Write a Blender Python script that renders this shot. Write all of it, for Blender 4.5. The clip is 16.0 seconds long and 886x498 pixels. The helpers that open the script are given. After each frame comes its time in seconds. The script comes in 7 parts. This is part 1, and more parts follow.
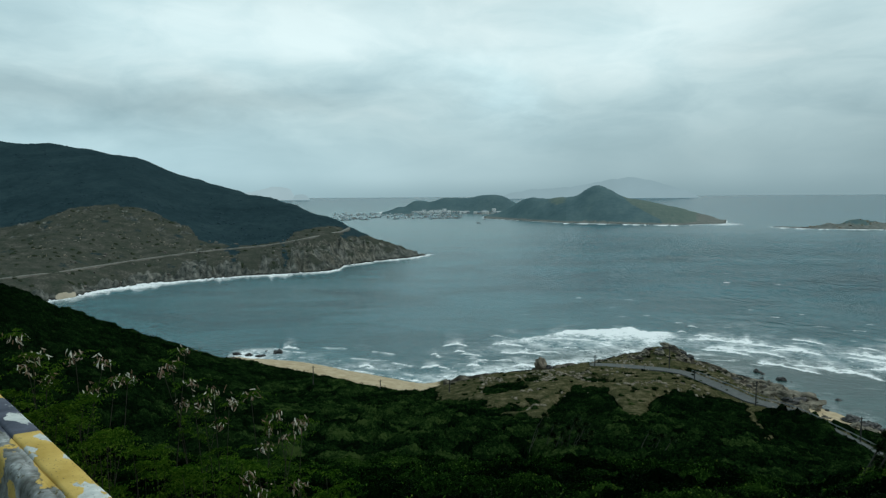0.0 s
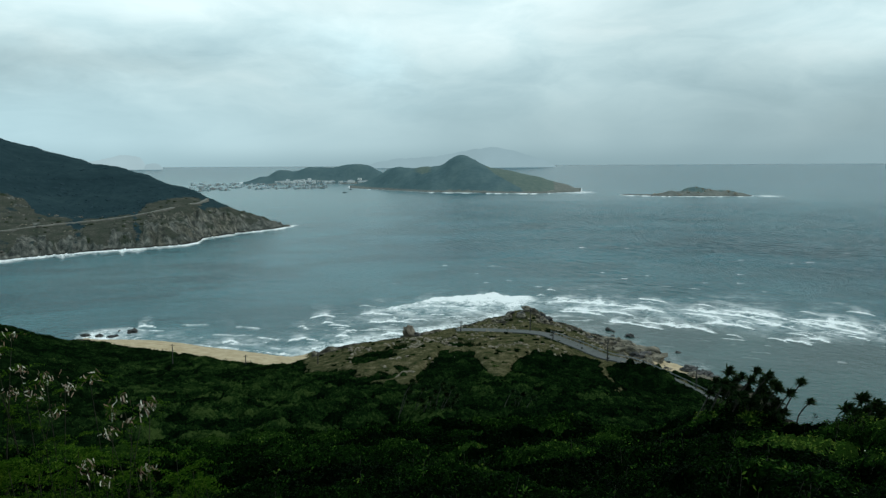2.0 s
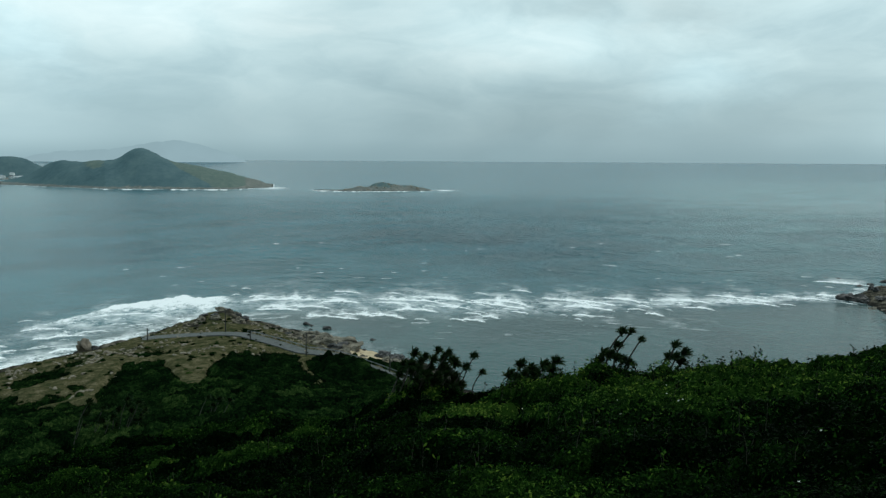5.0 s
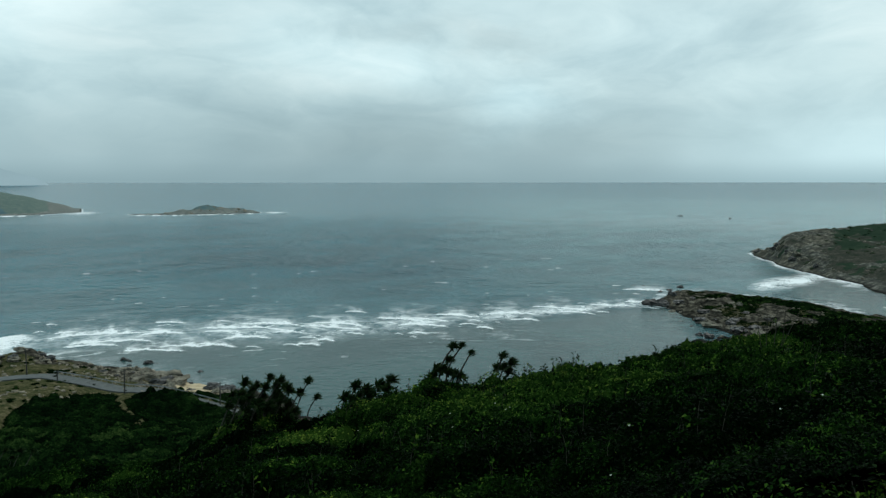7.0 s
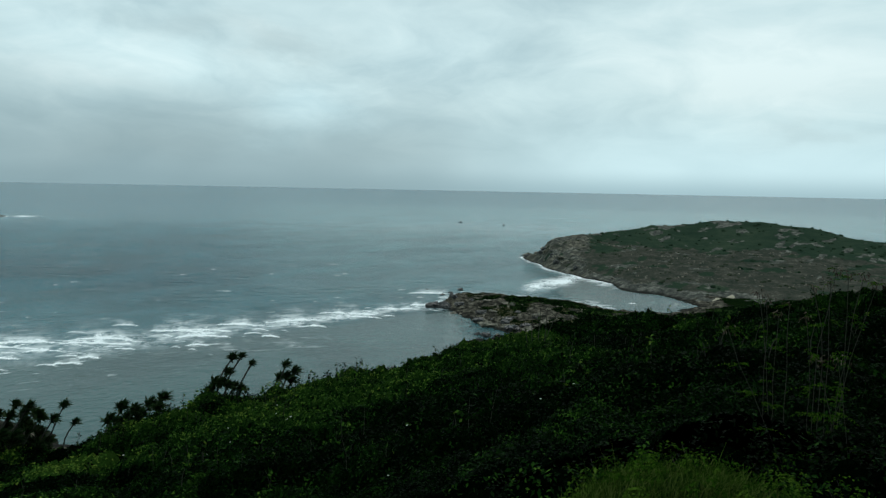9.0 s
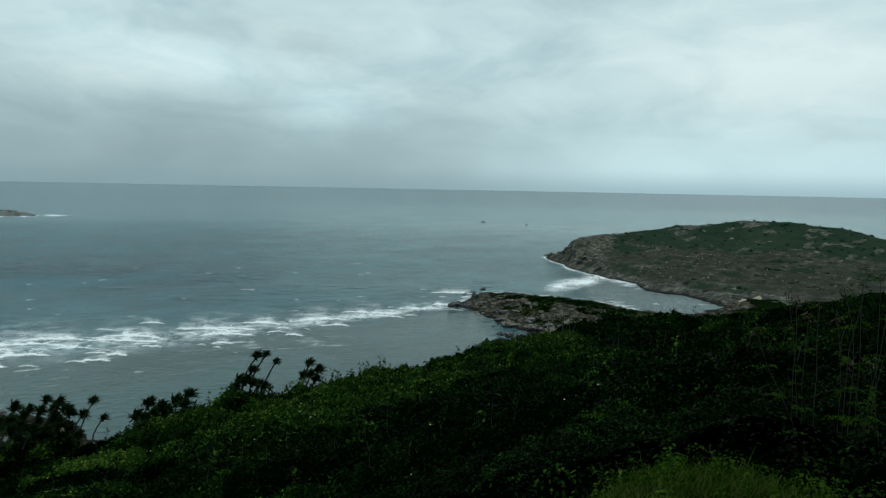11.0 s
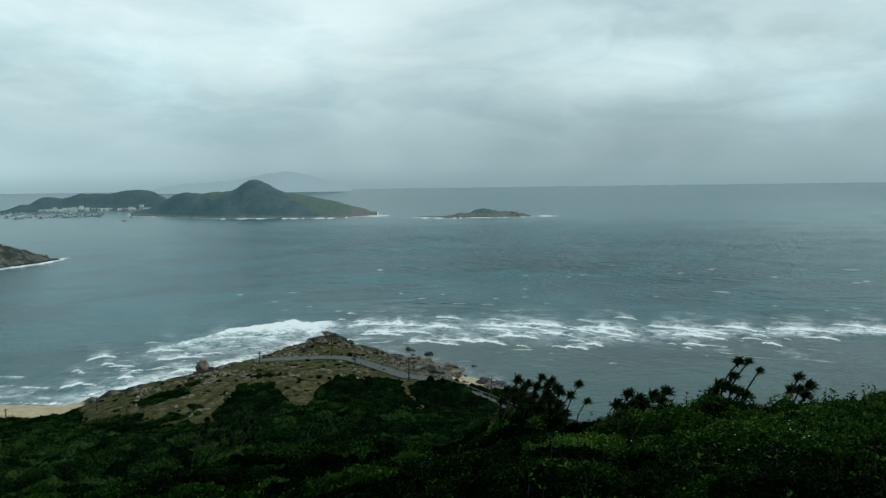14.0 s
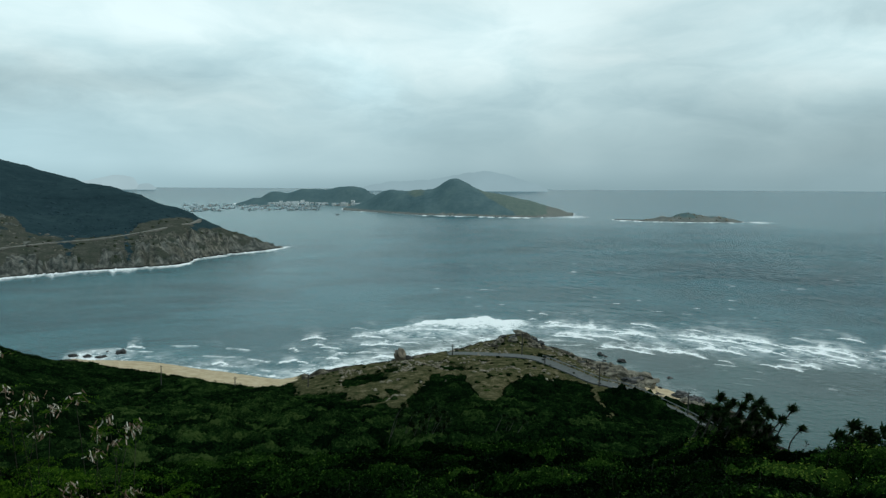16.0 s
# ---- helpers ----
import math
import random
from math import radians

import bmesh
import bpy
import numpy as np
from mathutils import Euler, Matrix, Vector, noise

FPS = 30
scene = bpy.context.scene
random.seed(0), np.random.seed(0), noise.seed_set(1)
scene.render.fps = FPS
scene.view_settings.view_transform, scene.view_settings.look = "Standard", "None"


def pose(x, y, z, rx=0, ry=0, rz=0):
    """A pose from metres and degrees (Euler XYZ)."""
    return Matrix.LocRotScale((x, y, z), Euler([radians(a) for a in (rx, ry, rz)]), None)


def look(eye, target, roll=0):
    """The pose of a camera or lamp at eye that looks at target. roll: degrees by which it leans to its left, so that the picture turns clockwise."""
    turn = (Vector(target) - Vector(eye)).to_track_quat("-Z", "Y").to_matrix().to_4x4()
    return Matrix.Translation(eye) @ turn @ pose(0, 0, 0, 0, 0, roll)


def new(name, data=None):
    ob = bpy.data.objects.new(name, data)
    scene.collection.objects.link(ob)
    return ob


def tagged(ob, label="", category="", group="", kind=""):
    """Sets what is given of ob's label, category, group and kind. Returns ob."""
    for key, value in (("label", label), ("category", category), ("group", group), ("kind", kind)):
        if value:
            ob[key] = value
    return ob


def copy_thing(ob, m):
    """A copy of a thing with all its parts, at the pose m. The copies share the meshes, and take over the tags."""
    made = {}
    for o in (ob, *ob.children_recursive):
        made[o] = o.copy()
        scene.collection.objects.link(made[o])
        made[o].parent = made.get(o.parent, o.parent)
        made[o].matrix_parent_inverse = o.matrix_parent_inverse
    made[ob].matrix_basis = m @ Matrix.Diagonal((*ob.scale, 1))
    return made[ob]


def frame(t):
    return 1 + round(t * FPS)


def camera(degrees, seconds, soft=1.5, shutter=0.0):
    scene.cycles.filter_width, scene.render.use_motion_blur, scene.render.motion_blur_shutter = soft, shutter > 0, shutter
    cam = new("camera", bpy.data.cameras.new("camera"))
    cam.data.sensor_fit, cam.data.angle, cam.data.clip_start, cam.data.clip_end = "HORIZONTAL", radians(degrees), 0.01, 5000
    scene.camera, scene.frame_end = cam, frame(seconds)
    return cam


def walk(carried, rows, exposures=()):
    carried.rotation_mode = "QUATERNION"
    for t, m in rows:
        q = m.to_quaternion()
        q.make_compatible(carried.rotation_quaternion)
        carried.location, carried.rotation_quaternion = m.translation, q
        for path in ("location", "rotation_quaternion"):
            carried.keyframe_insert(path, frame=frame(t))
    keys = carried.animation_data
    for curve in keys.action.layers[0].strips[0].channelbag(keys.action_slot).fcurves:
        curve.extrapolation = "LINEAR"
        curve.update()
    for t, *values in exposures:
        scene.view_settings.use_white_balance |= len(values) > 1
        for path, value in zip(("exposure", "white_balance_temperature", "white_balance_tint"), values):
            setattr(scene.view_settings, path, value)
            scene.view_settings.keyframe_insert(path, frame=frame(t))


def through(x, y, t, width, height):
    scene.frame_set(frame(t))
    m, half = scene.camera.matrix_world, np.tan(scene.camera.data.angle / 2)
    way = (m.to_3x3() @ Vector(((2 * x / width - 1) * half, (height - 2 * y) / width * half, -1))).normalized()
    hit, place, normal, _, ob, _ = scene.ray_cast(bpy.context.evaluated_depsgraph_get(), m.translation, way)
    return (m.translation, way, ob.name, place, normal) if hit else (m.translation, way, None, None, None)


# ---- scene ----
cam = camera(65.07, 16.0, soft=1.35)
EYE = 76.0                     # eye above the sea
ARM = 0.6                      # the camera swings round at arm's length
# seconds, turn to the left, tilt up, lean to the right
ROWS = [
    (0.00, 0.05, -4.35, 0.37),
    (0.50, -1.43, -5.23, 0.22),
    (1.00, -2.80, -5.67, 0.96),
    (1.50, -6.16, -6.28, 0.73),
    (2.00, -10.92, -6.92, 0.32),
    (2.50, -16.49, -7.14, 0.05),
    (3.00, -19.88, -6.75, -0.20),
    (3.50, -23.39, -6.43, -0.19),
    (4.00, -28.57, -6.94, -0.23),
    (4.20, -30.35, -7.44, -0.44),
    (6.30, -44.58, -5.42, 0.35),
    (6.50, -46.25, -5.38, 0.23),
    (7.00, -49.61, -5.54, 0.04),
    (7.50, -53.27, -5.52, -0.81),
    (8.00, -59.25, -5.65, -1.22),
    (8.50, -63.91, -5.02, -1.36),
    (8.70, -65.32, -4.95, -1.24),
    (9.75, -69.20, -4.80, -1.10),
    (10.80, -66.51, -4.78, -1.00),
    (11.00, -65.24, -4.97, -1.11),
    (11.50, -59.28, -5.82, -1.54),
    (12.00, -52.19, -4.58, -1.34),
    (12.50, -45.91, -4.64, -0.66),
    (13.00, -39.14, -5.02, -0.40),
    (13.50, -33.29, -5.30, -0.03),
    (14.00, -27.52, -5.10, 0.76),
    (14.50, -23.41, -5.59, 0.68),
    (15.00, -17.25, -6.07, 1.25),
    (15.50, -12.33, -6.26, 0.86),
    (16.00, -11.54, -5.02, -0.33),
]


def stand(yaw, tilt, lean):
    a = radians(yaw)
    place = pose(-ARM * math.sin(a), ARM * (math.cos(a) - 1), EYE)
    return place @ pose(0, 0, 0, 0, 0, yaw) @ pose(0, 0, 0, 90 + tilt) @ pose(0, 0, 0, 0, 0, -lean)


walk(cam, [(t, stand(yaw, tilt, lean)) for t, yaw, tilt, lean in ROWS],
     [(0.0, -0.14), (1.0, -0.03), (2.0, 0.0), (8.5, 0.0), (11.0, -0.13), (12.0, -0.03), (13.0, -0.02), (14.0, -0.12), (14.6, -0.13), (15.5, -0.05), (16.0, -0.05)])

# ---- world and light ----
def link(tree, a, b):
    tree.links.new(a, b)


class Nodes:
    """Short hand for node trees."""

    def __init__(self, tree):
        self.tree = tree
        tree.nodes.clear()

    def add(self, kind, inputs=None, **props):
        n = self.tree.nodes.new(kind)
        for k, v in props.items():
            if k == "operation":
                n.operation = v
            elif k == "blend_type":
                n.blend_type = v
            elif k == "data_type":
                n.data_type = v
            elif k == "sky_type":
                n.sky_type = v
            elif k == "attribute_name":
                n.attribute_name = v
            elif k == "interpolation_type":
                n.interpolation_type = v
            elif k == "feature":
                n.feature = v
        for k, v in (inputs or {}).items():
            sock = n.inputs[k]
            if isinstance(v, bpy.types.NodeSocket):
                self.tree.links.new(v, sock)
            else:
                sock.default_value = v
        return n

    def math(self, op, a, b=0.0):
        return self.add("ShaderNodeMath", {0: a, 1: b}, operation=op).outputs[0]

    def vmath(self, op, a, b=(0, 0, 0)):
        return self.add("ShaderNodeVectorMath", {0: a, 1: b}, operation=op).outputs[0]

    def noise(self, vec, scale, detail=4.0, rough=0.55):
        return self.add("ShaderNodeTexNoise", {"Vector": vec, "Scale": scale, "Detail": detail, "Roughness": rough}).outputs["Fac"]

    def ramp(self, fac, stops):
        n = self.add("ShaderNodeValToRGB", {"Fac": fac})
        el = n.color_ramp.elements
        while len(el) < len(stops):
            el.new(0.5)
        for e, (p, c) in zip(el, stops):
            e.position = p
            e.color = c if len(c) == 4 else (*c, 1)
        return n.outputs["Color"]

    def span(self, v, a, b, c=0.0, d=1.0):
        return self.add("ShaderNodeMapRange", {"Value": v, "From Min": a, "From Max": b, "To Min": c, "To Max": d}, interpolation_type="SMOOTHSTEP").outputs[0]

    def mix(self, fac, a, b, blend="MIX"):
        n = self.tree.nodes.new("ShaderNodeMix")
        n.data_type, n.blend_type = "RGBA", blend
        for i, v in ((0, fac), (6, a), (7, b)):
            if isinstance(v, bpy.types.NodeSocket):
                self.tree.links.new(v, n.inputs[i])
            else:
                n.inputs[i].default_value = v if i == 0 or len(v) == 4 else (*v, 1)
        return n.outputs[2]


SUN_UP, SUN_TURN = radians(48), radians(76)
world = bpy.data.worlds.new("overcast_sky")
scene.world = world
world.use_nodes = True
W = Nodes(world.node_tree)
sky = W.add("ShaderNodeTexSky", sky_type="NISHITA")
sky.sun_disc, sky.sun_elevation, sky.sun_rotation = False, SUN_UP, SUN_TURN
sky.dust_density = 4.0
ray = W.add("ShaderNodeTexCoord").outputs["Generated"]
xyz = W.add("ShaderNodeSeparateXYZ", {0: ray})
height = W.math("MAXIMUM", xyz.outputs[2], 0.0)
flat = W.math("ADD", height, 0.30)
deck = W.add("ShaderNodeCombineXYZ", {0: W.math("DIVIDE", xyz.outputs[0], flat), 1: W.math("DIVIDE", xyz.outputs[1], flat), 2: W.math("MULTIPLY", height, 3.0)}).outputs[0]
big = W.noise(deck, 0.75, 2.0, 0.45)
warp = W.vmath("ADD", deck, W.vmath("MULTIPLY", W.add("ShaderNodeTexNoise", {"Vector": deck, "Scale": 1.6, "Detail": 3.0}).outputs["Color"], (0.7, 0.7, 0.3)))
mid = W.noise(warp, 1.7, 8.0, 0.56)
small = W.noise(W.vmath("ADD", warp, (7.0, 3.0, 0.0)), 4.5, 6.0, 0.6)
cover = W.math("ADD", W.math("ADD", W.math("MULTIPLY", big, 0.48), W.math("MULTIPLY", mid, 0.48)), W.math("MULTIPLY", small, 0.08))
clouds = W.ramp(cover, [(0.37, (0.305, 0.475, 0.525)), (0.46, (0.435, 0.625, 0.675)), (0.55, (0.58, 0.78, 0.815)), (0.66, (0.76, 0.935, 0.95))])
murk = W.ramp(W.noise(ray, 1.7, 3.0), [(0.36, (0.295, 0.445, 0.495)), (0.62, (0.465, 0.645, 0.69))])
low = W.span(height, 0.0, 0.17, 0.0, 1.0)
brink = W.span(height, -0.004, 0.035, 0.0, 1.0)
murk = W.mix(brink, (0.290, 0.435, 0.480, 1), murk)
cloudy = W.mix(low, murk, clouds)
# banks and gaps in the cloud deck: bearing, height, half width, half height, how much lighter or darker
BANKS = [
    (19, 12.5, 10, 2.6, 0.10), (5, 12.0, 8, 3.2, 0.12), (-5, 7.6, 3.6, 2.4, 0.24), (-14, 12.4, 9, 3.6, 0.14), (-2, 10.0, 4, 1.6, 0.10),
    (31, 7.6, 8, 1.5, -0.13), (17, 7.0, 8, 1.2, -0.15), (30, 3.6, 9, 1.6, 0.10), (-27, 2.6, 11, 3.0, -0.04), (-43, 3.2, 9, 3.0, -0.12), (-27, 10, 7, 3, -0.06),
    (-34, 6.6, 5, 2.6, -0.07), (-40, 10.4, 6, 2.2, 0.08), (-46, 8.8, 4, 1.7, 0.10), (-46, 11.8, 4, 1.0, -0.10), (-54.5, 10.8, 5, 1.1, -0.14), (-55.5, 6.4, 4.2, 2.4, 0.24),
    (-68, 10.8, 8, 2.6, 0.06), (-74, 7.0, 7, 2.0, 0.04), (-63, 3.2, 6, 2.0, -0.06), (-95, 4.4, 4, 1.0, -0.12),
]
side = W.math("MULTIPLY", W.math("ARCTAN2", W.math("MULTIPLY", xyz.outputs[0], -1.0), xyz.outputs[1]), 180 / math.pi)
rise = W.math("MULTIPLY", W.math("ARCSINE", xyz.outputs[2]), 180 / math.pi)
torn = W.add("ShaderNodeSeparateColor", {0: W.add("ShaderNodeTexNoise", {"Vector": W.vmath("MULTIPLY", ray, (1, 1, 2.4)), "Scale": 5.0, "Detail": 6.0, "Roughness": 0.6}).outputs["Color"]})
ragged_side = W.math("ADD", side, W.math("MULTIPLY", W.math("SUBTRACT", torn.outputs[0], 0.5), 17.0))
ragged_rise = W.math("ADD", rise, W.math("MULTIPLY", W.math("SUBTRACT", torn.outputs[1], 0.5), 6.5))
bank = 1.0
for a, e, wa, we, gain in BANKS:
    da = W.math("POWER", W.math("DIVIDE", W.math("SUBTRACT", ragged_side, a), wa), 2.0)
    de = W.math("POWER", W.math("DIVIDE", W.math("SUBTRACT", ragged_rise, e), we), 2.0)
    bank = W.math("ADD", bank, W.math("MULTIPLY", W.math("POWER", 2.718, W.math("MULTIPLY", W.math("ADD", da, de), -1.0)), gain))
# the murk over the open sea is thick; over the bay and past the low headland it lets light through
bright_low = W.math("MULTIPLY", W.span(side, -56.0, -84.0, 1.0, 1.36), W.span(side, -20.0, 22.0, 1.0, 1.30))
lit_low = W.math("ADD", 1.0, W.math("MULTIPLY", W.math("SUBTRACT", bright_low, 1.0), W.span(height, 0.03, 0.14, 1.0, 0.0)))
veil = W.math("MULTIPLY", W.math("MULTIPLY", bank, lit_low), W.span(side, -2.0, 26.0, 1.0, 1.08))
cloudy = W.add("ShaderNodeVectorMath", {0: cloudy, "Scale": veil}, operation="SCALE").outputs[0]
clear = W.vmath("SCALE", sky.outputs[0])
clear.node.inputs["Scale"].default_value = 0.1
link(world.node_tree, W.mix(0.93, clear, cloudy), W.add("ShaderNodeBackground", {"Strength": 1.0}).inputs[0])
link(world.node_tree, world.node_tree.nodes["Background"].outputs[0], W.add("ShaderNodeOutputWorld").inputs[0])

sun_lamp = new("sun", bpy.data.lights.new("sun", "SUN"))
sun_lamp.data.energy, sun_lamp.data.angle, sun_lamp.data.color = 1.1, radians(40), (1.0, 0.97, 0.92)
sun_lamp.matrix_world = look((0, 0, 300), (0 - math.sin(SUN_TURN) * math.cos(SUN_UP), 0 - math.cos(SUN_TURN) * math.cos(SUN_UP), 300 - math.sin(SUN_UP)))


# ---- materials ----
def material(name):
    m = bpy.data.materials.new(name)
    m.use_nodes = True
    return m, Nodes(m.node_tree)


def finish(n, color, rough=0.8, bump=None, strength=0.3, dist=0.05, spec=0.3, metal=0.0, extra=None):
    ins = {"Base Color": color if isinstance(color, bpy.types.NodeSocket) else (*color, 1), "Roughness": rough, "Metallic": metal, "Specular IOR Level": spec}
    if bump is not None:
        ins["Normal"] = n.add("ShaderNodeBump", {"Height": bump, "Strength": strength, "Distance": dist}).outputs[0]
    ins.update(extra or {})
    b = n.add("ShaderNodeBsdfPrincipled", ins)
    n.add("ShaderNodeOutputMaterial", {0: b.outputs[0]})
    return b


def leaf_material(name, stops, through=0.25, rough=0.5, spec=0.25, patch=None, toned=False):
    m, n = material(name)
    geo = n.add("ShaderNodeNewGeometry")
    wide = n.noise(geo.outputs["Position"], patch or 0.35, 2.0)
    tone = n.add("ShaderNodeSeparateColor", {0: n.add("ShaderNodeAttribute", attribute_name="tone").outputs["Color"]}).outputs[0]
    fac = n.math("ADD", n.math("MULTIPLY", geo.outputs["Random Per Island"], 0.32 if toned else 0.62), n.math("MULTIPLY", wide, 0.30 if toned else 0.33))
    if toned:
        tuft = n.span(n.noise(geo.outputs["Position"], (patch or 0.35) * 5, 2.0), 0.32, 0.68)
        fac = n.math("ADD", n.math("ADD", fac, n.math("MULTIPLY", tone, 0.54)), n.math("SUBTRACT", n.math("MULTIPLY", tuft, 0.24), 0.14))
    col = n.ramp(fac, stops)
    finish(n, col, rough, spec=spec)
    out = [x for x in n.tree.nodes if x.type == "OUTPUT_MATERIAL"][0]
    b = [x for x in n.tree.nodes if x.type == "BSDF_PRINCIPLED"][0]
    t = n.add("ShaderNodeBsdfTranslucent", {"Color": col})
    mixed = n.add("ShaderNodeMixShader", {0: through, 1: b.outputs[0], 2: t.outputs[0]})
    link(n.tree, mixed.outputs[0], out.inputs[0])
    return m


def plain(name, a, b, scale=8.0, rough=0.8, strength=0.3, dist=0.02, spec=0.3, metal=0.0):
    m, n = material(name)
    p = n.add("ShaderNodeTexCoord").outputs["Object"]
    f1, f2 = n.noise(p, scale, 5.0), n.noise(p, scale * 6, 3.0)
    f = n.math("ADD", n.math("MULTIPLY", f1, 0.7), n.math("MULTIPLY", f2, 0.3))
    finish(n, n.ramp(f, [(0.35, a), (0.65, b)]), rough, f, strength, dist, spec, metal)
    return m


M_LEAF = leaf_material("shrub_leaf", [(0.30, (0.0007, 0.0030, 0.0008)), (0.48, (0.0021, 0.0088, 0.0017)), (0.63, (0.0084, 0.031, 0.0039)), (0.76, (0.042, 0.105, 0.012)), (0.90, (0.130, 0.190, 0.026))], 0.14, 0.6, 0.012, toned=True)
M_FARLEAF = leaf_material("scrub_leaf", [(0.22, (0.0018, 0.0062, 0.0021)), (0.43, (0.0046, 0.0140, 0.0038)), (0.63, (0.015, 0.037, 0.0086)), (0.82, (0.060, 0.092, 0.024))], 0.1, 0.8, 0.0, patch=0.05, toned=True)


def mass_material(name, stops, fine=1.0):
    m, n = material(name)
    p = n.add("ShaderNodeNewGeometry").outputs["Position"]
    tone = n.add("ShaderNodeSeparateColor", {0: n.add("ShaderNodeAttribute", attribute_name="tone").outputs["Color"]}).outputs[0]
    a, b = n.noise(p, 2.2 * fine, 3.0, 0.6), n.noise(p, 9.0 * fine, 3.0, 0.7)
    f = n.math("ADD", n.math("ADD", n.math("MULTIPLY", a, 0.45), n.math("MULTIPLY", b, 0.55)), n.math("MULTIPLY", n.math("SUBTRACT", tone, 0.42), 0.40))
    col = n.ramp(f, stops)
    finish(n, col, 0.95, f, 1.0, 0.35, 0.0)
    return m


# masses are darker than their leaves: shade between leaves put into colour
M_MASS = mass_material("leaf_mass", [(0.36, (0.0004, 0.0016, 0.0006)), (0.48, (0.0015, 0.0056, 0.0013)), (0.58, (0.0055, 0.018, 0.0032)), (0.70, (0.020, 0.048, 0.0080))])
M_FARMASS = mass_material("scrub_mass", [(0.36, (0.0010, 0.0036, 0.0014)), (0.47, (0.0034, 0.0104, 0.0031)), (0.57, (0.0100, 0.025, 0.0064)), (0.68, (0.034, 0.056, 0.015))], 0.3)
M_SPECK = plain("slope_bush", (0.018, 0.027, 0.017), (0.044, 0.052, 0.032), 0.8, 0.95, 0.6, 0.4, 0.0)
# far forest is blued by haze, painted into its base colour
M_WOOD = plain("hazed_wood", (0.019, 0.038, 0.046), (0.030, 0.054, 0.064), 0.15, 0.95, 0.4, 0.4, 0.0)
M_LOWWOOD = plain("headland_bush", (0.008, 0.020, 0.012), (0.030, 0.047, 0.026), 0.12, 0.95, 0.5, 0.5, 0.0)
M_FROND = leaf_material("feathery_leaf", [(0.2, (0.014, 0.044, 0.004)), (0.6, (0.042, 0.098, 0.008)), (0.9, (0.12, 0.18, 0.024))], 0.25, 0.7, 0.0)
M_PALM = leaf_material("screw_pine_leaf", [(0.2, (0.004, 0.013, 0.004)), (0.55, (0.013, 0.036, 0.010)), (0.9, (0.055, 0.075, 0.026))], 0.15, 0.7, 0.02)
M_GRASS = leaf_material("grass_blade", [(0.2, (0.010, 0.026, 0.003)), (0.5, (0.030, 0.058, 0.008)), (0.85, (0.085, 0.105, 0.026))], 0.2, 0.8, 0.0, patch=1.6)
M_DARKPOD = leaf_material("brown_pod", [(0.2, (0.03, 0.018, 0.014)), (0.55, (0.11, 0.075, 0.06)), (0.85, (0.30, 0.25, 0.21))], 0.2, 0.7, 0.0)
M_POD = leaf_material("dry_pod", [(0.15, (0.10, 0.05, 0.045)), (0.36, (0.32, 0.20, 0.14)), (0.54, (0.62, 0.50, 0.41)), (0.74, (0.86, 0.81, 0.73))], 0.25, 0.7, 0.0)
M_STEM = plain("shrub_stem", (0.012, 0.011, 0.008), (0.04, 0.034, 0.024), 20)
M_BARK = plain("screw_pine_bark", (0.018, 0.017, 0.013), (0.085, 0.078, 0.064), 9)
M_ROCK = plain("coast_rock", (0.045, 0.038, 0.030), (0.30, 0.25, 0.19), 0.45, 0.85, 0.8, 0.4)
M_BOULDER = plain("boulder_rock", (0.036, 0.034, 0.028), (0.27, 0.24, 0.185), 1.5, 0.9, 1.0, 0.3, 0.1)
M_DARKROCK = plain("wet_rock", (0.011, 0.012, 0.012), (0.045, 0.044, 0.040), 0.6, 0.5, 0.8, 0.2)
M_CONCRETE = plain("pole_concrete", (0.030, 0.030, 0.029), (0.062, 0.060, 0.056), 2.0)
M_ASPHALT = plain("road_concrete", (0.062, 0.068, 0.066), (0.105, 0.112, 0.108), 0.6, 0.8)
M_RAIL = plain("guard_rail_steel", (0.20, 0.21, 0.22), (0.33, 0.34, 0.35), 2.0, 0.5, metal=0.6)


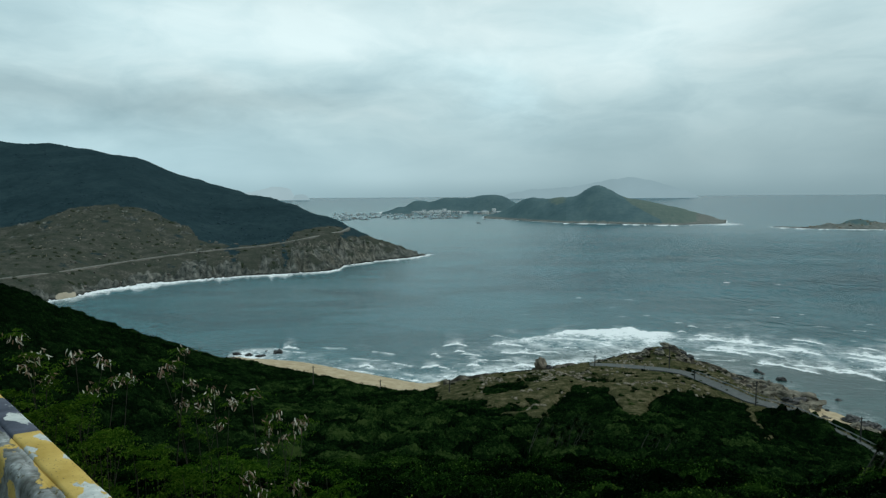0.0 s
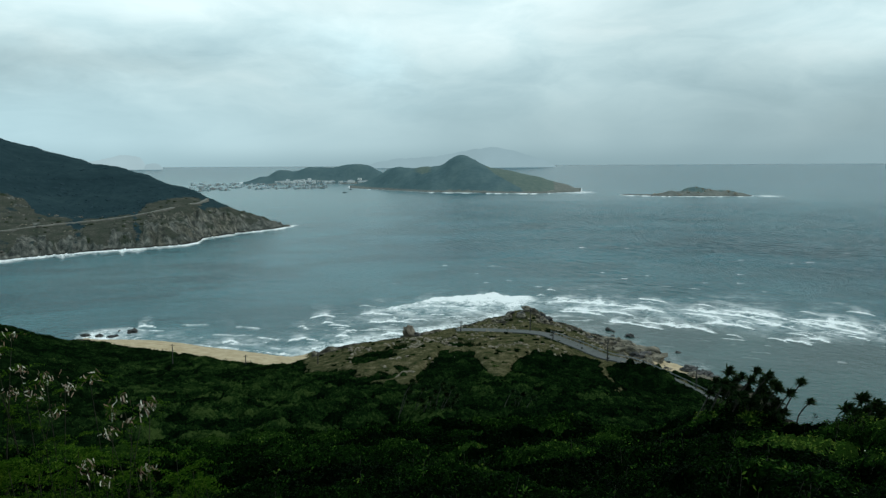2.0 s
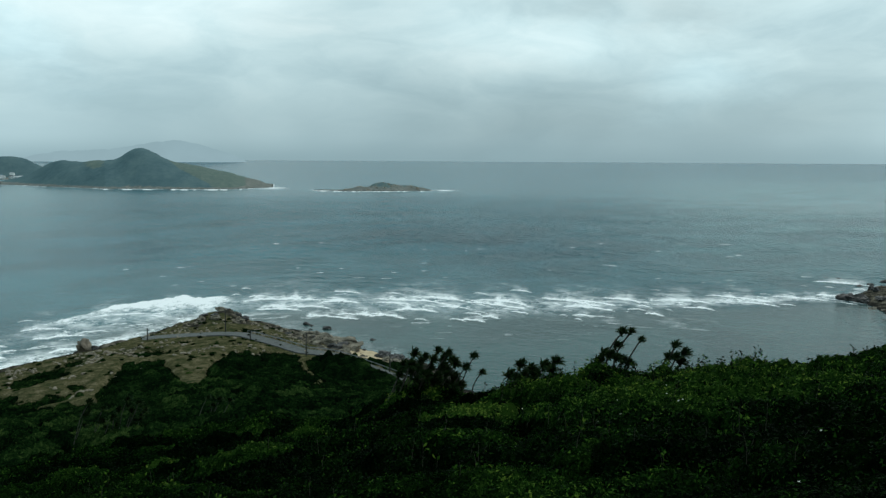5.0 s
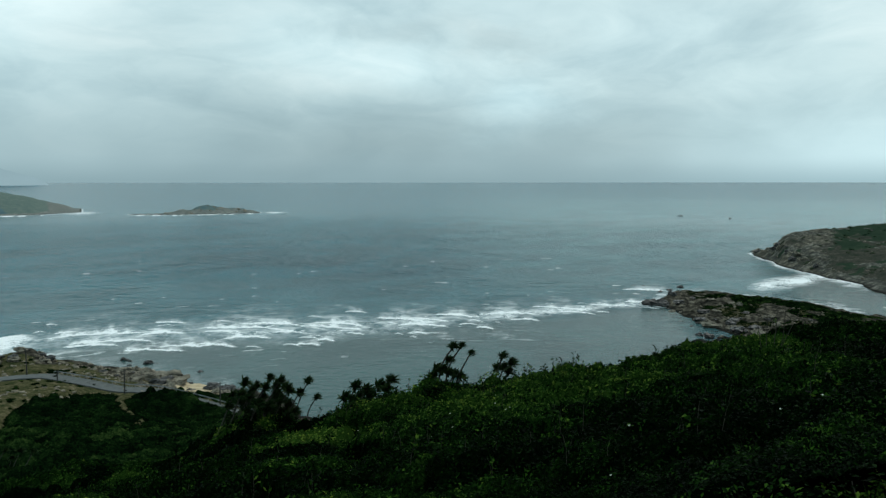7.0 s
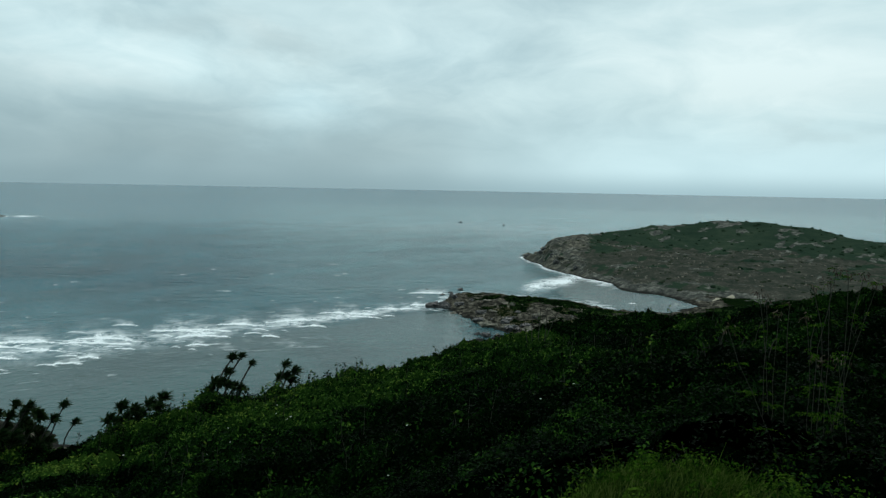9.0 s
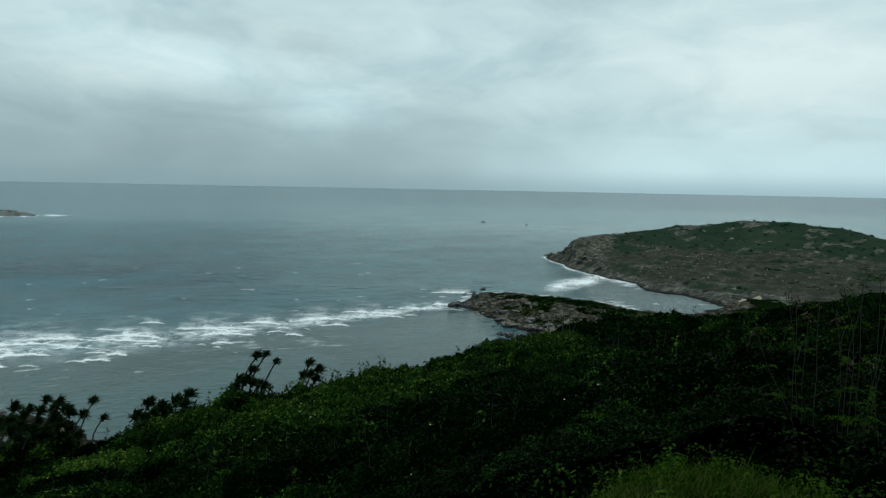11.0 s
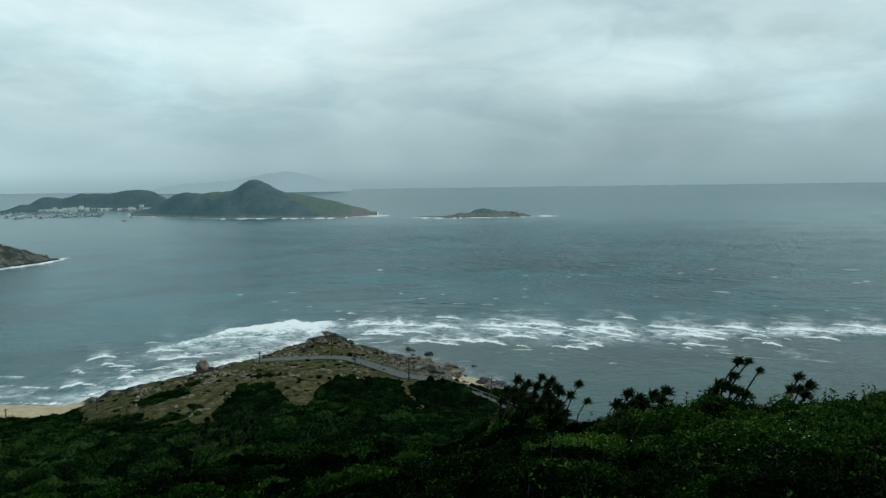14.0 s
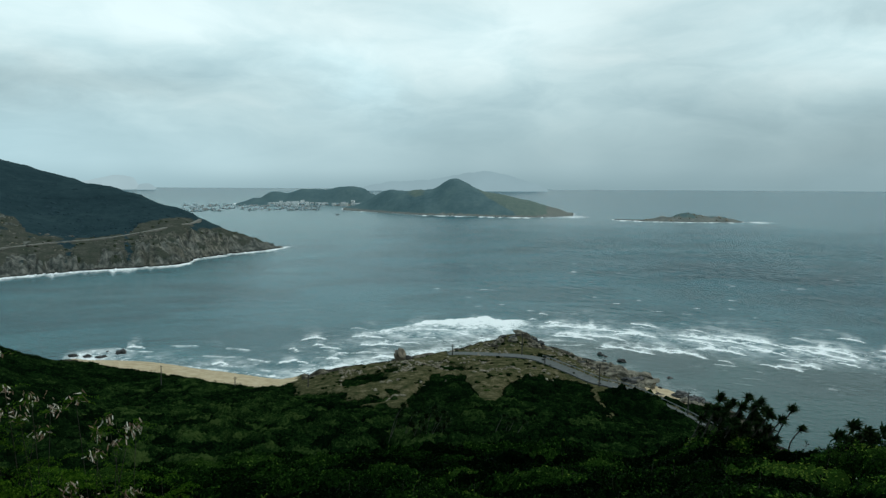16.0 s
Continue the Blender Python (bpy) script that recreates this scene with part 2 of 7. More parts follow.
def land_material(name, far=False, greens=None, dries=None, rocks=None):
    """Scrub, dry grass, sand and rock; the shares are kept at the corners of the ground."""
    m, n = material(name)
    geo = n.add("ShaderNodeNewGeometry")
    p = geo.outputs["Position"]
    share = n.add("ShaderNodeAttribute", attribute_name="cover")
    s = n.add("ShaderNodeSeparateColor", {0: share.outputs["Color"]})
    # far greens are blued and far rock's darks lifted: haze put into colour
    k = 0.25 if far else 1.0
    n1, n2, n3 = n.noise(p, 0.06 * k, 4.0), n.noise(p, 0.35 * k, 5.0, 0.65), n.noise(p, 2.2 * k, 4.0, 0.6)
    blotch = n.math("ADD", n.math("MULTIPLY", n2, 0.6), n.math("MULTIPLY", n3, 0.4))
    green = n.ramp(n.math("ADD", n.math("MULTIPLY", n1, 0.4), n.math("MULTIPLY", blotch, 0.6)),
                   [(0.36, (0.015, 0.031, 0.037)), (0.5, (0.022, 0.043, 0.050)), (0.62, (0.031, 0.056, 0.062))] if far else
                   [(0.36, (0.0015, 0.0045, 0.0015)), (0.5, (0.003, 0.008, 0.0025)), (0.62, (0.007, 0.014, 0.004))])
    if greens:
        green = n.ramp(n.math("ADD", n.math("MULTIPLY", n1, 0.4), n.math("MULTIPLY", blotch, 0.6)), greens)
    dry = n.ramp(blotch, dries or [(0.37, (0.015, 0.027, 0.010)), (0.46, (0.040, 0.045, 0.020)), (0.53, (0.074, 0.067, 0.034)), (0.59, (0.112, 0.096, 0.056)), (0.68, (0.21, 0.18, 0.13))])
    sand = n.ramp(n2, [(0.35, (0.29, 0.25, 0.185)), (0.65, (0.41, 0.36, 0.275))] if far else [(0.35, (0.38, 0.295, 0.185)), (0.65, (0.52, 0.425, 0.29))])
    tall = n.vmath("MULTIPLY", p, (1.0, 1.0, 0.45))
    crack = n.add("ShaderNodeTexVoronoi", {"Vector": tall, "Scale": 0.22 * (0.8 if far else 1.0)}, feature="F1").outputs["Distance"]
    grit = n.noise(tall, 0.35 * (0.55 if far else 1.0), 6.0, 0.68)
    rock = n.ramp(n.math("ADD", n.math("MULTIPLY", grit, 0.78), n.math("MULTIPLY", crack, 0.13)),
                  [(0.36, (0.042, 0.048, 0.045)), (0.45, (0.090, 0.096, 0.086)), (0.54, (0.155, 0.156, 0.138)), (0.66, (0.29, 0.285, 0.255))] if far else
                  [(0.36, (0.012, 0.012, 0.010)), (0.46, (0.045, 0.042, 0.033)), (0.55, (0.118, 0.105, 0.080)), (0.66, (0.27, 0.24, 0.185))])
    if rocks:
        rock = n.ramp(grit, rocks)
    tawny = n.math("MULTIPLY", share.outputs["Alpha"], n.span(n.noise(p, 0.05, 3.0), 0.36, 0.62, 0.0, 0.6))
    rock = n.mix(tawny, rock, n.vmath("MULTIPLY", rock, (1.02, 0.92, 0.79)))
    # spray keeps the lowest rock wet and dark
    wet = n.span(n.math("ADD", n.add("ShaderNodeSeparateXYZ", {0: p}).outputs[2], n.math("MULTIPLY", n.math("SUBTRACT", n2, 0.5), 3.0)), 0.2, 1.5)
    rock = n.mix(wet, (0.018, 0.018, 0.016), rock)
    jag = n.math("MULTIPLY", n.math("SUBTRACT", blotch, 0.5), 1.6)

    def edge(v):
        return n.span(n.math("ADD", v, jag), 0.42, 0.58)
    col = n.mix(edge(s.outputs[0]), green, dry)
    col = n.mix(edge(s.outputs[2]), col, rock)
    col = n.mix(edge(s.outputs[1]), col, sand)
    finish(n, col, 0.95, blotch, 0.9, 1.2 if far else 0.35, 0.0)
    return m


M_LAND = land_material("hillside")
M_FARLAND = land_material("hazed_far_hills", True, None, [(0.34, (0.026, 0.038, 0.030)), (0.45, (0.048, 0.056, 0.043)), (0.55, (0.066, 0.067, 0.056)), (0.68, (0.135, 0.130, 0.110))])
M_LOWLAND = land_material("low_headland", True, [(0.36, (0.014, 0.028, 0.019)), (0.5, (0.023, 0.039, 0.025)), (0.62, (0.038, 0.054, 0.034))], [(0.34, (0.019, 0.028, 0.021)), (0.45, (0.035, 0.040, 0.031)), (0.55, (0.053, 0.052, 0.041)), (0.68, (0.118, 0.109, 0.090))], [(0.38, (0.034, 0.037, 0.033)), (0.52, (0.082, 0.082, 0.070)), (0.66, (0.19, 0.182, 0.155))])
# island colours are pale and bluish: distance haze is mixed into them
M_ISLE = land_material("hazed_island_hills", True, [(0.36, (0.068, 0.116, 0.130)), (0.5, (0.090, 0.144, 0.155)), (0.62, (0.116, 0.170, 0.172))], [(0.34, (0.092, 0.134, 0.128)), (0.5, (0.122, 0.162, 0.142)), (0.68, (0.172, 0.198, 0.172))], [(0.38, (0.095, 0.115, 0.112)), (0.52, (0.17, 0.178, 0.16)), (0.66, (0.30, 0.295, 0.265))])


def sea_material():
    m, n = material("sea_water")
    geo = n.add("ShaderNodeNewGeometry")
    p = geo.outputs["Position"]
    foam = n.add("ShaderNodeAttribute", attribute_name="foam")
    c = n.add("ShaderNodeSeparateColor", {0: foam.outputs["Color"]})
    # waves run in from the open sea, crests lie across that way
    turned = n.add("ShaderNodeVectorRotate", {"Vector": p, "Angle": radians(50)}).outputs[0]
    swell = n.noise(n.vmath("MULTIPLY", turned, (0.035, 0.075, 0)), 1.0, 3.0, 0.5)
    chop = n.noise(n.vmath("MULTIPLY", turned, (0.09, 0.22, 0)), 1.0, 4.0, 0.55)
    chop = n.math("POWER", n.math("SUBTRACT", 1.0, n.math("ABSOLUTE", n.math("SUBTRACT", n.math("MULTIPLY", chop, 2.0), 1.0))), 3.0)
    fine = n.noise(n.vmath("MULTIPLY", turned, (0.6, 1.4, 0)), 1.0, 3.0, 0.6)
    # long crests, sharp on top, in some places and not in others
    roll = n.noise(n.vmath("MULTIPLY", turned, (0.036, 0.062, 0)), 1.0, 2.5, 0.5)
    roll = n.math("POWER", n.math("SUBTRACT", 1.0, n.math("ABSOLUTE", n.math("SUBTRACT", n.math("MULTIPLY", roll, 2.0), 1.0))), 3.0)
    roll = n.math("MULTIPLY", roll, n.span(n.noise(p, 0.008, 3.0), 0.42, 0.62, 0.15, 1.0))
    h = n.math("ADD", n.math("ADD", n.math("ADD", n.math("MULTIPLY", swell, 1.8), n.math("MULTIPLY", roll, 6.5)), n.math("MULTIPLY", chop, 1.8)), n.math("MULTIPLY", fine, 0.28))
    # waves lose themselves far out
    reach = n.add("ShaderNodeVectorMath", {0: p}, operation="LENGTH").outputs["Value"]
    h = n.math("MULTIPLY", h, n.span(reach, 750.0, 1700.0, 1.0, 0.08))
    open_sea = n.span(n.add("ShaderNodeSeparateXYZ", {0: p}).outputs[0], 40.0, 420.0, 0.09, 1.0)
    h = n.math("MULTIPLY", h, n.math("MULTIPLY", open_sea, n.span(c.outputs[2], 0.2, 0.85, 1.0, 0.09)))
    # small ripples everywhere
    ripple = n.math("MULTIPLY", n.noise(p, 0.30, 4.0, 0.6), n.span(reach, 300.0, 2600.0, 1.3, 0.03))
    h = n.math("ADD", h, n.math("MULTIPLY", ripple, n.span(c.outputs[2], 0.2, 0.85, 1.0, 0.35)))
    normal = n.add("ShaderNodeBump", {"Height": h, "Strength": 1.0, "Distance": 1.0}).outputs[0]
    gust = n.noise(p, 0.006, 3.0)
    deep = n.ramp(gust, [(0.35, (0.004, 0.074, 0.098)), (0.65, (0.010, 0.106, 0.132))])
    deep = n.mix(n.span(reach, 900.0, 3000.0, 0.0, 0.8), deep, (0.010, 0.086, 0.118))
    # second share: true shallows, plus haze and sky reflection painted as colour
    shoal_and_sheen = n.mix(c.outputs[2], n.mix(c.outputs[1], deep, (0.080, 0.178, 0.190)), (0.012, 0.046, 0.039))
    # gusts and currents cloud the surface
    cloudy = n.span(n.add("ShaderNodeTexNoise", {"Vector": n.vmath("MULTIPLY", p, (0.009, 0.016, 0)), "Scale": 1.0, "Detail": 5.0, "Roughness": 0.6, "Distortion": 0.8}).outputs["Fac"], 0.34, 0.66, 0.72, 1.10)
    shoal_and_sheen = n.add("ShaderNodeVectorMath", {0: shoal_and_sheen, "Scale": cloudy}, operation="SCALE").outputs[0]
    water = n.add("ShaderNodeBsdfPrincipled", {"Base Color": shoal_and_sheen, "Roughness": n.span(reach, 400.0, 1600.0, 0.2, 0.24), "IOR": 1.33, "Specular IOR Level": n.span(reach, 300.0, 2600.0, 0.32, 0.19), "Normal": normal})
    lace = n.noise(n.vmath("MULTIPLY", turned, (0.36, 0.44, 0)), 1.0, 6.0, 0.72)
    lace2 = n.noise(p, 1.3, 4.0, 0.65)
    f = n.math("ADD", c.outputs[0], n.math("MULTIPLY", n.math("SUBTRACT", n.math("ADD", n.math("MULTIPLY", lace, 0.65), n.math("MULTIPLY", lace2, 0.35)), 0.5), 2.5))
    mask = n.math("MULTIPLY", n.span(f, 0.30, 0.86), n.span(c.outputs[0], 0.03, 0.2))
    # thin churned veil round the white
    veil = n.math("MULTIPLY", n.span(c.outputs[0], 0.04, 0.55), n.span(n.noise(n.vmath("MULTIPLY", turned, (0.09, 0.11, 0)), 1.0, 6.0, 0.7), 0.34, 0.64, 0.0, 0.66))
    mask = n.math("MAXIMUM", mask, veil)
    white = n.add("ShaderNodeBsdfPrincipled", {"Base Color": (0.88, 0.90, 0.90, 1), "Roughness": 0.9, "Specular IOR Level": 0.1, "Normal": n.add("ShaderNodeBump", {"Height": lace, "Strength": 0.4, "Distance": 0.5}).outputs[0]})
    mixed = n.add("ShaderNodeMixShader", {0: mask, 1: water.outputs[0], 2: white.outputs[0]})
    n.add("ShaderNodeOutputMaterial", {0: mixed.outputs[0]})
    return m


M_SEA = sea_material()


def barrier_paint():
    m, n = material("barrier_paint")
    p = n.add("ShaderNodeTexCoord").outputs["Object"]
    along = n.add("ShaderNodeSeparateXYZ", {0: p}).outputs[0]
    wob = n.math("MULTIPLY", n.math("SUBTRACT", n.noise(p, 9.0, 3.0), 0.5), 0.05)
    band = n.math("LESS_THAN", n.math("FRACT", n.math("ADD", n.math("DIVIDE", n.math("SUBTRACT", along, 7.12), 2.4), wob)), 0.28)
    speck = n.noise(p, 60.0, 3.0)
    yellow = n.ramp(n.noise(p, 7.0, 4.0), [(0.35, (0.47, 0.31, 0.065)), (0.65, (0.62, 0.43, 0.12))])
    dark = n.ramp(n.noise(p, 9.0, 4.0), [(0.35, (0.045, 0.052, 0.075)), (0.65, (0.095, 0.105, 0.14))])
    inward = n.span(n.add("ShaderNodeSeparateXYZ", {0: p}).outputs[1], -0.100, -0.125)
    mottle = n.math("ADD", n.math("MULTIPLY", n.noise(p, 8.0, 4.0, 0.6), 0.7), n.math("MULTIPLY", n.noise(p, 34.0, 2.0), 0.3))
    pale = n.ramp(mottle, [(0.36, (0.34, 0.37, 0.36)), (0.62, (0.62, 0.64, 0.61))])
    stone = n.ramp(mottle, [(0.36, (0.055, 0.055, 0.045)), (0.48, (0.15, 0.155, 0.145)), (0.58, (0.27, 0.285, 0.28)), (0.68, (0.50, 0.52, 0.50))])
    grey = n.mix(inward, pale, stone)
    big = n.noise(n.vmath("MULTIPLY", p, (0.7, 1.3, 1.3)), 5.0, 5.0, 0.55)
    chips = n.span(n.math("ADD", n.math("ADD", big, n.math("MULTIPLY", inward, 0.115)), n.math("MULTIPLY", speck, 0.05)), 0.556, 0.568)
    col = n.mix(chips, n.mix(band, yellow, dark), grey)
    # lichen and grime, thickest in the crease and on the worn face
    lichen = n.span(n.math("ADD", n.noise(p, 26.0, 5.0, 0.7), n.math("MULTIPLY", inward, 0.07)), 0.64, 0.70)
    col = n.mix(lichen, col, n.ramp(speck, [(0.4, (0.040, 0.036, 0.020)), (0.6, (0.13, 0.115, 0.06))]))
    pits = n.span(n.noise(p, 95.0, 2.0), 0.66, 0.72)
    col = n.mix(pits, col, (0.05, 0.05, 0.045))
    finish(n, col, 0.85, n.math("SUBTRACT", n.math("SUBTRACT", n.math("MULTIPLY", speck, 0.4), chips), pits), 0.5, 0.004)
    return m


M_BARRIER = barrier_paint()


# ---- shared geometry helpers ----
def mesh_of(name, verts, faces, mat, smooth=True, color=None):
    """A mesh from numpy arrays; faces is an (n, 3) or (n, 4) array."""
    me = bpy.data.meshes.new(name)
    v = np.asarray(verts, np.float32)
    f = np.asarray(faces, np.int32)
    k = f.shape[1]
    me.vertices.add(len(v))
    me.vertices.foreach_set("co", v.ravel())
    me.loops.add(f.size)
    me.loops.foreach_set("vertex_index", f.ravel())
    me.polygons.add(len(f))
    me.polygons.foreach_set("loop_start", np.arange(0, f.size, k, dtype=np.int32))
    me.polygons.foreach_set("use_smooth", np.full(len(f), smooth))
    if color is not None:
        at = me.attributes.new(color[0], "FLOAT_COLOR", "POINT")
        at.data.foreach_set("color", np.asarray(color[1], np.float32).ravel())
    me.update(calc_edges=True)
    me.materials.append(mat)
    return me


def part(name, bm, mat, parent, label=""):
    me = bpy.data.meshes.new(name)
    bm.to_mesh(me)
    bm.free()
    me.materials.append(mat)
    ob = new(name, me)
    ob.parent = parent
    return tagged(ob, label)


def hash01(ix, iy, seed):
    h = (ix.astype(np.int64) * 374761393 + iy.astype(np.int64) * 668265263 + seed * 974711) & 0x7FFFFFFF
    h = ((h ^ (h >> 13)) * 1274126177) & 0x7FFFFFFF
    return ((h ^ (h >> 16)) & 0xFFFF) / 65535.0


def vnoise(x, y, seed=0):
    ix, iy = np.floor(x), np.floor(y)
    fx, fy = x - ix, y - iy
    fx, fy = fx * fx * (3 - 2 * fx), fy * fy * (3 - 2 * fy)
    a, b = hash01(ix, iy, seed), hash01(ix + 1, iy, seed)
    c, d = hash01(ix, iy + 1, seed), hash01(ix + 1, iy + 1, seed)
    return (a + (b - a) * fx) * (1 - fy) + (c + (d - c) * fx) * fy


def fbm(x, y, octaves=4, seed=0, gain=0.5):
    total, amp, norm = 0.0, 1.0, 0.0
    for o in range(octaves):
        total = total + amp * vnoise(x * 2 ** o + 17 * o, y * 2 ** o - 9 * o, seed + o)
        norm += amp
        amp *= gain
    return total / norm * 2 - 1


def sstep(a, b, x):
    t = np.clip((x - a) / (b - a), 0, 1)
    return t * t * (3 - 2 * t)


def blur(z, axis, width):
    k = np.exp(-0.5 * (np.arange(-3 * width, 3 * width + 1) / width) ** 2)
    k /= k.sum()
    pad = [(0, 0), (0, 0)]
    pad[axis] = (3 * width, 3 * width)
    zp = np.pad(z, pad, mode="edge")
    return np.apply_along_axis(lambda a: np.convolve(a, k, mode="valid"), axis, zp)


class Land:
    """A sheet of ground laid out in spokes round the lookout: for each bearing (degrees to the left of straight ahead) heights at distances."""

    def __init__(self, radii, bearings, soft=(2, 2)):
        self.r, self.az, self.soft, self.spokes = np.asarray(radii, float), np.asarray(bearings, float), soft, {}

    def spoke(self, bearing, *pairs):
        self.spokes[bearing] = pairs

    def build(self):
        keys = sorted(self.spokes)
        cols = np.array([np.interp(self.r, [p[0] for p in self.spokes[k]], [p[1] for p in self.spokes[k]]) for k in keys])
        z = np.array([np.interp(self.az, keys, cols[:, j]) for j in range(len(self.r))]).T
        if self.soft[0]:
            z = blur(z, 0, self.soft[0])
        if self.soft[1]:
            z = blur(z, 1, self.soft[1])
        self.z = z
        a = np.radians(self.az)[:, None]
        self.x, self.y = -np.sin(a) * self.r[None], np.cos(a) * self.r[None]
        return self

    def at(self, x, y):
        r, az = np.hypot(x, y), np.degrees(np.arctan2(-x, y))
        i = np.clip(np.interp(az, self.az, np.arange(len(self.az))), 0, len(self.az) - 1.001)
        j = np.clip(np.interp(r, self.r, np.arange(len(self.r))), 0, len(self.r) - 1.001)
        i0, j0 = i.astype(int), j.astype(int)
        fi, fj = i - i0, j - j0
        z = self.z
        return (z[i0, j0] * (1 - fj) + z[i0, j0 + 1] * fj) * (1 - fi) + (z[i0 + 1, j0] * (1 - fj) + z[i0 + 1, j0 + 1] * fj) * fi

    def sheet(self, name, mat, cover=None, drop=None):
        na, nr = self.z.shape
        v = np.stack([self.x, self.y, self.z], -1).reshape(-1, 3)
        idx = np.arange(na * nr).reshape(na, nr)
        f = np.stack([idx[:-1, :-1], idx[:-1, 1:], idx[1:, 1:], idx[1:, :-1]], -1).reshape(-1, 4)[:, ::-1]
        if drop is not None:      # leave out what lies deep under water
            f = f[(v[f, 2] > drop).any(1)]
            used = np.unique(f)
            back = np.full(len(v), -1)
            back[used] = np.arange(len(used))
            v, f = v[used], back[f]
            cover = cover.reshape(-1, 4)[used] if cover is not None else None
        return new(name, mesh_of(name, v, f, mat, True, ("cover", cover.reshape(-1, 4)) if cover is not None else None))


def shares(dry, sand, rock, warm=None):
    """Shares of dry grass, sand and rock, and how tawny the rock is."""
    return np.stack([np.clip(dry, 0, 1), np.clip(sand, 0, 1), np.clip(rock, 0, 1), np.zeros_like(dry) if warm is None else np.clip(warm, 0, 1)], -1)


# ---- the hillside below the lookout, with beach, rocky knoll and spit ----
FAN = np.concatenate([np.arange(-180, -116, 4.0), np.arange(-116, 60, 0.42), np.arange(60, 180.1, 4.0)])
NEAR_R = np.concatenate([[0.0002], np.geomspace(0.02, 60, 124), np.arange(62.0, 560, 2.6)])
hill = Land(NEAR_R, FAN, (3, 2))
# unseen hill behind the lookout, raised steep to block sky light from the rear
hill.spoke(180, (0, 74.4), (5, 74.4), (8, 77), (40, 104), (200, 200), (560, 330))
hill.spoke(110, (0, 74.4), (6, 74.4), (40, 92), (200, 160), (560, 240))
hill.spoke(-150, (0, 74.4), (6, 74.4), (10, 77), (40, 98), (200, 170), (560, 250))
hill.spoke(-180, (0, 74.4), (5, 74.4), (8, 77), (40, 104), (200, 200), (560, 330))
hill.spoke(60, (0, 74.4), (2.2, 74.3), (12, 72), (40, 70), (120, 66), (300, 60), (500, 40), (560, 30))
hill.spoke(40, (0, 74.4), (2.0, 74.2), (10, 71), (30, 65), (90, 54), (200, 47), (340, 51), (430, 33), (520, 1), (560, -3))
hill.spoke(33, (0, 74.4), (1.6, 74.2), (10, 70.5), (25, 65.5), (80, 54), (180, 42), (280, 40), (340, 42.2), (400, 27), (470, 1), (500, -3), (560, -4))
hill.spoke(29.3, (0, 74.4), (1.4, 74.2), (10, 70), (25, 64.6), (80, 52), (180, 36), (270, 31), (335, 31.7), (385, 17), (430, 0), (460, -3), (560, -4))
hill.spoke(25.7, (0, 74.4), (1.3, 74.2), (10, 69.6), (25, 64.2), (80, 50), (180, 31), (260, 22.5), (330, 22), (365, 8), (385, -1), (410, -3), (560, -4))
hill.spoke(20.2, (0, 74.4), (1.2, 74.2), (10, 69.4), (25, 64), (80, 48), (180, 26.5), (260, 14), (318, 12), (338, 3), (350, -2), (560, -4))
hill.spoke(16.4, (0, 74.4), (1.1, 74.2), (10, 69.3), (25, 64), (80, 47), (180, 23), (260, 8), (312, 4), (337, 0), (360, -2.5), (560, -4))
hill.spoke(8.7, (0, 74.4), (1, 74.2), (10, 69.2), (25, 64), (80, 46), (180, 20), (250, 4.5), (268, 3), (304, 0), (330, -2), (560, -4))
hill.spoke(1, (0, 74.4), (1, 74.2), (10, 69), (25, 64), (80, 46), (180, 18.5), (238, 4.6), (256, 3), (272, 0), (300, -2), (560, -4))
hill.spoke(-5, (0, 74.4), (1, 74.2), (10, 69), (25, 64), (80, 46), (160, 23), (205, 13), (240, 10.8), (262, 9.8), (286, 0.5), (310, -2), (560, -4))
hill.spoke(-12, (0, 74.4), (1, 74.2), (10, 69), (25, 64.4), (80, 46.5), (160, 24), (210, 13.5), (245, 11), (270, 10.6), (295, 5), (310, 0), (330, -2), (560, -4))
hill.spoke(-18, (0, 74.4), (1, 74.2), (10, 69), (25, 64.6), (80, 47), (160, 25), (215, 13), (262, 10.5), (285, 10.8), (304, 12.6), (318, 9), (335, 0), (360, -2), (560, -4))
hill.spoke(-23, (0, 74.4), (1, 74.2), (10, 69), (25, 65), (80, 47), (160, 23), (215, 11), (252, 8.6), (276, 7.9), (305, 0.8), (320, -2), (560, -4))
hill.spoke(-28, (0, 74.4), (1, 74.2), (10, 69), (25, 65), (60, 53), (160, 20), (205, 9.5), (235, 7), (255, 3), (275, 0.4), (290, -2), (560, -4))
hill.spoke(-33, (0, 74.4), (1, 74.2), (10, 69), (25, 66), (40, 62), (100, 41), (160, 21), (200, 8.5), (222, 6), (245, 2), (262, -1), (290, -2), (560, -4))
hill.spoke(-38, (0, 74.4), (1, 74.2), (10, 69.2), (25, 66.3), (42, 61.7), (80, 44), (150, 16), (200, 4), (225, -1), (560, -4))
hill.spoke(-45, (0, 74.4), (1, 74.2), (10, 69.6), (25, 66.7), (38, 64.3), (70, 50), (130, 20), (190, 2), (220, -1.5), (560, -4))
hill.spoke(-52, (0, 74.4), (1, 74.2), (10, 70), (25, 67.7), (37, 65.5), (70, 52), (130, 22), (195, 2), (230, -1.5), (560, -4))
hill.spoke(-60, (0, 74.4), (1, 74.2), (10, 70.2), (25, 68.4), (39, 66), (75, 52), (140, 24), (215, 2), (250, -1.5), (560, -4))
hill.spoke(-66, (0, 74.4), (1.2, 74.2), (5, 72.6), (12, 70.6), (25, 68.9), (42, 65.8), (80, 54), (150, 25), (240, 3), (280, -1.5), (560, -4))
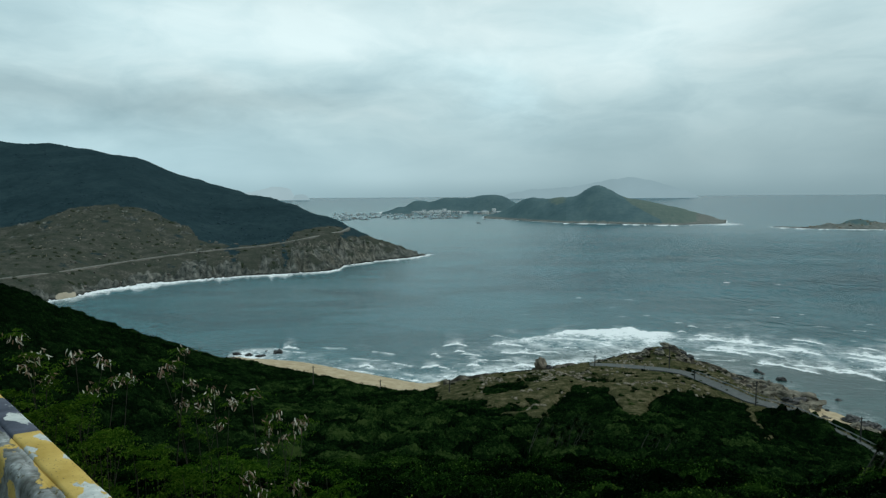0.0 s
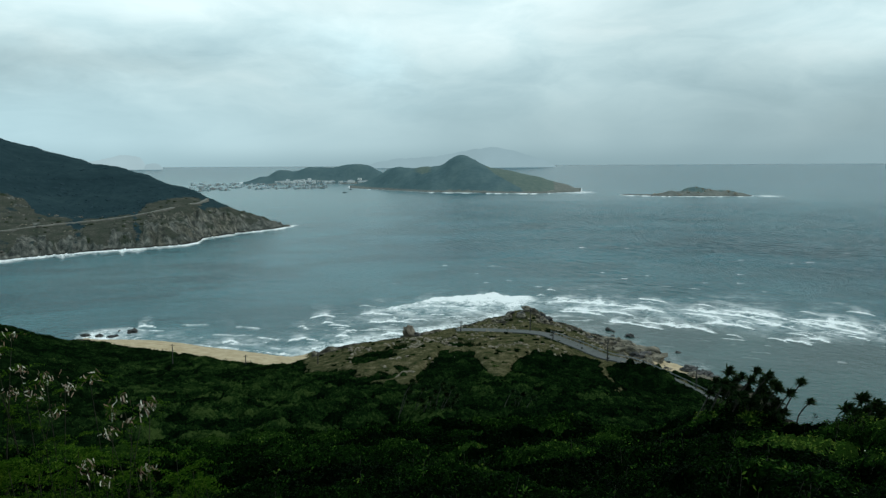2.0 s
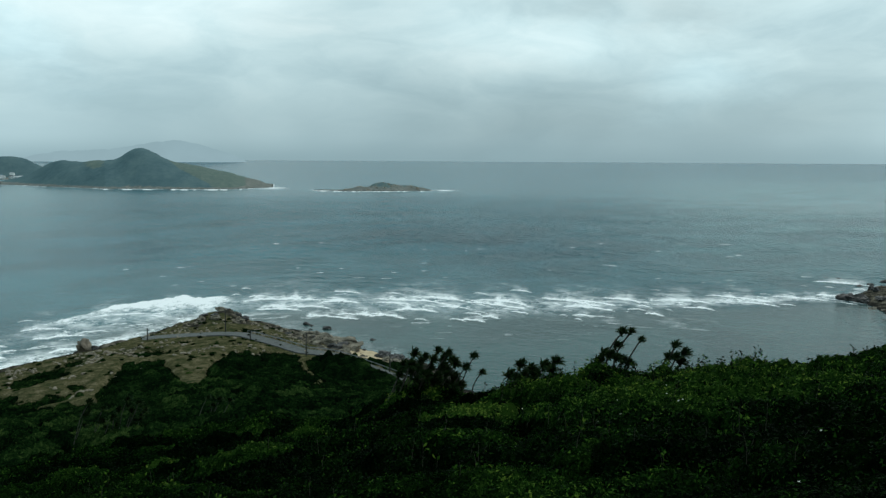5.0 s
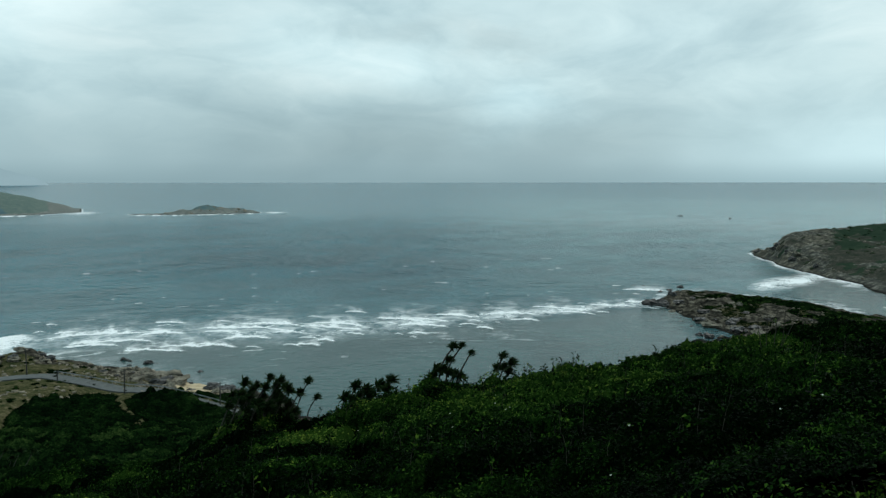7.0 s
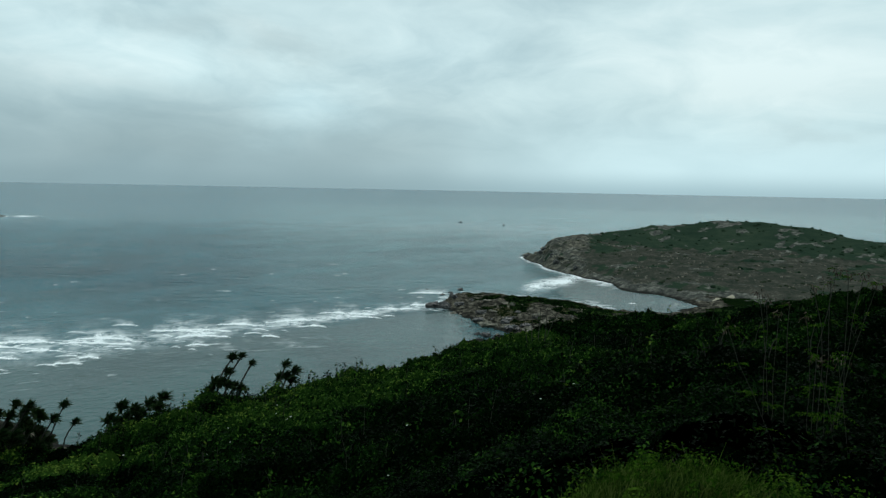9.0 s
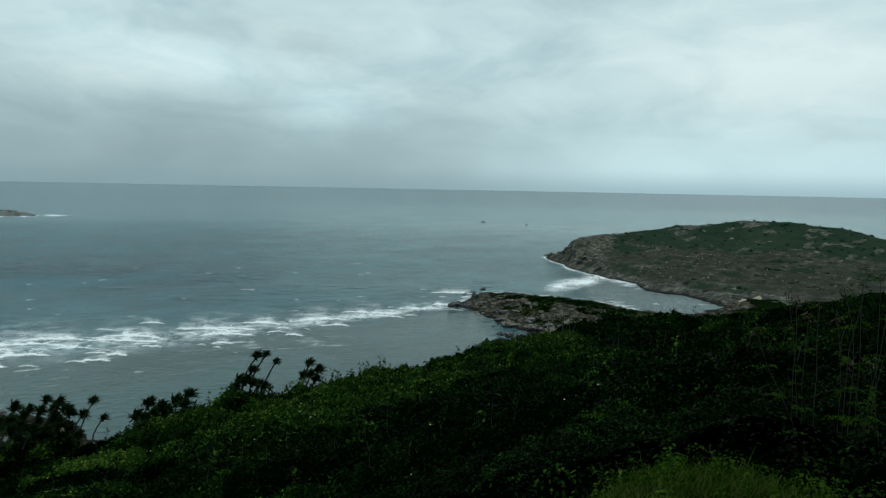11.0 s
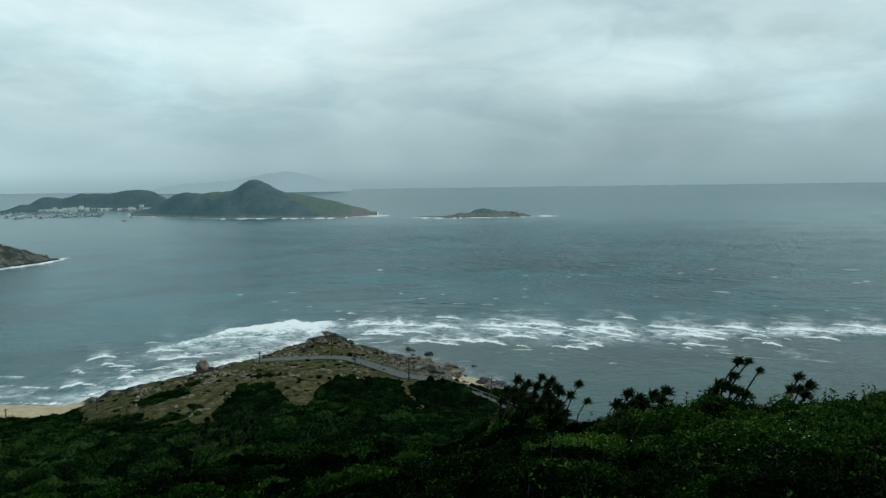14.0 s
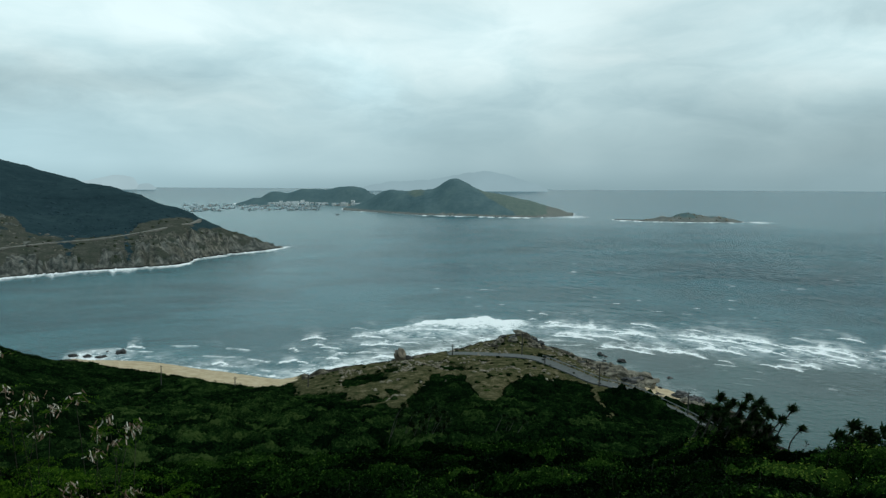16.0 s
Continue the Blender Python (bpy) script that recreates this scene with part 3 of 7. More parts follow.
hill.spoke(-73, (0, 74.4), (1.4, 74.35), (4.2, 73.98), (5.2, 73.45), (7, 72.3), (12, 71.4), (25, 69.5), (48, 66.2), (80, 57), (160, 28), (300, 5), (355, 1), (380, -1.5), (560, -4))
hill.spoke(-85.5, (0, 74.4), (4.6, 74.46), (5.4, 74.30), (6.6, 73.5), (8, 72.8), (12, 72.1), (25, 70.8), (62, 65.7), (110, 54), (225, 28), (370, 6), (440, 2.5), (464, -1.5), (520, -1), (560, 0))
hill.spoke(-81, (0, 74.4), (4.3, 74.12), (5.2, 73.9), (6.4, 73.2), (8, 72.7), (12, 72), (25, 70.6), (60, 65.7), (100, 54), (200, 28), (345, 5), (430, 2.5), (452, -1.5), (560, -4))
hill.spoke(-88, (0, 74.4), (4.7, 74.62), (5.5, 74.45), (6.8, 73.5), (8, 72.9), (12, 72.3), (25, 71), (65, 65.6), (120, 54), (250, 29), (400, 7), (475, 2.5), (496, -1), (520, 1.5), (560, 4))
hill.spoke(-94, (0, 74.4), (4.6, 74.70), (5.6, 74.5), (6.8, 73.5), (12, 72.3), (25, 71.5), (70, 66), (120, 56), (300, 30), (480, 9), (560, 6))
hill.spoke(-103, (0, 74.4), (4.5, 74.62), (5.6, 74.40), (7, 73.5), (12, 72.9), (25, 72.4), (80, 68), (160, 58), (350, 35), (560, 9))
hill.spoke(-116, (0, 74.4), (8, 74.4), (40, 76), (160, 70), (350, 50), (560, 20))
hill.build()

spit = Land(NEAR_R, FAN, (2, 1))
spit.spoke(-180, (0, -5), (560, -5))
spit.spoke(-100, (0, -5), (560, -5))
spit.spoke(-90, (330, -5), (345, 5), (450, 3), (492, 1.4), (515, -2), (560, -5))
spit.spoke(-86, (330, -5), (345, 4), (430, 2.2), (458, 0.3), (480, -2), (560, -5))
spit.spoke(-81.5, (330, -5), (345, 4), (400, 4.5), (440, 2.6), (455, 0.3), (470, -2), (560, -5))
spit.spoke(-77.7, (330, -3), (345, 1), (380, 4), (430, 5.5), (462, 4), (480, 0.3), (500, -2), (560, -5))
spit.spoke(-73, (350, -3), (368, 0.8), (400, 4.0), (450, 5.5), (478, 4.5), (492, -0.5), (512, -2), (560, -5))
spit.spoke(-71.6, (360, -3), (378, 0.8), (400, 3.5), (450, 4.6), (486, 4.2), (500, -0.5), (515, -2), (560, -5))
spit.spoke(-70.3, (376, -3), (392, 0.8), (415, 3.2), (460, 4.4), (490, 4.0), (504, -0.5), (522, -2), (560, -5))
spit.spoke(-69.2, (395, -3), (411, 0.8), (430, 3.0), (465, 4.0), (494, 3.6), (508, -0.5), (525, -2), (560, -5))
spit.spoke(-68.3, (405, -4), (424, 0.4), (440, 2.0), (470, 2.6), (492, 1.8), (504, -1.5), (520, -4), (560, -5))
spit.spoke(-67.5, (410, -5), (432, -1), (446, 1.0), (468, 1.0), (484, -1), (505, -3), (560, -5))
spit.spoke(-66.6, (400, -5), (440, -2.5), (480, -2.2), (505, -3), (520, -4), (560, -5))
spit.spoke(-65.6, (0, -5), (560, -5))
spit.spoke(180, (0, -5), (560, -5))
spit.build()
on_spit = sstep(-0.5, 1.5, spit.z - hill.z) * (spit.z > -2)
hill.z = np.maximum(hill.z, spit.z)

HX, HY, HZ0 = hill.x, hill.y, hill.z.copy()
HR, HA = np.hypot(HX, HY), np.broadcast_to(hill.az[:, None], HX.shape)
# bare and dry ground on the knoll, sand on the beach, rock along the shore
HE = np.degrees(np.arctan2(HZ0 - EYE, np.maximum(HR, 1)))
knoll_line = np.interp(-HA, [-1, 0, 1, 2.5, 4.1, 5.6, 7.2, 8.4, 8.9, 9.6, 10.5, 12.3, 13.5, 14.3, 15.2, 16.0, 16.5, 17.2, 18.6, 20.9, 23.4, 24.4, 25.0, 26.0, 28.3, 30.4, 31.8], [-15.9, -16.3, -16.5, -16.4, -16.9, -17.3, -17.9, -18.5, -17.3, -16.4, -15.4, -15.1, -15.6, -16.5, -17.4, -17.7, -16.9, -15.7, -15.2, -14.9, -15.5, -16.0, -16.1, -16.1, -16.2, -16.9, -17.7])
wob = fbm(HX / 14, HY / 14, 4, 5)
dry = sstep(-0.28, 0.28, HE - knoll_line + 0.8 * wob + 0.45 * fbm(HX / 5, HY / 5, 2, 6)) * sstep(-32, -30, HA) * sstep(1.5, 0, HA) * (HR > 150)
def bush_patch(az, el, wide, high):
    return np.exp(-((HA - az + 0.5 * wob) / wide) ** 2 - ((HE - el + 0.25 * wob) / high) ** 2)


patches = bush_patch(-5.2, -15.2, 1.6, 0.30) + bush_patch(-3.9, -15.6, 0.9, 0.25) + bush_patch(-7.5, -14.7, 0.7, 0.2) + bush_patch(-12.9, -14.6, 1.5, 0.16) + bush_patch(-15.4, -14.0, 0.6, 0.15) + bush_patch(-19.6, -13.5, 1.1, 0.3) + bush_patch(-5.9, -17.0, 0.9, 0.35) + bush_patch(-7.3, -16.3, 0.6, 0.2)
dry = dry * (1 - np.clip(1.3 * patches, 0, 1))
trail = np.exp(-((HA - np.interp(HE, [-19.2, -17.6, -16.0], [-26.1, -25.5, -24.6]) + 0.9 * wob) / (0.45 + 0.3 * np.clip(wob, -0.4, 0.6))) ** 2) * sstep(-19.6, -19.0, HE) * sstep(-15.6, -15.9, HE) * (HR > 150)
dry = np.maximum(dry, 0.95 * trail)
strand = np.interp(HA, [0.5, 2, 4, 7, 11.5, 16, 17.5], [266, 260, 258, 271, 293, 317, 336])
sand = sstep(-2.5, 2.5, HR - strand + 2.5 * wob) * sstep(-0.5, 1.5, HA) * sstep(18.5, 16.5, HA)
sand = np.maximum(sand, sstep(3.0, 1.6, HZ0) * sstep(-34, -33, HA) * sstep(-27.0, -28.2, HA) * (HR > 240))
rock = sstep(4.2, 1.6, HZ0 + 2.5 * wob) * (1 - sand) * (HR > 150) * (HA < 0)
rock = np.maximum(rock, sstep(-13, -15, HA) * sstep(-30, -27, HA) * sstep(0.1, 0.5, fbm(HX / 9, HY / 9, 4, 31) + (HR - np.interp(-HA, [14, 18, 22, 25, 28], [296, 298, 280, 262, 255])) / 30))
rock = np.maximum(rock, sstep(4.0, 2.0, HZ0) * sstep(15.5, 17, HA) * (HR > 250))
spit_green = sstep(-72.3, -73.6, HA + wob) * sstep(440, 452, HR + 9 * wob) + np.exp(-((HA + 71.3) / 0.8) ** 2 - ((HR - 468) / 14) ** 2) * 1.2
spit_green = np.clip(spit_green, 0, 1)
spit_dry = on_spit * sstep(-0.35, 0.05, fbm(HX / 16, HY / 16, 4, 40)) * sstep(-81, -79, HA) * (1 - spit_green)
dry = np.maximum(dry, 0.42 * spit_dry)
rock = np.maximum(rock, on_spit * sstep(-0.3, 0.12, fbm(HX / 12, HY / 12, 4, 44)) * sstep(-80, -77, HA) * (1 - spit_green))
rock = np.maximum(rock, on_spit * sstep(2.6, 1.2, HZ0) * sstep(-85, -80, HA))
bare = np.clip(dry + sand + rock, 0, 1)

hill.z = HZ0 - (1 - bare) * np.interp(HR, [0, 4, 7, 12, 25, 46, 62, 120, 300], [0, 0.1, 0.5, 1.0, 1.3, 1.3, 2.2, 2.3, 2.0]) * sstep(1.5, 6.0, HZ0)
hill.z += fbm(HX / 20, HY / 20, 4, 3) * np.interp(HR, [0, 15, 80, 200], [0, 0.2, 0.9, 1.1]) * (1 - 0.85 * sand) * sstep(-2, 3, HZ0)
hill.z += rock * (np.abs(fbm(HX / 7, HY / 7, 4, 21)) * 3.4 - 0.5) * sstep(-1.5, 1.0, HZ0) * sstep(150, 200, HR)
hill.z += dry * fbm(HX / 5, HY / 5, 3, 23) * 0.4
# the rocky crown of the knoll
crown = np.exp(-((HA + 17.5) / 1.35) ** 4) * np.exp(-((HR - 305) / 10) ** 2)
hill.z += crown * (1.5 + 1.8 * np.abs(fbm(HX / 3.5, HY / 3.5, 3, 27)))

ROAD = [(-12, 276, 9.4), (-14, 277, 9.2), (-16, 277, 9.0), (-18, 276, 8.9), (-19.5, 273, 8.8), (-20.7, 267.5, 8.4), (-22.4, 258.5, 8.0), (-24.2, 249, 7.6), (-25.6, 246, 7.4), (-27.2, 241, 7.0), (-30, 229, 6.0), (-34, 214, 4.6), (-38, 205, 4.2)]

def polar(az, r):
    return -math.sin(radians(az)) * r, math.cos(radians(az)) * r


def smooth_line(points, n):
    """A Catmull-Rom line through the points."""
    p = np.array([points[0], *points, points[-1]], float)
    out = []
    for i in range(1, len(p) - 2):
        for t in np.linspace(0, 1, n, endpoint=False):
            out.append(0.5 * (2 * p[i] + (p[i + 1] - p[i - 1]) * t + (2 * p[i - 1] - 5 * p[i] + 4 * p[i + 1] - p[i + 2]) * t * t + (3 * p[i] - p[i - 1] - 3 * p[i + 1] + p[i + 2]) * t ** 3))
    out.append(p[-2])
    return np.array(out)


road_line = smooth_line([(*polar(a, r), z) for a, r, z in ROAD], 10)
# the ground is levelled under the road
d2 = np.full(HX.shape, 1e9)
rz = np.zeros(HX.shape)
for q in road_line:
    d = (HX - q[0]) ** 2 + (HY - q[1]) ** 2
    rz = np.where(d < d2, q[2], rz)
    d2 = np.minimum(d, d2)
near_road = sstep(8.5, 4.4, np.sqrt(d2))
hill.z = hill.z * (1 - near_road) + (rz - 0.25) * near_road
overgrown = sstep(-25.2, -26.0, HA) * (HR < np.interp(-HA, [24, 27.2, 30, 34, 38], [249, 241, 229, 214, 205]))
bare = np.maximum(bare * (1 - 0.9 * overgrown * sstep(12, 9, np.sqrt(d2))), sstep(5.2 - 1.7 * overgrown, 4.0 - 1.0 * overgrown, np.sqrt(d2)))
dry = np.maximum(dry, near_road * 0.7 * (1 - overgrown))
ground = tagged(hill.sheet("ground", M_LAND, shares(dry, sand, rock)), "steep coastal hillside of dark green scrub, dry grass, sand and rock", "hillside", kind="structure")
hill_bare = Land(NEAR_R, FAN)
hill_bare.z, hill_bare.x, hill_bare.y = bare, HX, HY


def ribbon(line, half, lift, thick):
    """A flat band with edges, along a line of places."""
    p = np.asarray(line)
    d = np.gradient(p[:, :2], axis=0)
    d /= np.linalg.norm(d, axis=1)[:, None]
    side = np.stack([-d[:, 1], d[:, 0]], 1) * half
    rows = []
    for s, z in ((1, -thick), (1, 0), (-1, 0), (-1, -thick)):
        rows.append(np.column_stack([p[:, :2] + s * side, p[:, 2] + lift + z]))
    v = np.stack(rows, 1).reshape(-1, 3)
    n = len(p)
    f = [(i * 4 + k, i * 4 + k + 1, i * 4 + k + 5, i * 4 + k + 4) for i in range(n - 1) for k in range(3)]
    return v, np.array(f)


road = tagged(new("road", mesh_of("road", *ribbon(road_line, 2.7, 0.1, 0.5), M_ASPHALT, False)), "narrow grey concrete coast road round the knoll", "road", kind="structure")


# ---- the headland across the bay ----
west = Land(np.concatenate([np.arange(560.0, 960, 3.0), np.arange(960, 1720, 9.0)]), np.arange(0.5, 46, 0.1), (4, 1))
west.spoke(0.9, (560, -4), (1720, -4))
west.spoke(1.5, (560, -4), (880, -3), (898, 1.6), (915, -3), (1720, -4))
west.spoke(2.3, (560, -4), (868, -3), (882, 0.8), (892, 4.6), (910, 2), (930, -4), (1720, -4))
west.spoke(2.9, (560, -4), (845, -3), (862, 0.8), (876, 5), (892, 7.4), (930, 0), (960, -4), (1720, -4))
west.spoke(3.6, (560, -4), (835, -3), (854, 0.8), (866, 6), (894, 13.6), (940, 3), (970, -4), (1720, -4))
west.spoke(4.0, (560, -4), (830, -3), (850, 0.5), (862, 9), (890, 17.6), (950, 5), (990, -4), (1720, -4))
west.spoke(5.3, (560, -4), (810, -3), (832, 0.5), (846, 12), (888, 19.8), (950, 10), (1010, -2), (1050, -4), (1720, -4))
west.spoke(5.9, (560, -4), (800, -3), (820, 0.5), (834, 14), (888, 24.4), (950, 16), (1020, -1), (1060, -4), (1720, -4))
west.spoke(6.7, (560, -4), (790, -3), (806, 0.5), (822, 15), (884, 32), (950, 22), (1030, 0), (1060, -4), (1720, -4))
west.spoke(7.6, (560, -4), (776, -3), (792, 0.5), (808, 17), (850, 33.5), (890, 39), (960, 30), (1060, 6), (1120, -4), (1720, -4))
west.spoke(8.5, (560, -4), (766, -3), (780, 0.5), (796, 17), (822, 31), (870, 38), (910, 44), (970, 37), (1060, 12), (1150, -4), (1720, -4))
west.spoke(9.3, (560, -4), (716, -3), (732, 0.5), (750, 18), (800, 33), (860, 38), (930, 49.5), (1000, 44), (1080, 20), (1180, -4), (1720, -4))
west.spoke(10.3, (560, -4), (700, -3), (716, 0.5), (735, 18), (800, 31), (860, 40), (960, 54), (1060, 40), (1250, 0), (1720, -4))
west.spoke(12.1, (560, -4), (695, -3), (711, 0.5), (728, 17), (780, 27.5), (850, 38), (980, 67), (1080, 60), (1300, 10), (1720, -4))
west.spoke(14.2, (560, -4), (690, -3), (706, 0.5), (722, 17), (770, 25), (840, 30), (1000, 78), (1100, 76), (1350, 40), (1720, 0))
west.spoke(16.2, (560, -4), (684, -3), (700, 0.5), (716, 15), (757, 24.5), (830, 28), (1030, 75), (1180, 86), (1450, 60), (1720, 40))
west.spoke(20, (560, -4), (665, -3), (680, 0.5), (697, 13), (735, 23.5), (860, 44), (1200, 109), (1500, 90), (1720, 70))
west.spoke(23.8, (560, -4), (650, -3), (666, 0.5), (682, 9), (715, 17), (900, 71), (1250, 144), (1500, 130), (1720, 100))
west.spoke(26.5, (560, -4), (630, -3), (642, 0.5), (655, 8), (678, 15), (900, 67), (1300, 158), (1720, 130))
west.spoke(29.3, (560, -4), (584, -2), (600, 1), (615, 7), (640, 16.5), (900, 58), (1350, 170), (1720, 150))
west.spoke(32.5, (560, 2), (600, 9), (620, 14.5), (760, 32), (900, 44), (1400, 174), (1720, 160))
west.spoke(40, (560, 10), (620, 18), (900, 60), (1400, 190), (1720, 180))
west.spoke(48, (560, 20), (900, 70), (1720, 190))
west.build()
WX, WY, WZ = west.x, west.y, west.z.copy()
WR, WA = np.hypot(WX, WY), np.broadcast_to(west.az[:, None], WX.shape)
WE = np.degrees(np.arctan2(WZ - EYE, WR))
ww = fbm(WX / 40, WY / 40, 4, 60)
wf = fbm(WX / 11, WY / 11, 3, 63)
# the forest ends on a line that dips between two bare shoulders
brown_top = np.interp(WA, [2, 8.3, 10.7, 12.0, 12.8, 14.1, 16.1, 17.1, 18.6, 19.5, 20.2, 21.4, 23.0, 25.2, 27.6, 28.9, 30.6, 32.5], [-1.5, -2.35, -2.45, -2.8, -3.42, -3.65, -3.8, -3.7, -3.55, -3.15, -2.2, -1.75, -0.85, -0.42, -0.62, -1.0, -1.6, -1.95])
w_dry = sstep(0.16, -0.16, WE - brown_top + 0.24 * ww + 0.16 * wf)
w_dry = w_dry * (1 - 0.45 * sstep(0.12, 0.5, fbm(WX / 17, WY / 17, 4, 61)) * (WR > 640))
cap = sstep(8.7, 8.0, WA) * sstep(5.2, 6.0, WA) * sstep(-3.45, -3.05, WE + 0.2 * ww)
gully = np.exp(-((WA - 13.0 - 0.35 * ww) / 0.35) ** 2) * sstep(-5.9, -5.5, WE) + 0.8 * np.exp(-((WA - 16.9) / 0.5) ** 2) * sstep(-5.6, -5.2, WE)
w_dry = w_dry * (1 - np.clip(cap + gully + 0.5 * wf * (gully > 0.05), 0, 1) * 0.75)
# cliffs rise highest under the bare end of the headland, and stand in single buttresses further in
cliff_top = np.interp(WA, [3, 5, 6, 7.5, 8.6, 9.5, 10.5, 12.3, 12.7, 13.2, 13.5, 14.6, 15.0, 16.0, 16.5, 18.0, 18.5, 19.0, 20.6, 21.2, 24, 28], [-4.2, -3.9, -3.6, -3.4, -3.2, -3.35, -3.6, -3.8, -5.6, -5.7, -4.7, -4.6, -5.5, -5.6, -4.9, -5.1, -5.6, -4.8, -4.8, -5.6, -5.8, -6.6])
w_rock = sstep(0.18, -0.18, WE - cliff_top + 0.5 * wf + 0.25 * ww) * (WZ > -2) * sstep(40, 30, WA)
w_rock = w_rock * (1 - 0.85 * sstep(0.05, 0.3, fbm(WX / 13, WY / 13, 4, 62)) * sstep(5, 10, WZ)) * (1 - 0.8 * np.clip(cap + gully, 0, 1))
w_rock = np.maximum(w_rock, 0.8 * sstep(0.3, 0.5, fbm(WX / 10, WY / 10, 3, 65)) * sstep(17, 19, WA) * sstep(0.9, 0.3, np.abs(WE - brown_top + 0.6)))
w_warm = sstep(13.0, 12.3, WA) * sstep(4.0, 7.0, WA)
w_sand = sstep(27.9, 28.3, WA) * sstep(29.6, 29.2, WA) * sstep(4, 2.5, WZ) * (WR < 625)
west.z += sstep(0, 10, WZ) * (ww * 4 + fbm(WX / 14, WY / 14, 3, 64) * 1.6 * (1 - 0.4 * w_dry))
flute = np.abs(fbm(WA * 3.1, WR / 60, 4, 66)) * 11 + np.abs(fbm(WX / 9, WY / 9, 3, 67)) * 7 - 5.0
west.z += w_rock * (1 - w_sand) * flute * sstep(-1, 4, WZ) * (1 - 0.5 * sstep(5, 3, WA))
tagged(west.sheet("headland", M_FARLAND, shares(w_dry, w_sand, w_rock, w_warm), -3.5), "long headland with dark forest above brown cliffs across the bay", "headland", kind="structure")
# its road, told by how far below the level it runs at each bearing
road_az = np.arange(33.0, 7.7, -0.25)
road_el = np.interp(-road_az, [-33, -29.3, -26, -21.7, -18.2, -15.8, -13.6, -12.0, -10.65, -9.3, -8.26, -7.73], [-5.6, -5.35, -4.95, -4.46, -4.14, -4.0, -3.79, -3.53, -3.27, -2.99, -2.84, -2.55])
road_r = []
for a, e in zip(road_az, road_el):
    rr = np.arange(600, 900, 1.0)
    up = west.at(-np.sin(np.radians(a)) * rr, np.cos(np.radians(a)) * rr)
    above = np.nonzero(np.degrees(np.arctan2(up - EYE, rr)) > e)[0]
    road_r.append(rr[above[0]] if len(above) else 890.0)
road_r = np.convolve(np.pad(np.array(road_r), 5, mode="edge"), np.ones(11) / 11, mode="valid")
wl = np.stack([-np.sin(np.radians(road_az)) * road_r, np.cos(np.radians(road_az)) * road_r, EYE + road_r * np.tan(np.radians(road_el)) + 0.9], 1)
tagged(new("road_2", mesh_of("road_2", *ribbon(wl, 2.0, 0.0, 3.0), plain("pale_road", (0.15, 0.145, 0.125), (0.23, 0.22, 0.19), 0.2), False)), "pale road cut into the cliff slope of the headland", "road", kind="structure")

# ---- the low headland on the other side ----
east = Land(np.arange(490.0, 1420, 5.5), np.arange(-130, -71, 0.12), (2, 1))
east.spoke(-135, (490, 20), (900, 30), (1420, 40))
east.spoke(-112, (490, 10), (700, 12), (900, 18), (1150, 0), (1200, -4), (1420, -4))
east.spoke(-98, (490, 4), (600, 8), (800, 20), (900, 29.5), (1100, 10), (1200, -4), (1420, -4))
east.spoke(-95.5, (490, 4), (600, 8), (800, 22), (950, 37), (1200, 12), (1300, -4), (1420, -4))
east.spoke(-92, (490, 1), (510, 2), (600, 8), (800, 23), (950, 42.5), (1200, 25), (1400, -4), (1420, -4))
east.spoke(-88, (490, -2), (512, -0.5), (522, 1.5), (560, 5), (800, 21), (950, 41.5), (1150, 28), (1390, -4), (1420, -4))
east.spoke(-84, (490, -4), (540, -1.5), (553, 0.6), (570, 4), (720, 19), (800, 27), (900, 36), (1100, 20), (1250, -4), (1420, -4))
east.spoke(-80.6, (490, -4), (595, -1.5), (607, 0.6), (622, 5), (700, 15), (790, 26), (860, 29.5), (1000, 20), (1150, -4), (1420, -4))
east.spoke(-83.66, (490, -4), (538, -1.5), (548, 0.6), (566, 4), (720, 19), (800, 28), (900, 36.7), (1100, 20), (1250, -4), (1420, -4))
east.spoke(-83.3, (490, -4), (540, -1.5), (550, 0.6), (568, 4), (720, 18), (800, 27), (880, 33), (1080, 20), (1240, -4), (1420, -4))
east.spoke(-79.4, (490, -4), (610, -1.5), (622, 0.6), (640, 6), (720, 18), (800, 27.6), (860, 24), (1000, 10), (1120, -4), (1420, -4))
east.spoke(-77.8, (490, -4), (640, -2), (651, 0.6), (672, 8), (735, 21), (790, 27.8), (860, 22), (960, 4), (1020, -4), (1420, -4))
east.spoke(-76.5, (490, -4), (668, -2), (680, 0.6), (700, 9), (735, 20), (764, 26.4), (850, 16), (950, -4), (1420, -4))
east.spoke(-75.8, (490, -4), (680, -2), (692, 0.6), (712, 8), (735, 19), (752, 23), (840, 12), (920, -4), (1420, -4))
east.spoke(-75.45, (490, -4), (720, -2), (732, 0.8), (742, 9), (756, 15.5), (820, 6), (890, -4), (1420, -4))
east.spoke(-75.0, (490, -4), (735, -2), (748, 1.0), (756, 7), (770, 9), (800, 3), (860, -4), (1420, -4))
east.spoke(-74.2, (490, -4), (762, -2), (774, 2.0), (784, 5.0), (800, 2), (840, -4), (1420, -4))
east.spoke(-73.7, (490, -4), (785, -3), (800, 0.5), (815, -2), (850, -4), (1420, -4))
east.spoke(-72.8, (490, -4), (1420, -4))
east.spoke(-71, (490, -4), (1420, -4))
east.build()
EX, EY, EZ = east.x, east.y, east.z.copy()
ER, EA = np.hypot(EX, EY), np.broadcast_to(east.az[:, None], EX.shape)
ew = fbm(EX / 30, EY / 30, 4, 80)
EE = np.degrees(np.arctan2(EZ - EYE, ER))
ef = fbm(EX / 10, EY / 10, 3, 82)
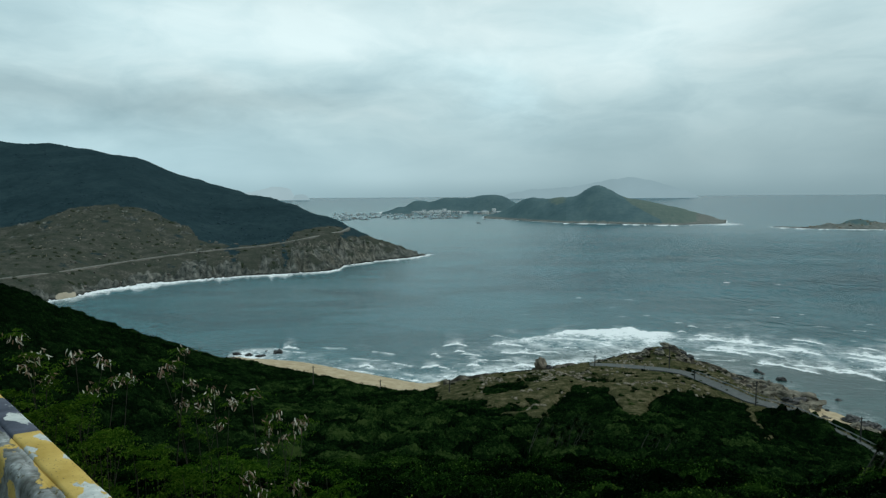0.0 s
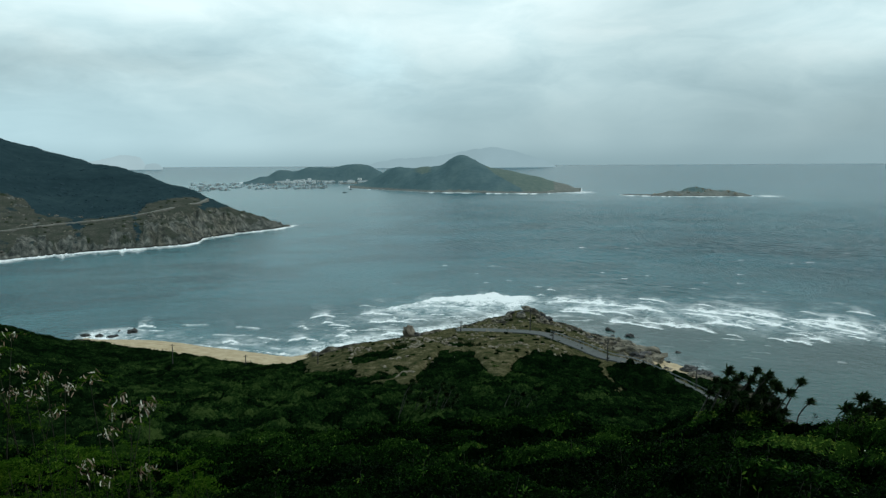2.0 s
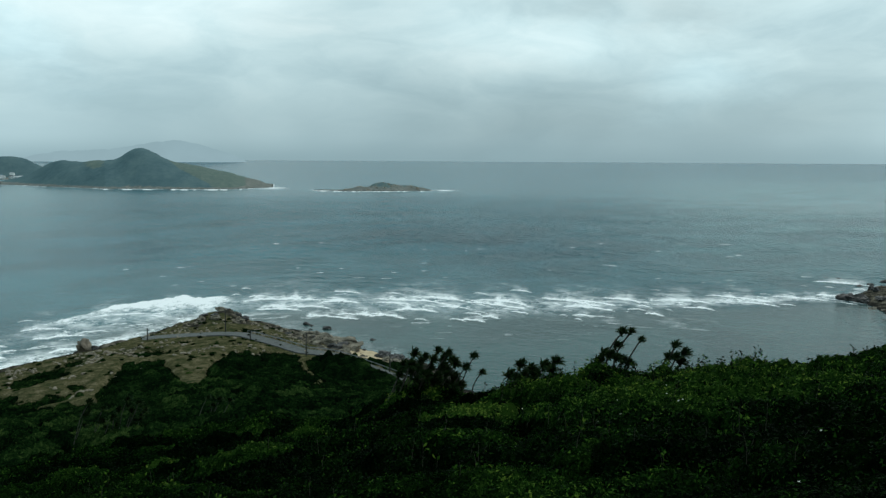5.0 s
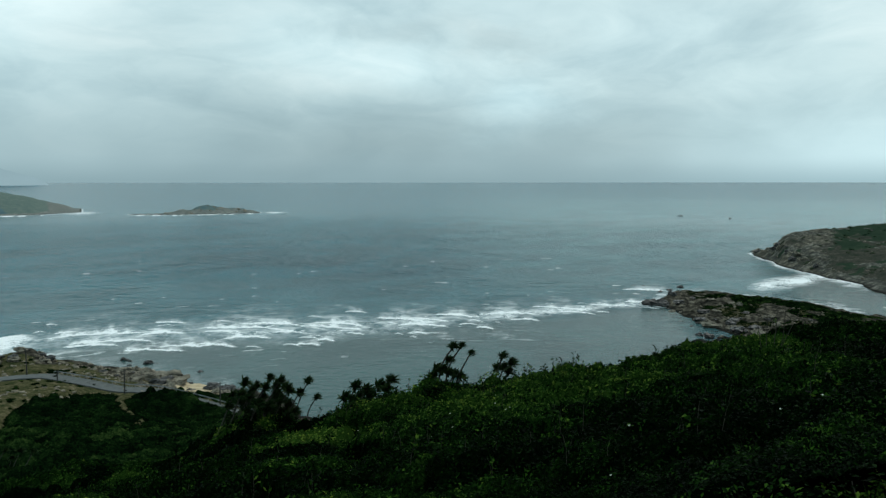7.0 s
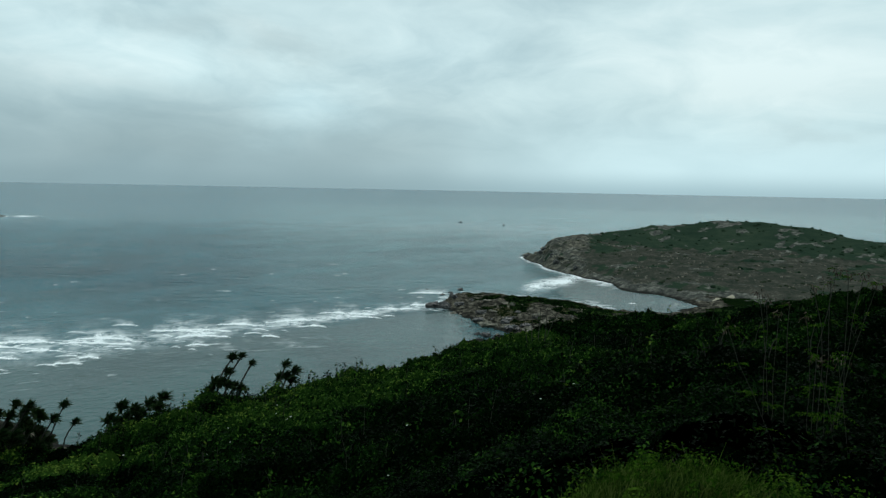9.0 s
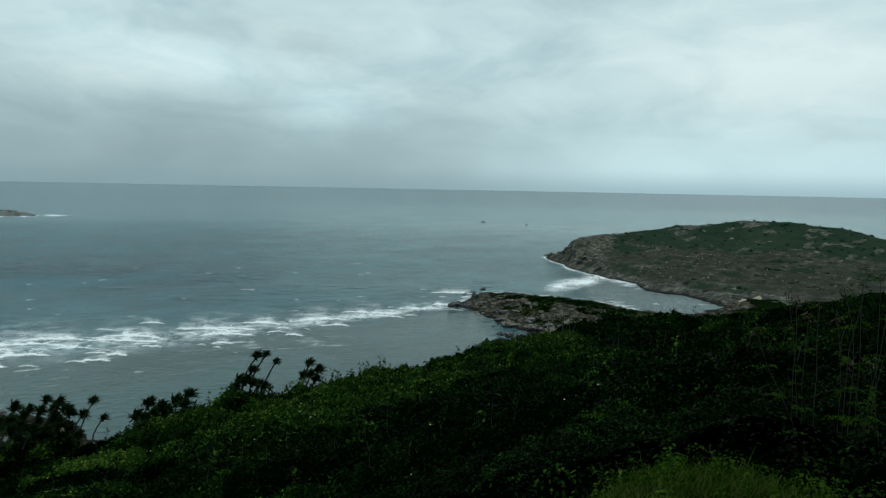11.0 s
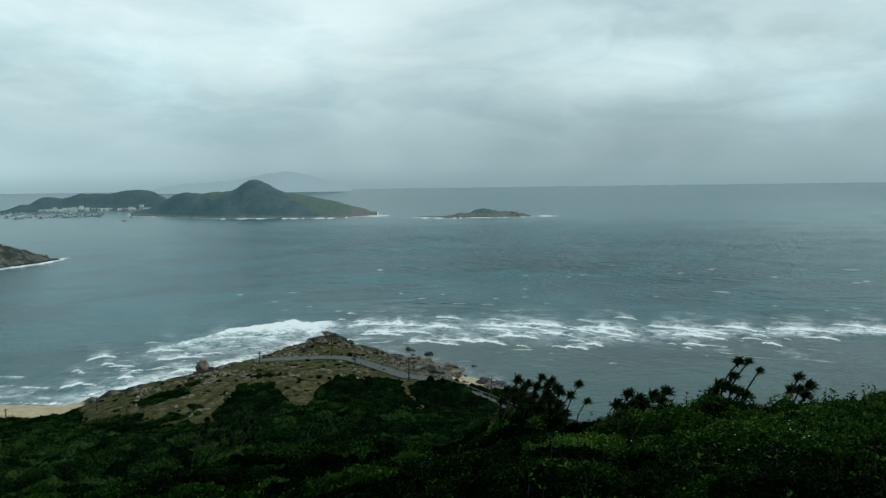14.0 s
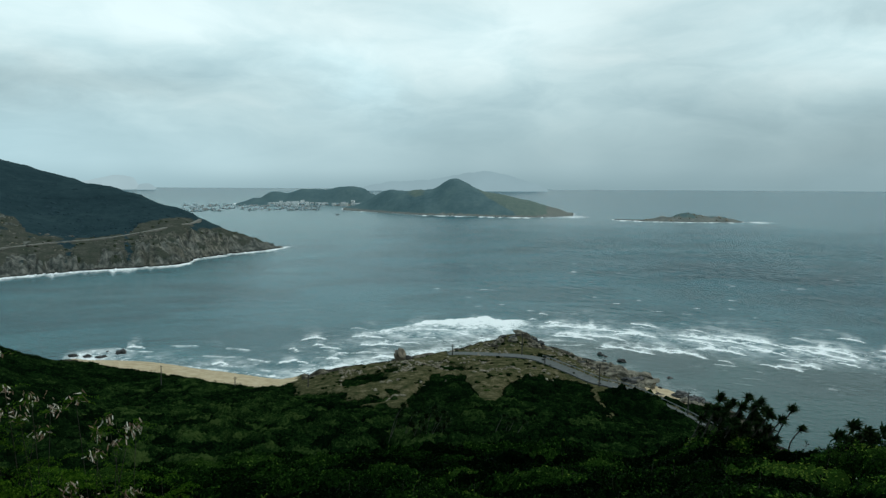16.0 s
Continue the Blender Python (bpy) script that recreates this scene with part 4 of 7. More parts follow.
# bushes on the crown, thinning out downhill
bush_from = np.interp(EA, [-96.5, -94.4, -93.9, -91.7, -89.8, -89.4, -87.5, -86.2, -83.1, -82, -79.9, -76.7], [-4.5, -4.3, -3.95, -4.05, -4.0, -4.4, -4.6, -4.1, -4.25, -4.1, -3.8, -3.8])
e_dry = 1 - sstep(-0.25, 0.25, EE - bush_from + 0.75 * ew + 0.5 * ef)
clump = sstep(0.22, 0.40, fbm(EX / 20, EY / 20, 3, 83)) + 1.1 * np.exp(-((EA + 88.6) / 1.6) ** 2 - ((EE + 7.2) / 0.35) ** 2) + np.exp(-((EA + 82.3) / 0.8) ** 2 - ((EE + 5.7) / 0.35) ** 2)
e_dry = e_dry * (1 - 0.85 * np.clip(clump, 0, 1))
e_rock = np.maximum(sstep(5, 2.0, EZ + 3 * ew), sstep(-80.5, -77.5, EA) * sstep(-0.35, 0.15, ew + 0.5 * ef))
# ribs of pale rock come through the bushes
rib = sstep(0.30, 0.46, fbm(EA * 1.1 + EE * 1.3, EE * 3.2, 3, 88)) * sstep(-5.2, -4.4, EE)
e_rock = np.maximum(e_rock, np.maximum(0.75 * rib, 0.62 * sstep(0.30, 0.48, fbm(EX / 16, EY / 16, 4, 89))))
e_warm = sstep(-81.5, -78.0, EA)
e_sand = np.exp(-((ER - np.interp(-EA, [87.1, 87.9, 88.7, 89.7, 90.5], [472, 494, 514, 528, 536]) - 3 * ef) / 8.0) ** 4) * sstep(-90.4, -90.0, EA) * sstep(-86.9, -87.2, EA)
east.z += sstep(0, 6, EZ) * (ew * 2.2 + fbm(EX / 9, EY / 9, 3, 84) * 1.0) + e_rock * np.abs(fbm(EX / 9, EY / 9, 4, 86)) * 3.0 * sstep(-1, 1, EZ)
tagged(east.sheet("headland_2", M_LOWLAND, shares(e_dry, e_sand, e_rock, e_warm), -3.5), "low rounded headland of brown scrub and pale rock", "headland", kind="structure")

# ---- the island, the islet and the hills in the haze ----
isle = Land(np.arange(1780.0, 3420, 10.0), np.arange(-25.0, 9, 0.08))
isle.z = np.full((len(isle.az), len(isle.r)), -5.0)
isle.x, isle.y = -np.sin(np.radians(isle.az))[:, None] * isle.r, np.cos(np.radians(isle.az))[:, None] * isle.r


def range_of_hills(land, shore, crest, back, flat_to, power):
    """Hills between a shore and a back line: the crest is given as degrees above or below the level, over bearings."""
    a = -land.az
    r0 = np.interp(a, *zip(*shore))
    el = np.interp(a, *zip(*crest))
    k = np.exp(-0.5 * (np.arange(-6, 7) / 2.0) ** 2)
    el = np.convolve(np.pad(el, 6, mode="edge"), k / k.sum(), mode="valid")
    inside = (a >= shore[0][0]) & (a <= shore[-1][0])
    rc = r0 + back
    zc = EYE + rc * np.tan(np.radians(el))
    t = (land.r[None] - r0[:, None]) / back
    u = np.clip((t - flat_to) / (1 - flat_to), 0, 1)
    up = 2.0 + (np.maximum(zc, 2.0)[:, None] - 2.0) * np.sin(u * np.pi / 2) ** power
    down = np.maximum(zc, 2.0)[:, None] - 7.0 - (land.r[None] - rc[:, None]) * 0.35
    z = np.where(t < 0, -5 + 7 * sstep(-0.12, 0.0, t), np.where(t <= 1, up, down))
    ends = sstep(0, 0.7, np.minimum(a - shore[0][0], shore[-1][0] - a))[:, None]
    z = -5 + (z + 5) * ends
    land.z = np.maximum(land.z, np.where(inside[:, None], z, -5.0))


range_of_hills(isle, ((-5.6, 3010), (-3.7, 2990), (-0.7, 2960), (2.4, 2930), (5, 2900), (7.5, 2880)),
               ((-5.6, -1.38), (-4.6, -1.2), (-3.7, -0.82), (-3.25, -0.88), (-2.8, -0.58), (-2.33, -0.33), (-1.9, -0.31), (-1.1, -0.52), (-0.66, -0.34), (0.12, -0.10), (1.66, -0.13), (2.13, -0.16), (2.75, -0.01), (3.85, 0.13), (4.32, 0.12), (4.95, -0.02), (5.6, -0.39), (6.05, -0.6), (7.5, -1.3)), 260, 0.42, 1.3)
range_of_hills(isle, ((2.9, 2390), (4.3, 2310), (6.2, 2165), (8.1, 2050), (10, 1950), (11.9, 1930), (14.3, 1895), (16.7, 1864), (19.1, 1860), (20.9, 1930), (22.6, 1990)),
               ((2.9, -1.75), (3.9, -1.52), (4.6, -1.33), (5.4, -0.95), (6.0, -0.6), (6.5, -0.35), (7.16, -0.13), (7.8, -0.19), (8.6, -0.32), (9.4, -0.16), (10.5, -0.11), (11.0, 0.05), (11.6, 0.48), (12.1, 0.73), (12.5, 0.81), (12.9, 0.76), (13.5, 0.44), (14.3, -0.01), (15.1, -0.28), (16.7, -0.55), (18.0, -0.85), (19.1, -1.06), (20.0, -1.41), (20.9, -1.58), (21.8, -1.97), (22.6, -2.16)), 250, 0.05, 1.0)
IX, IY, IZ = isle.x, isle.y, isle.z.copy()
IA = np.broadcast_to(isle.az[:, None], IX.shape)
IE = np.degrees(np.arctan2(IZ - EYE, np.hypot(IX, IY)))
iw = fbm(IX / 70, IY / 70, 4, 100)
i2 = fbm(IX / 22, IY / 22, 3, 104)
# grass on the long flank and the saddle, forest on the peak and in the gullies
line = np.interp(-IA, [13.9, 14.4, 15.2, 16.2, 17.0, 17.9], [0.5, -0.1, -0.75, -1.35, -1.75, -2.3])
i_dry = 0.95 * sstep(-0.12, 0.12, IE - line + 0.18 * iw + 0.12 * i2) * sstep(13.9, 14.4, -IA)
i_dry = np.maximum(i_dry, 0.7 * np.exp(-((IA + 9.3) / 1.0) ** 2) * sstep(-1.0, -0.5, IE + 0.2 * iw))
i_rock = sstep(6, 2.5, IZ + 2.5 * iw) * (IA < -2.6) + 0.9 * sstep(19.6, 20.4, -IA)
isle.z += sstep(2, 20, IZ) * (iw * 3.0 + i2 * 2.2)
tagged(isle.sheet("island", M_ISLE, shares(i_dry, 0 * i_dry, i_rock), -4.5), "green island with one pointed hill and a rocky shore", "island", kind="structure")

islet = Land(np.arange(1640.0, 1960, 4.0), np.arange(-39.0, -24, 0.06), (2, 1))
islet.spoke(-39, (1640, -4), (1960, -4))
islet.spoke(-37.2, (1640, -4), (1960, -4))
islet.spoke(-36.9, (1640, -4), (1790, -3), (1810, 0.4), (1830, -4), (1960, -4))
islet.spoke(-36.5, (1640, -4), (1960, -4))
islet.spoke(-35.2, (1640, -4), (1960, -4))
islet.spoke(-34.75, (1640, -4), (1745, -3), (1760, 1.5), (1790, 2), (1830, -4), (1960, -4))
islet.spoke(-34.1, (1640, -4), (1740, -3), (1755, 3), (1795, 6.5), (1850, -4), (1960, -4))
islet.spoke(-33.3, (1640, -4), (1735, -3), (1750, 4), (1795, 12.0), (1870, -4), (1960, -4))
islet.spoke(-32.1, (1640, -4), (1725, -3), (1740, 4), (1790, 12.0), (1870, -4), (1960, -4))
islet.spoke(-31.5, (1640, -4), (1720, -3), (1735, 4), (1788, 17.5), (1870, -4), (1960, -4))
islet.spoke(-30.8, (1640, -4), (1715, -3), (1730, 4), (1785, 22), (1860, -4), (1960, -4))
islet.spoke(-30.2, (1640, -4), (1713, -3), (1728, 4), (1783, 19), (1860, -4), (1960, -4))
islet.spoke(-29.8, (1640, -4), (1712, -3), (1728, 3), (1780, 10), (1850, -4), (1960, -4))
islet.spoke(-28.8, (1640, -4), (1712, -3), (1726, 2.5), (1775, 9), (1840, -4), (1960, -4))
islet.spoke(-28, (1640, -4), (1712, -3), (1726, 1.2), (1770, 2.0), (1820, -4), (1960, -4))
islet.spoke(-26, (1640, -4), (1745, -3), (1760, 0.6), (1785, 1.6), (1820, -4), (1960, -4))
islet.spoke(-25.4, (1640, -4), (1750, -3), (1770, 0.5), (1785, 1.0), (1810, -4), (1960, -4))
islet.spoke(-24.9, (1640, -4), (1960, -4))
islet.spoke(-24, (1640, -4), (1960, -4))
islet.build()
lw = fbm(islet.x / 16, islet.y / 16, 4, 120)
LZ = islet.z.copy()
islet.z += sstep(-1, 4, LZ) * (np.abs(lw) * 5 - 1.2)
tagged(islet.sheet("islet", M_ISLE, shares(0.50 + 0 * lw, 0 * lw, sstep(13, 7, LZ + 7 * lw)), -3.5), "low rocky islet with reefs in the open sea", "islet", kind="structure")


# far hills glow in a flat haze colour and take no light
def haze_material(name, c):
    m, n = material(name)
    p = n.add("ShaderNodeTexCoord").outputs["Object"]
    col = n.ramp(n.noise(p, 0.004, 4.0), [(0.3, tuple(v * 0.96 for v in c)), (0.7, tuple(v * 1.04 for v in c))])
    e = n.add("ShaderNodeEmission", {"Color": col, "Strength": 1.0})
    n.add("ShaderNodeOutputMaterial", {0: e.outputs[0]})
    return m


def far_range(name, r, base, mat, *pairs):
    """A far range of hills, lost in the haze: its crest over bearings."""
    az = np.arange(pairs[0][0], pairs[-1][0], -0.05)
    top = np.interp(-az, [-p[0] for p in pairs], [p[1] for p in pairs])
    top = np.convolve(np.pad(top, 4, mode="edge"), np.ones(9) / 9, mode="valid")
    top = top + fbm(az * 2.5, az * 0, 4, 140) * 0.07 * sstep(0, 0.4, top - base)
    a = np.radians(az)
    v = []
    for k, (rr, s) in enumerate(((r, 0), (r + 60, 0.6), (r + 120, 1.0), (r + 220, 0.0))):
        el = base + (top - base) * s
        v.append(np.stack([-np.sin(a) * rr, np.cos(a) * rr, EYE + rr * np.tan(np.radians(el))], -1))
    v = np.stack(v, 1).reshape(-1, 3)
    f = np.array([(i * 4 + k, (i + 1) * 4 + k, (i + 1) * 4 + k + 1, i * 4 + k + 1) for i in range(len(az) - 1) for k in range(3)])
    return tagged(new(name, mesh_of(name, v, f, mat)), "faint hills almost lost in the sea haze", "hills", kind="structure")


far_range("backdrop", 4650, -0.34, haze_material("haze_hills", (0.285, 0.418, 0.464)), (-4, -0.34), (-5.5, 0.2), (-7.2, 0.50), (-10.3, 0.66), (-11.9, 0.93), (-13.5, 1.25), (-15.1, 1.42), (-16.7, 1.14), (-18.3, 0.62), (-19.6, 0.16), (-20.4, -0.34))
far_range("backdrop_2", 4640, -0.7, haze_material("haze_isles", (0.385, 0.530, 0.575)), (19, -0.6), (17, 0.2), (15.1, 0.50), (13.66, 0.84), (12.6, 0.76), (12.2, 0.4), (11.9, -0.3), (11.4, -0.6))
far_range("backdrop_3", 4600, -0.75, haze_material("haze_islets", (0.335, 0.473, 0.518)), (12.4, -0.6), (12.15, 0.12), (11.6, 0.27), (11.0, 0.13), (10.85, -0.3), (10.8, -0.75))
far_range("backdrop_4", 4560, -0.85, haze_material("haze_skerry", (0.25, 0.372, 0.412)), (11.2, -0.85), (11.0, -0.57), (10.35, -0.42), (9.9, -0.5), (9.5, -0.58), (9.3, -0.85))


# ---- the sea ----
def depth_of_land(x, y):
    """Height of whatever land lies at a place (under water: minus)."""
    r, az = np.hypot(x, y), np.degrees(np.arctan2(-x, y))
    out = np.full(x.shape, -6.0)
    for land in (hill, west, east, isle, islet):
        inside = (r > land.r[0]) & (r < land.r[-1]) & (az > land.az[0]) & (az < land.az[-1])
        out = np.where(inside, np.maximum(out, land.at(x, y)), out)
    return out


# breaking crests: from bearing, to bearing, distance
NEAR_CRESTS = [
    (-18.6, -28.2, 380), (-29.4, -37.6, 371), (-26.4, -33.4, 336), (-20.5, -27.2, 363),
    (-3.7, -7.1, 353), (-4.4, -8.5, 332), (-0.8, -1.9, 335), (2.2, -0.7, 303), (-1.8, -3.2, 306), (-5.4, -8.3, 308), (-8.0, -13.1, 368), (-12.7, -16.3, 388), (0.3, -2.2, 351), (7.3, 5.6, 309), (13.4, 11.8, 354),
    (-19.9, -21.8, 393), (-26.7, -29.3, 401), (-20.2, -24.6, 358), (-25.3, -29.3, 371), (-24.1, -29.4, 337), (-30.1, -33.6, 365), (-29.4, -33.1, 335), (-32.7, -39.2, 376), (-35.5, -38.7, 355), (-36.9, -39.7, 327),
]
REEF_CRESTS = [
    (-37.3, -44.5, 372), (-43.5, -51.0, 380),
    (-37.3, -43.8, 362), (-41.4, -43.5, 406), (-44.2, -49.5, 376), (-48.5, -53.3, 392), (-52.2, -58.0, 398), (-56.5, -62.4, 420), (-61.1, -65.6, 436), (-64.2, -67.2, 451), (-46.6, -48.5, 344), (-52.3, -54.1, 361),
    (-39.1, -40.9, 336), (-55.1, -57.9, 382), (-59.0, -62.5, 408), (-64.0, -68.4, 505), (-45.5, -50.5, 366), (-31.5, -36.0, 350),
]


def sea_sheet():
    az = np.concatenate([np.arange(-180, -112, 2.0), np.arange(-112, -90, 0.3), np.arange(-90, 18, 0.18), np.arange(18, 38, 0.25), np.arange(38, 180.1, 2.0)])
    # rows lie closer near by, and reach the rim of the world
    r = np.concatenate([np.arange(180, 290, 2.0), np.arange(290, 470, 0.9), np.arange(470, 520, 1.5), np.geomspace(520, 1580, 105), np.arange(1595, 2060, 10.0), np.geomspace(2080, 4960, 46)])
    a = np.radians(az)[:, None]
    x, y = -np.sin(a) * r, np.cos(a) * r
    A, R = np.broadcast_to(az[:, None], x.shape), np.broadcast_to(r[None], x.shape)
    land = depth_of_land(x, y)
    u, v = np.radians(A) * 400, R
    rim = np.clip((R - 3100) / (4960 - 3100), 0, 1)
    z = rim ** 1.3 * (EYE - 6.5)
    # breakers over the reef: a belt that bends round the knoll towards the spit
    belt_r = np.interp(-A, [-10, -2, 4, 9, 15, 20, 27, 37, 46, 53, 60, 66, 68], [300, 312, 340, 356, 374, 378, 374, 360, 368, 388, 415, 448, 470])
    belt_w = np.interp(-A, [-10, -2, 4, 9, 15, 20, 27, 37, 46, 53, 60, 66, 68], [8, 24, 30, 28, 28, 26, 40, 36, 24, 18, 16, 13, 4])
    amount = np.interp(-A, [-10, -4, 1, 6, 10, 15, 18.5, 21, 27, 36, 45, 55, 64, 66, 69], [0.0, 0.15, 0.22, 0.36, 0.7, 0.9, 0.55, 0.40, 0.46, 0.50, 0.62, 0.78, 0.85, 0.7, 0.0])
    off = (R - belt_r) / belt_w
    streak = fbm(u / 11, v / 13, 4, 200, 0.6)
    fine = fbm(u / 4.5, v / 6, 3, 210, 0.6)
    foam = amount * np.exp(-off ** 2 * 1.1) * (0.66 + 0.45 * streak + 0.22 * fine)

    def breaker(a0, a1, front, much=1.0, deep=4.5):
        """A breaking crest between two bearings: a sharp white front towards the shore, foam trailing behind."""
        cols = np.nonzero((az <= a0) & (az >= a1))[0]
        rows = np.nonzero((r > front - 26) & (r < front + 28 + 5 * deep))[0]
        if not len(cols) or not len(rows):
            return
        at = np.ix_(cols, rows)
        A2, R2 = A[at], R[at]
        u = (A2 - a0) / (a1 - a0)
        ends = sstep(0.0, 0.14, u) * sstep(1.0, 0.82, u)
        ends = ends * (0.5 + 0.5 * np.sin(np.pi * np.clip(u, 0, 1)))
        line = front + 2.6 * fbm(A2 * 0.9, 0 * A2 + front, 3, 300) + 1.2 * fbm(A2 * 4.0, 0 * A2 + front, 2, 305) - 16.0 * (u - 0.42) ** 2 + 3.0 * fbm(A2 * 0.35, 0 * A2 + front, 2, 330)
        # crests run in at a slant where the bay opens to the sea
        line = line + np.interp(-a0, [15, 22, 30, 40, 46, 55], [0, 1.2, 2.1, 2.3, 1.2, 0.0]) * (A2 - 0.5 * (a0 + a1))
        q = R2 - line
        torn = 0.90 + 0.45 * fine[at] + 0.35 * streak[at]
        body = sstep(-0.9, 0.5, q) * np.exp(-np.maximum(q, 0) / (0.8 + (deep - 0.8) * ends * np.clip(0.55 + 0.9 * fbm(A2 * 1.6, 0 * A2 + front, 3, 315), 0.12, 1.2))) * torn
        lip = 0.55 * np.exp(-((q - 0.4) / 1.1) ** 2)
        trail = 0.50 * sstep(0, 3, q) * np.exp(-np.maximum(q, 0) / (deep * 2.6)) * (0.75 + 0.9 * streak[at])
        foam[at] = np.maximum(foam[at], much * np.maximum(ends * (body + lip), ends ** 2 * trail))

    for a0, a1, front in NEAR_CRESTS + REEF_CRESTS:
        breaker(a0, a1, front, 1.15, 6.0 + 1.5 * abs(a1 - a0))
    # smaller ones between them
    pick = np.random.default_rng(90)
    for k in range(85):
        a0 = pick.uniform(-66, 2)
        wide = pick.uniform(0.7, 2.4)
        front = np.interp(-a0, [-2, 4, 15, 27, 37, 46, 60, 66], [312, 335, 372, 366, 352, 362, 412, 446]) + pick.normal() * np.interp(-a0, [0, 20, 40, 66], [16, 20, 20, 7])
        breaker(a0, a0 - wide, front, pick.uniform(0.5, 0.9), 3.2)
    # the great patch off the knoll, thrown up in spray at its seaward edge
    crest = np.interp(-A, [0, 4, 8, 11, 15, 17.5, 20], [336, 352, 378, 396, 408, 400, 392]) + 4 * fbm(A * 0.8, 0 * A, 3, 360) + 2.5 * fbm(A * 3.5, 0 * A, 2, 362)
    q = crest - R
    thrown = np.interp(-A, [2, 5, 9, 12, 17, 19.5], [0.0, 0.45, 0.9, 1.45, 1.6, 0.0])
    patch = thrown * sstep(-2, 3, q) * np.exp(-np.maximum(q - 5, 0) / np.interp(-A, [3, 8, 12, 18], [12, 20, 30, 34]))
    foam = np.maximum(foam, patch * (0.92 + 0.55 * streak + 0.35 * fine))
    # single whitecaps in the belt's wake and further out
    caps = sstep(0.46, 0.60, fbm(u / 17 + 40, v / 3.6, 3, 220, 0.45)) * np.exp(-((R - belt_r + 18) / 48) ** 2) * sstep(-62, -50, A) * sstep(24, 14, A)
    foam = np.maximum(foam, 0.62 * caps)
    out = sstep(0.70, 0.78, fbm(u / 12 + 9, v / 4, 2, 230)) * sstep(395, 430, R) * sstep(900, 500, R) * sstep(-2, -12, A)
    foam = np.maximum(foam, 0.5 * out)
    # surf on the shores
    foam = foam * sstep(0.6, -0.2, land)
    wash = sstep(-2.6, -0.7, land + 0.8 * fbm(x / 11, y / 11, 3, 240)) * (0.62 + 0.45 * fbm(x / 7, y / 7, 3, 244))
    for gap, weight in ((8, 1.0), (15, 0.72), (24, 0.4)):
        beyond = depth_of_land(x * (R + gap) / R, y * (R + gap) / R)
        wash = np.maximum(wash, (R > 560) * (1 - 0.55 * sstep(-75, -77, A)) * weight * sstep(-1.2, 0.4, beyond) * (0.75 + 0.9 * fbm(x / 16, y / 16, 3, 246)))
    calm = np.clip(sstep(-30, -34, A) * sstep(-64, -60, A) * (R < 330) + sstep(-66, -68, A) * sstep(440, 420, R) + sstep(-80, -82, A) * (R < 620), 0, 1)
    calm = np.maximum(calm, sstep(17.0, 18.0, A) * (R < 560))
    calm = np.maximum(calm, sstep(-56, -60, A) * sstep(-72, -68, A) * (R < 435))
    calm = np.maximum(calm, 0.45 * sstep(-66, -68, A) * (R < 560))
    calm = np.maximum(calm, 0.6 * sstep(-1, 2, A) * sstep(16, 12, A) * (R < 400))
    calm = np.maximum(calm, 0.72 * sstep(-18, -21, A) * sstep(-34, -31, A) * (R < 345))
    foam = np.maximum(foam, wash * (1 - calm))
    # small waves rolling onto the beach
    beach_r = np.interp(A, [-4, 1, 8.7, 16.4, 19], [268, 272, 304, 337, 350])
    lap = np.exp(-((R - beach_r - 3.0 - 1.6 * fbm(A * 1.3, 0 * A, 3, 440)) / (1.6 + 1.2 * fbm(A * 0.8, 0 * A, 2, 441))) ** 2) * sstep(0, 1.5, A) * sstep(17.5, 16.5, A)
    foam = np.maximum(foam, lap * (0.8 + 0.4 * fine) * sstep(0.4, -0.2, land))
    churn = np.exp(-((A - 15.6) / 1.7) ** 2 - ((R - 350) / 9) ** 2)
    foam = np.maximum(foam, churn * (0.62 + 0.5 * streak + 0.3 * fine) * sstep(0.4, -0.2, land))
    for shift, seed, much in ((3, 400, 0.8), (13, 410, 0.75), (27, 420, 0.8), (45, 430, 0.8)):
        crest = beach_r + shift + 3.5 * fbm(A * 0.5, 0 * A, 3, seed)
        there = sstep(0.0, 0.25, fbm(A * 0.55 + 3, 0 * A, 3, seed + 1)) * sstep(-2, 1, A) * sstep(17.5, 14, A)
        q = crest - R
        foam = np.maximum(foam, much * there * sstep(-1.5, 0.5, q) * np.exp(-np.maximum(q, 0) / 2.6) * (1.0 + 0.3 * fine) * sstep(0.2, -0.4, land))
    surge = np.exp(-((A + 76.3) / 2.3) ** 4) * np.exp(-((R - np.interp(-A, [72, 74, 76.5, 79], [528, 548, 585, 640])) / 34) ** 2)
    foam = np.maximum(foam, surge * (0.85 + 0.7 * streak))
    tail = np.exp(-((A + 22.1) / 1.1) ** 2) * np.exp(-((R - 1915) / 90) ** 2) * (0.7 + 0.6 * streak)
    tail = np.maximum(tail, np.exp(-((A + 36.0) / 0.8) ** 2) * np.exp(-((R - 1775) / 45) ** 2) * (0.75 + 0.5 * streak))
    tail = np.maximum(tail, 0.8 * np.exp(-((A + 26.3) / 1.0) ** 2) * np.exp(-((R - 1760) / 30) ** 2) * (0.7 + 0.6 * streak))
    foam = np.maximum(foam, tail)
    # surf along the island and the islet
    west_shore = np.interp(A, [1.0, 1.67, 2.86, 4.5, 5.9, 7.2, 8.9, 9.8, 11.1, 12.8, 14.7, 16.3, 18.4, 20.4, 21.8, 24, 26.5, 29], [905, 895, 861, 844, 822, 801, 777, 728, 728, 705, 703, 706, 690, 678, 661, 655, 636, 596])
    swash = np.clip(19 + 48 * fbm(A * 1.5, 0 * A, 4, 370) + 8 * sstep(3, 1.5, A), 5, 50)
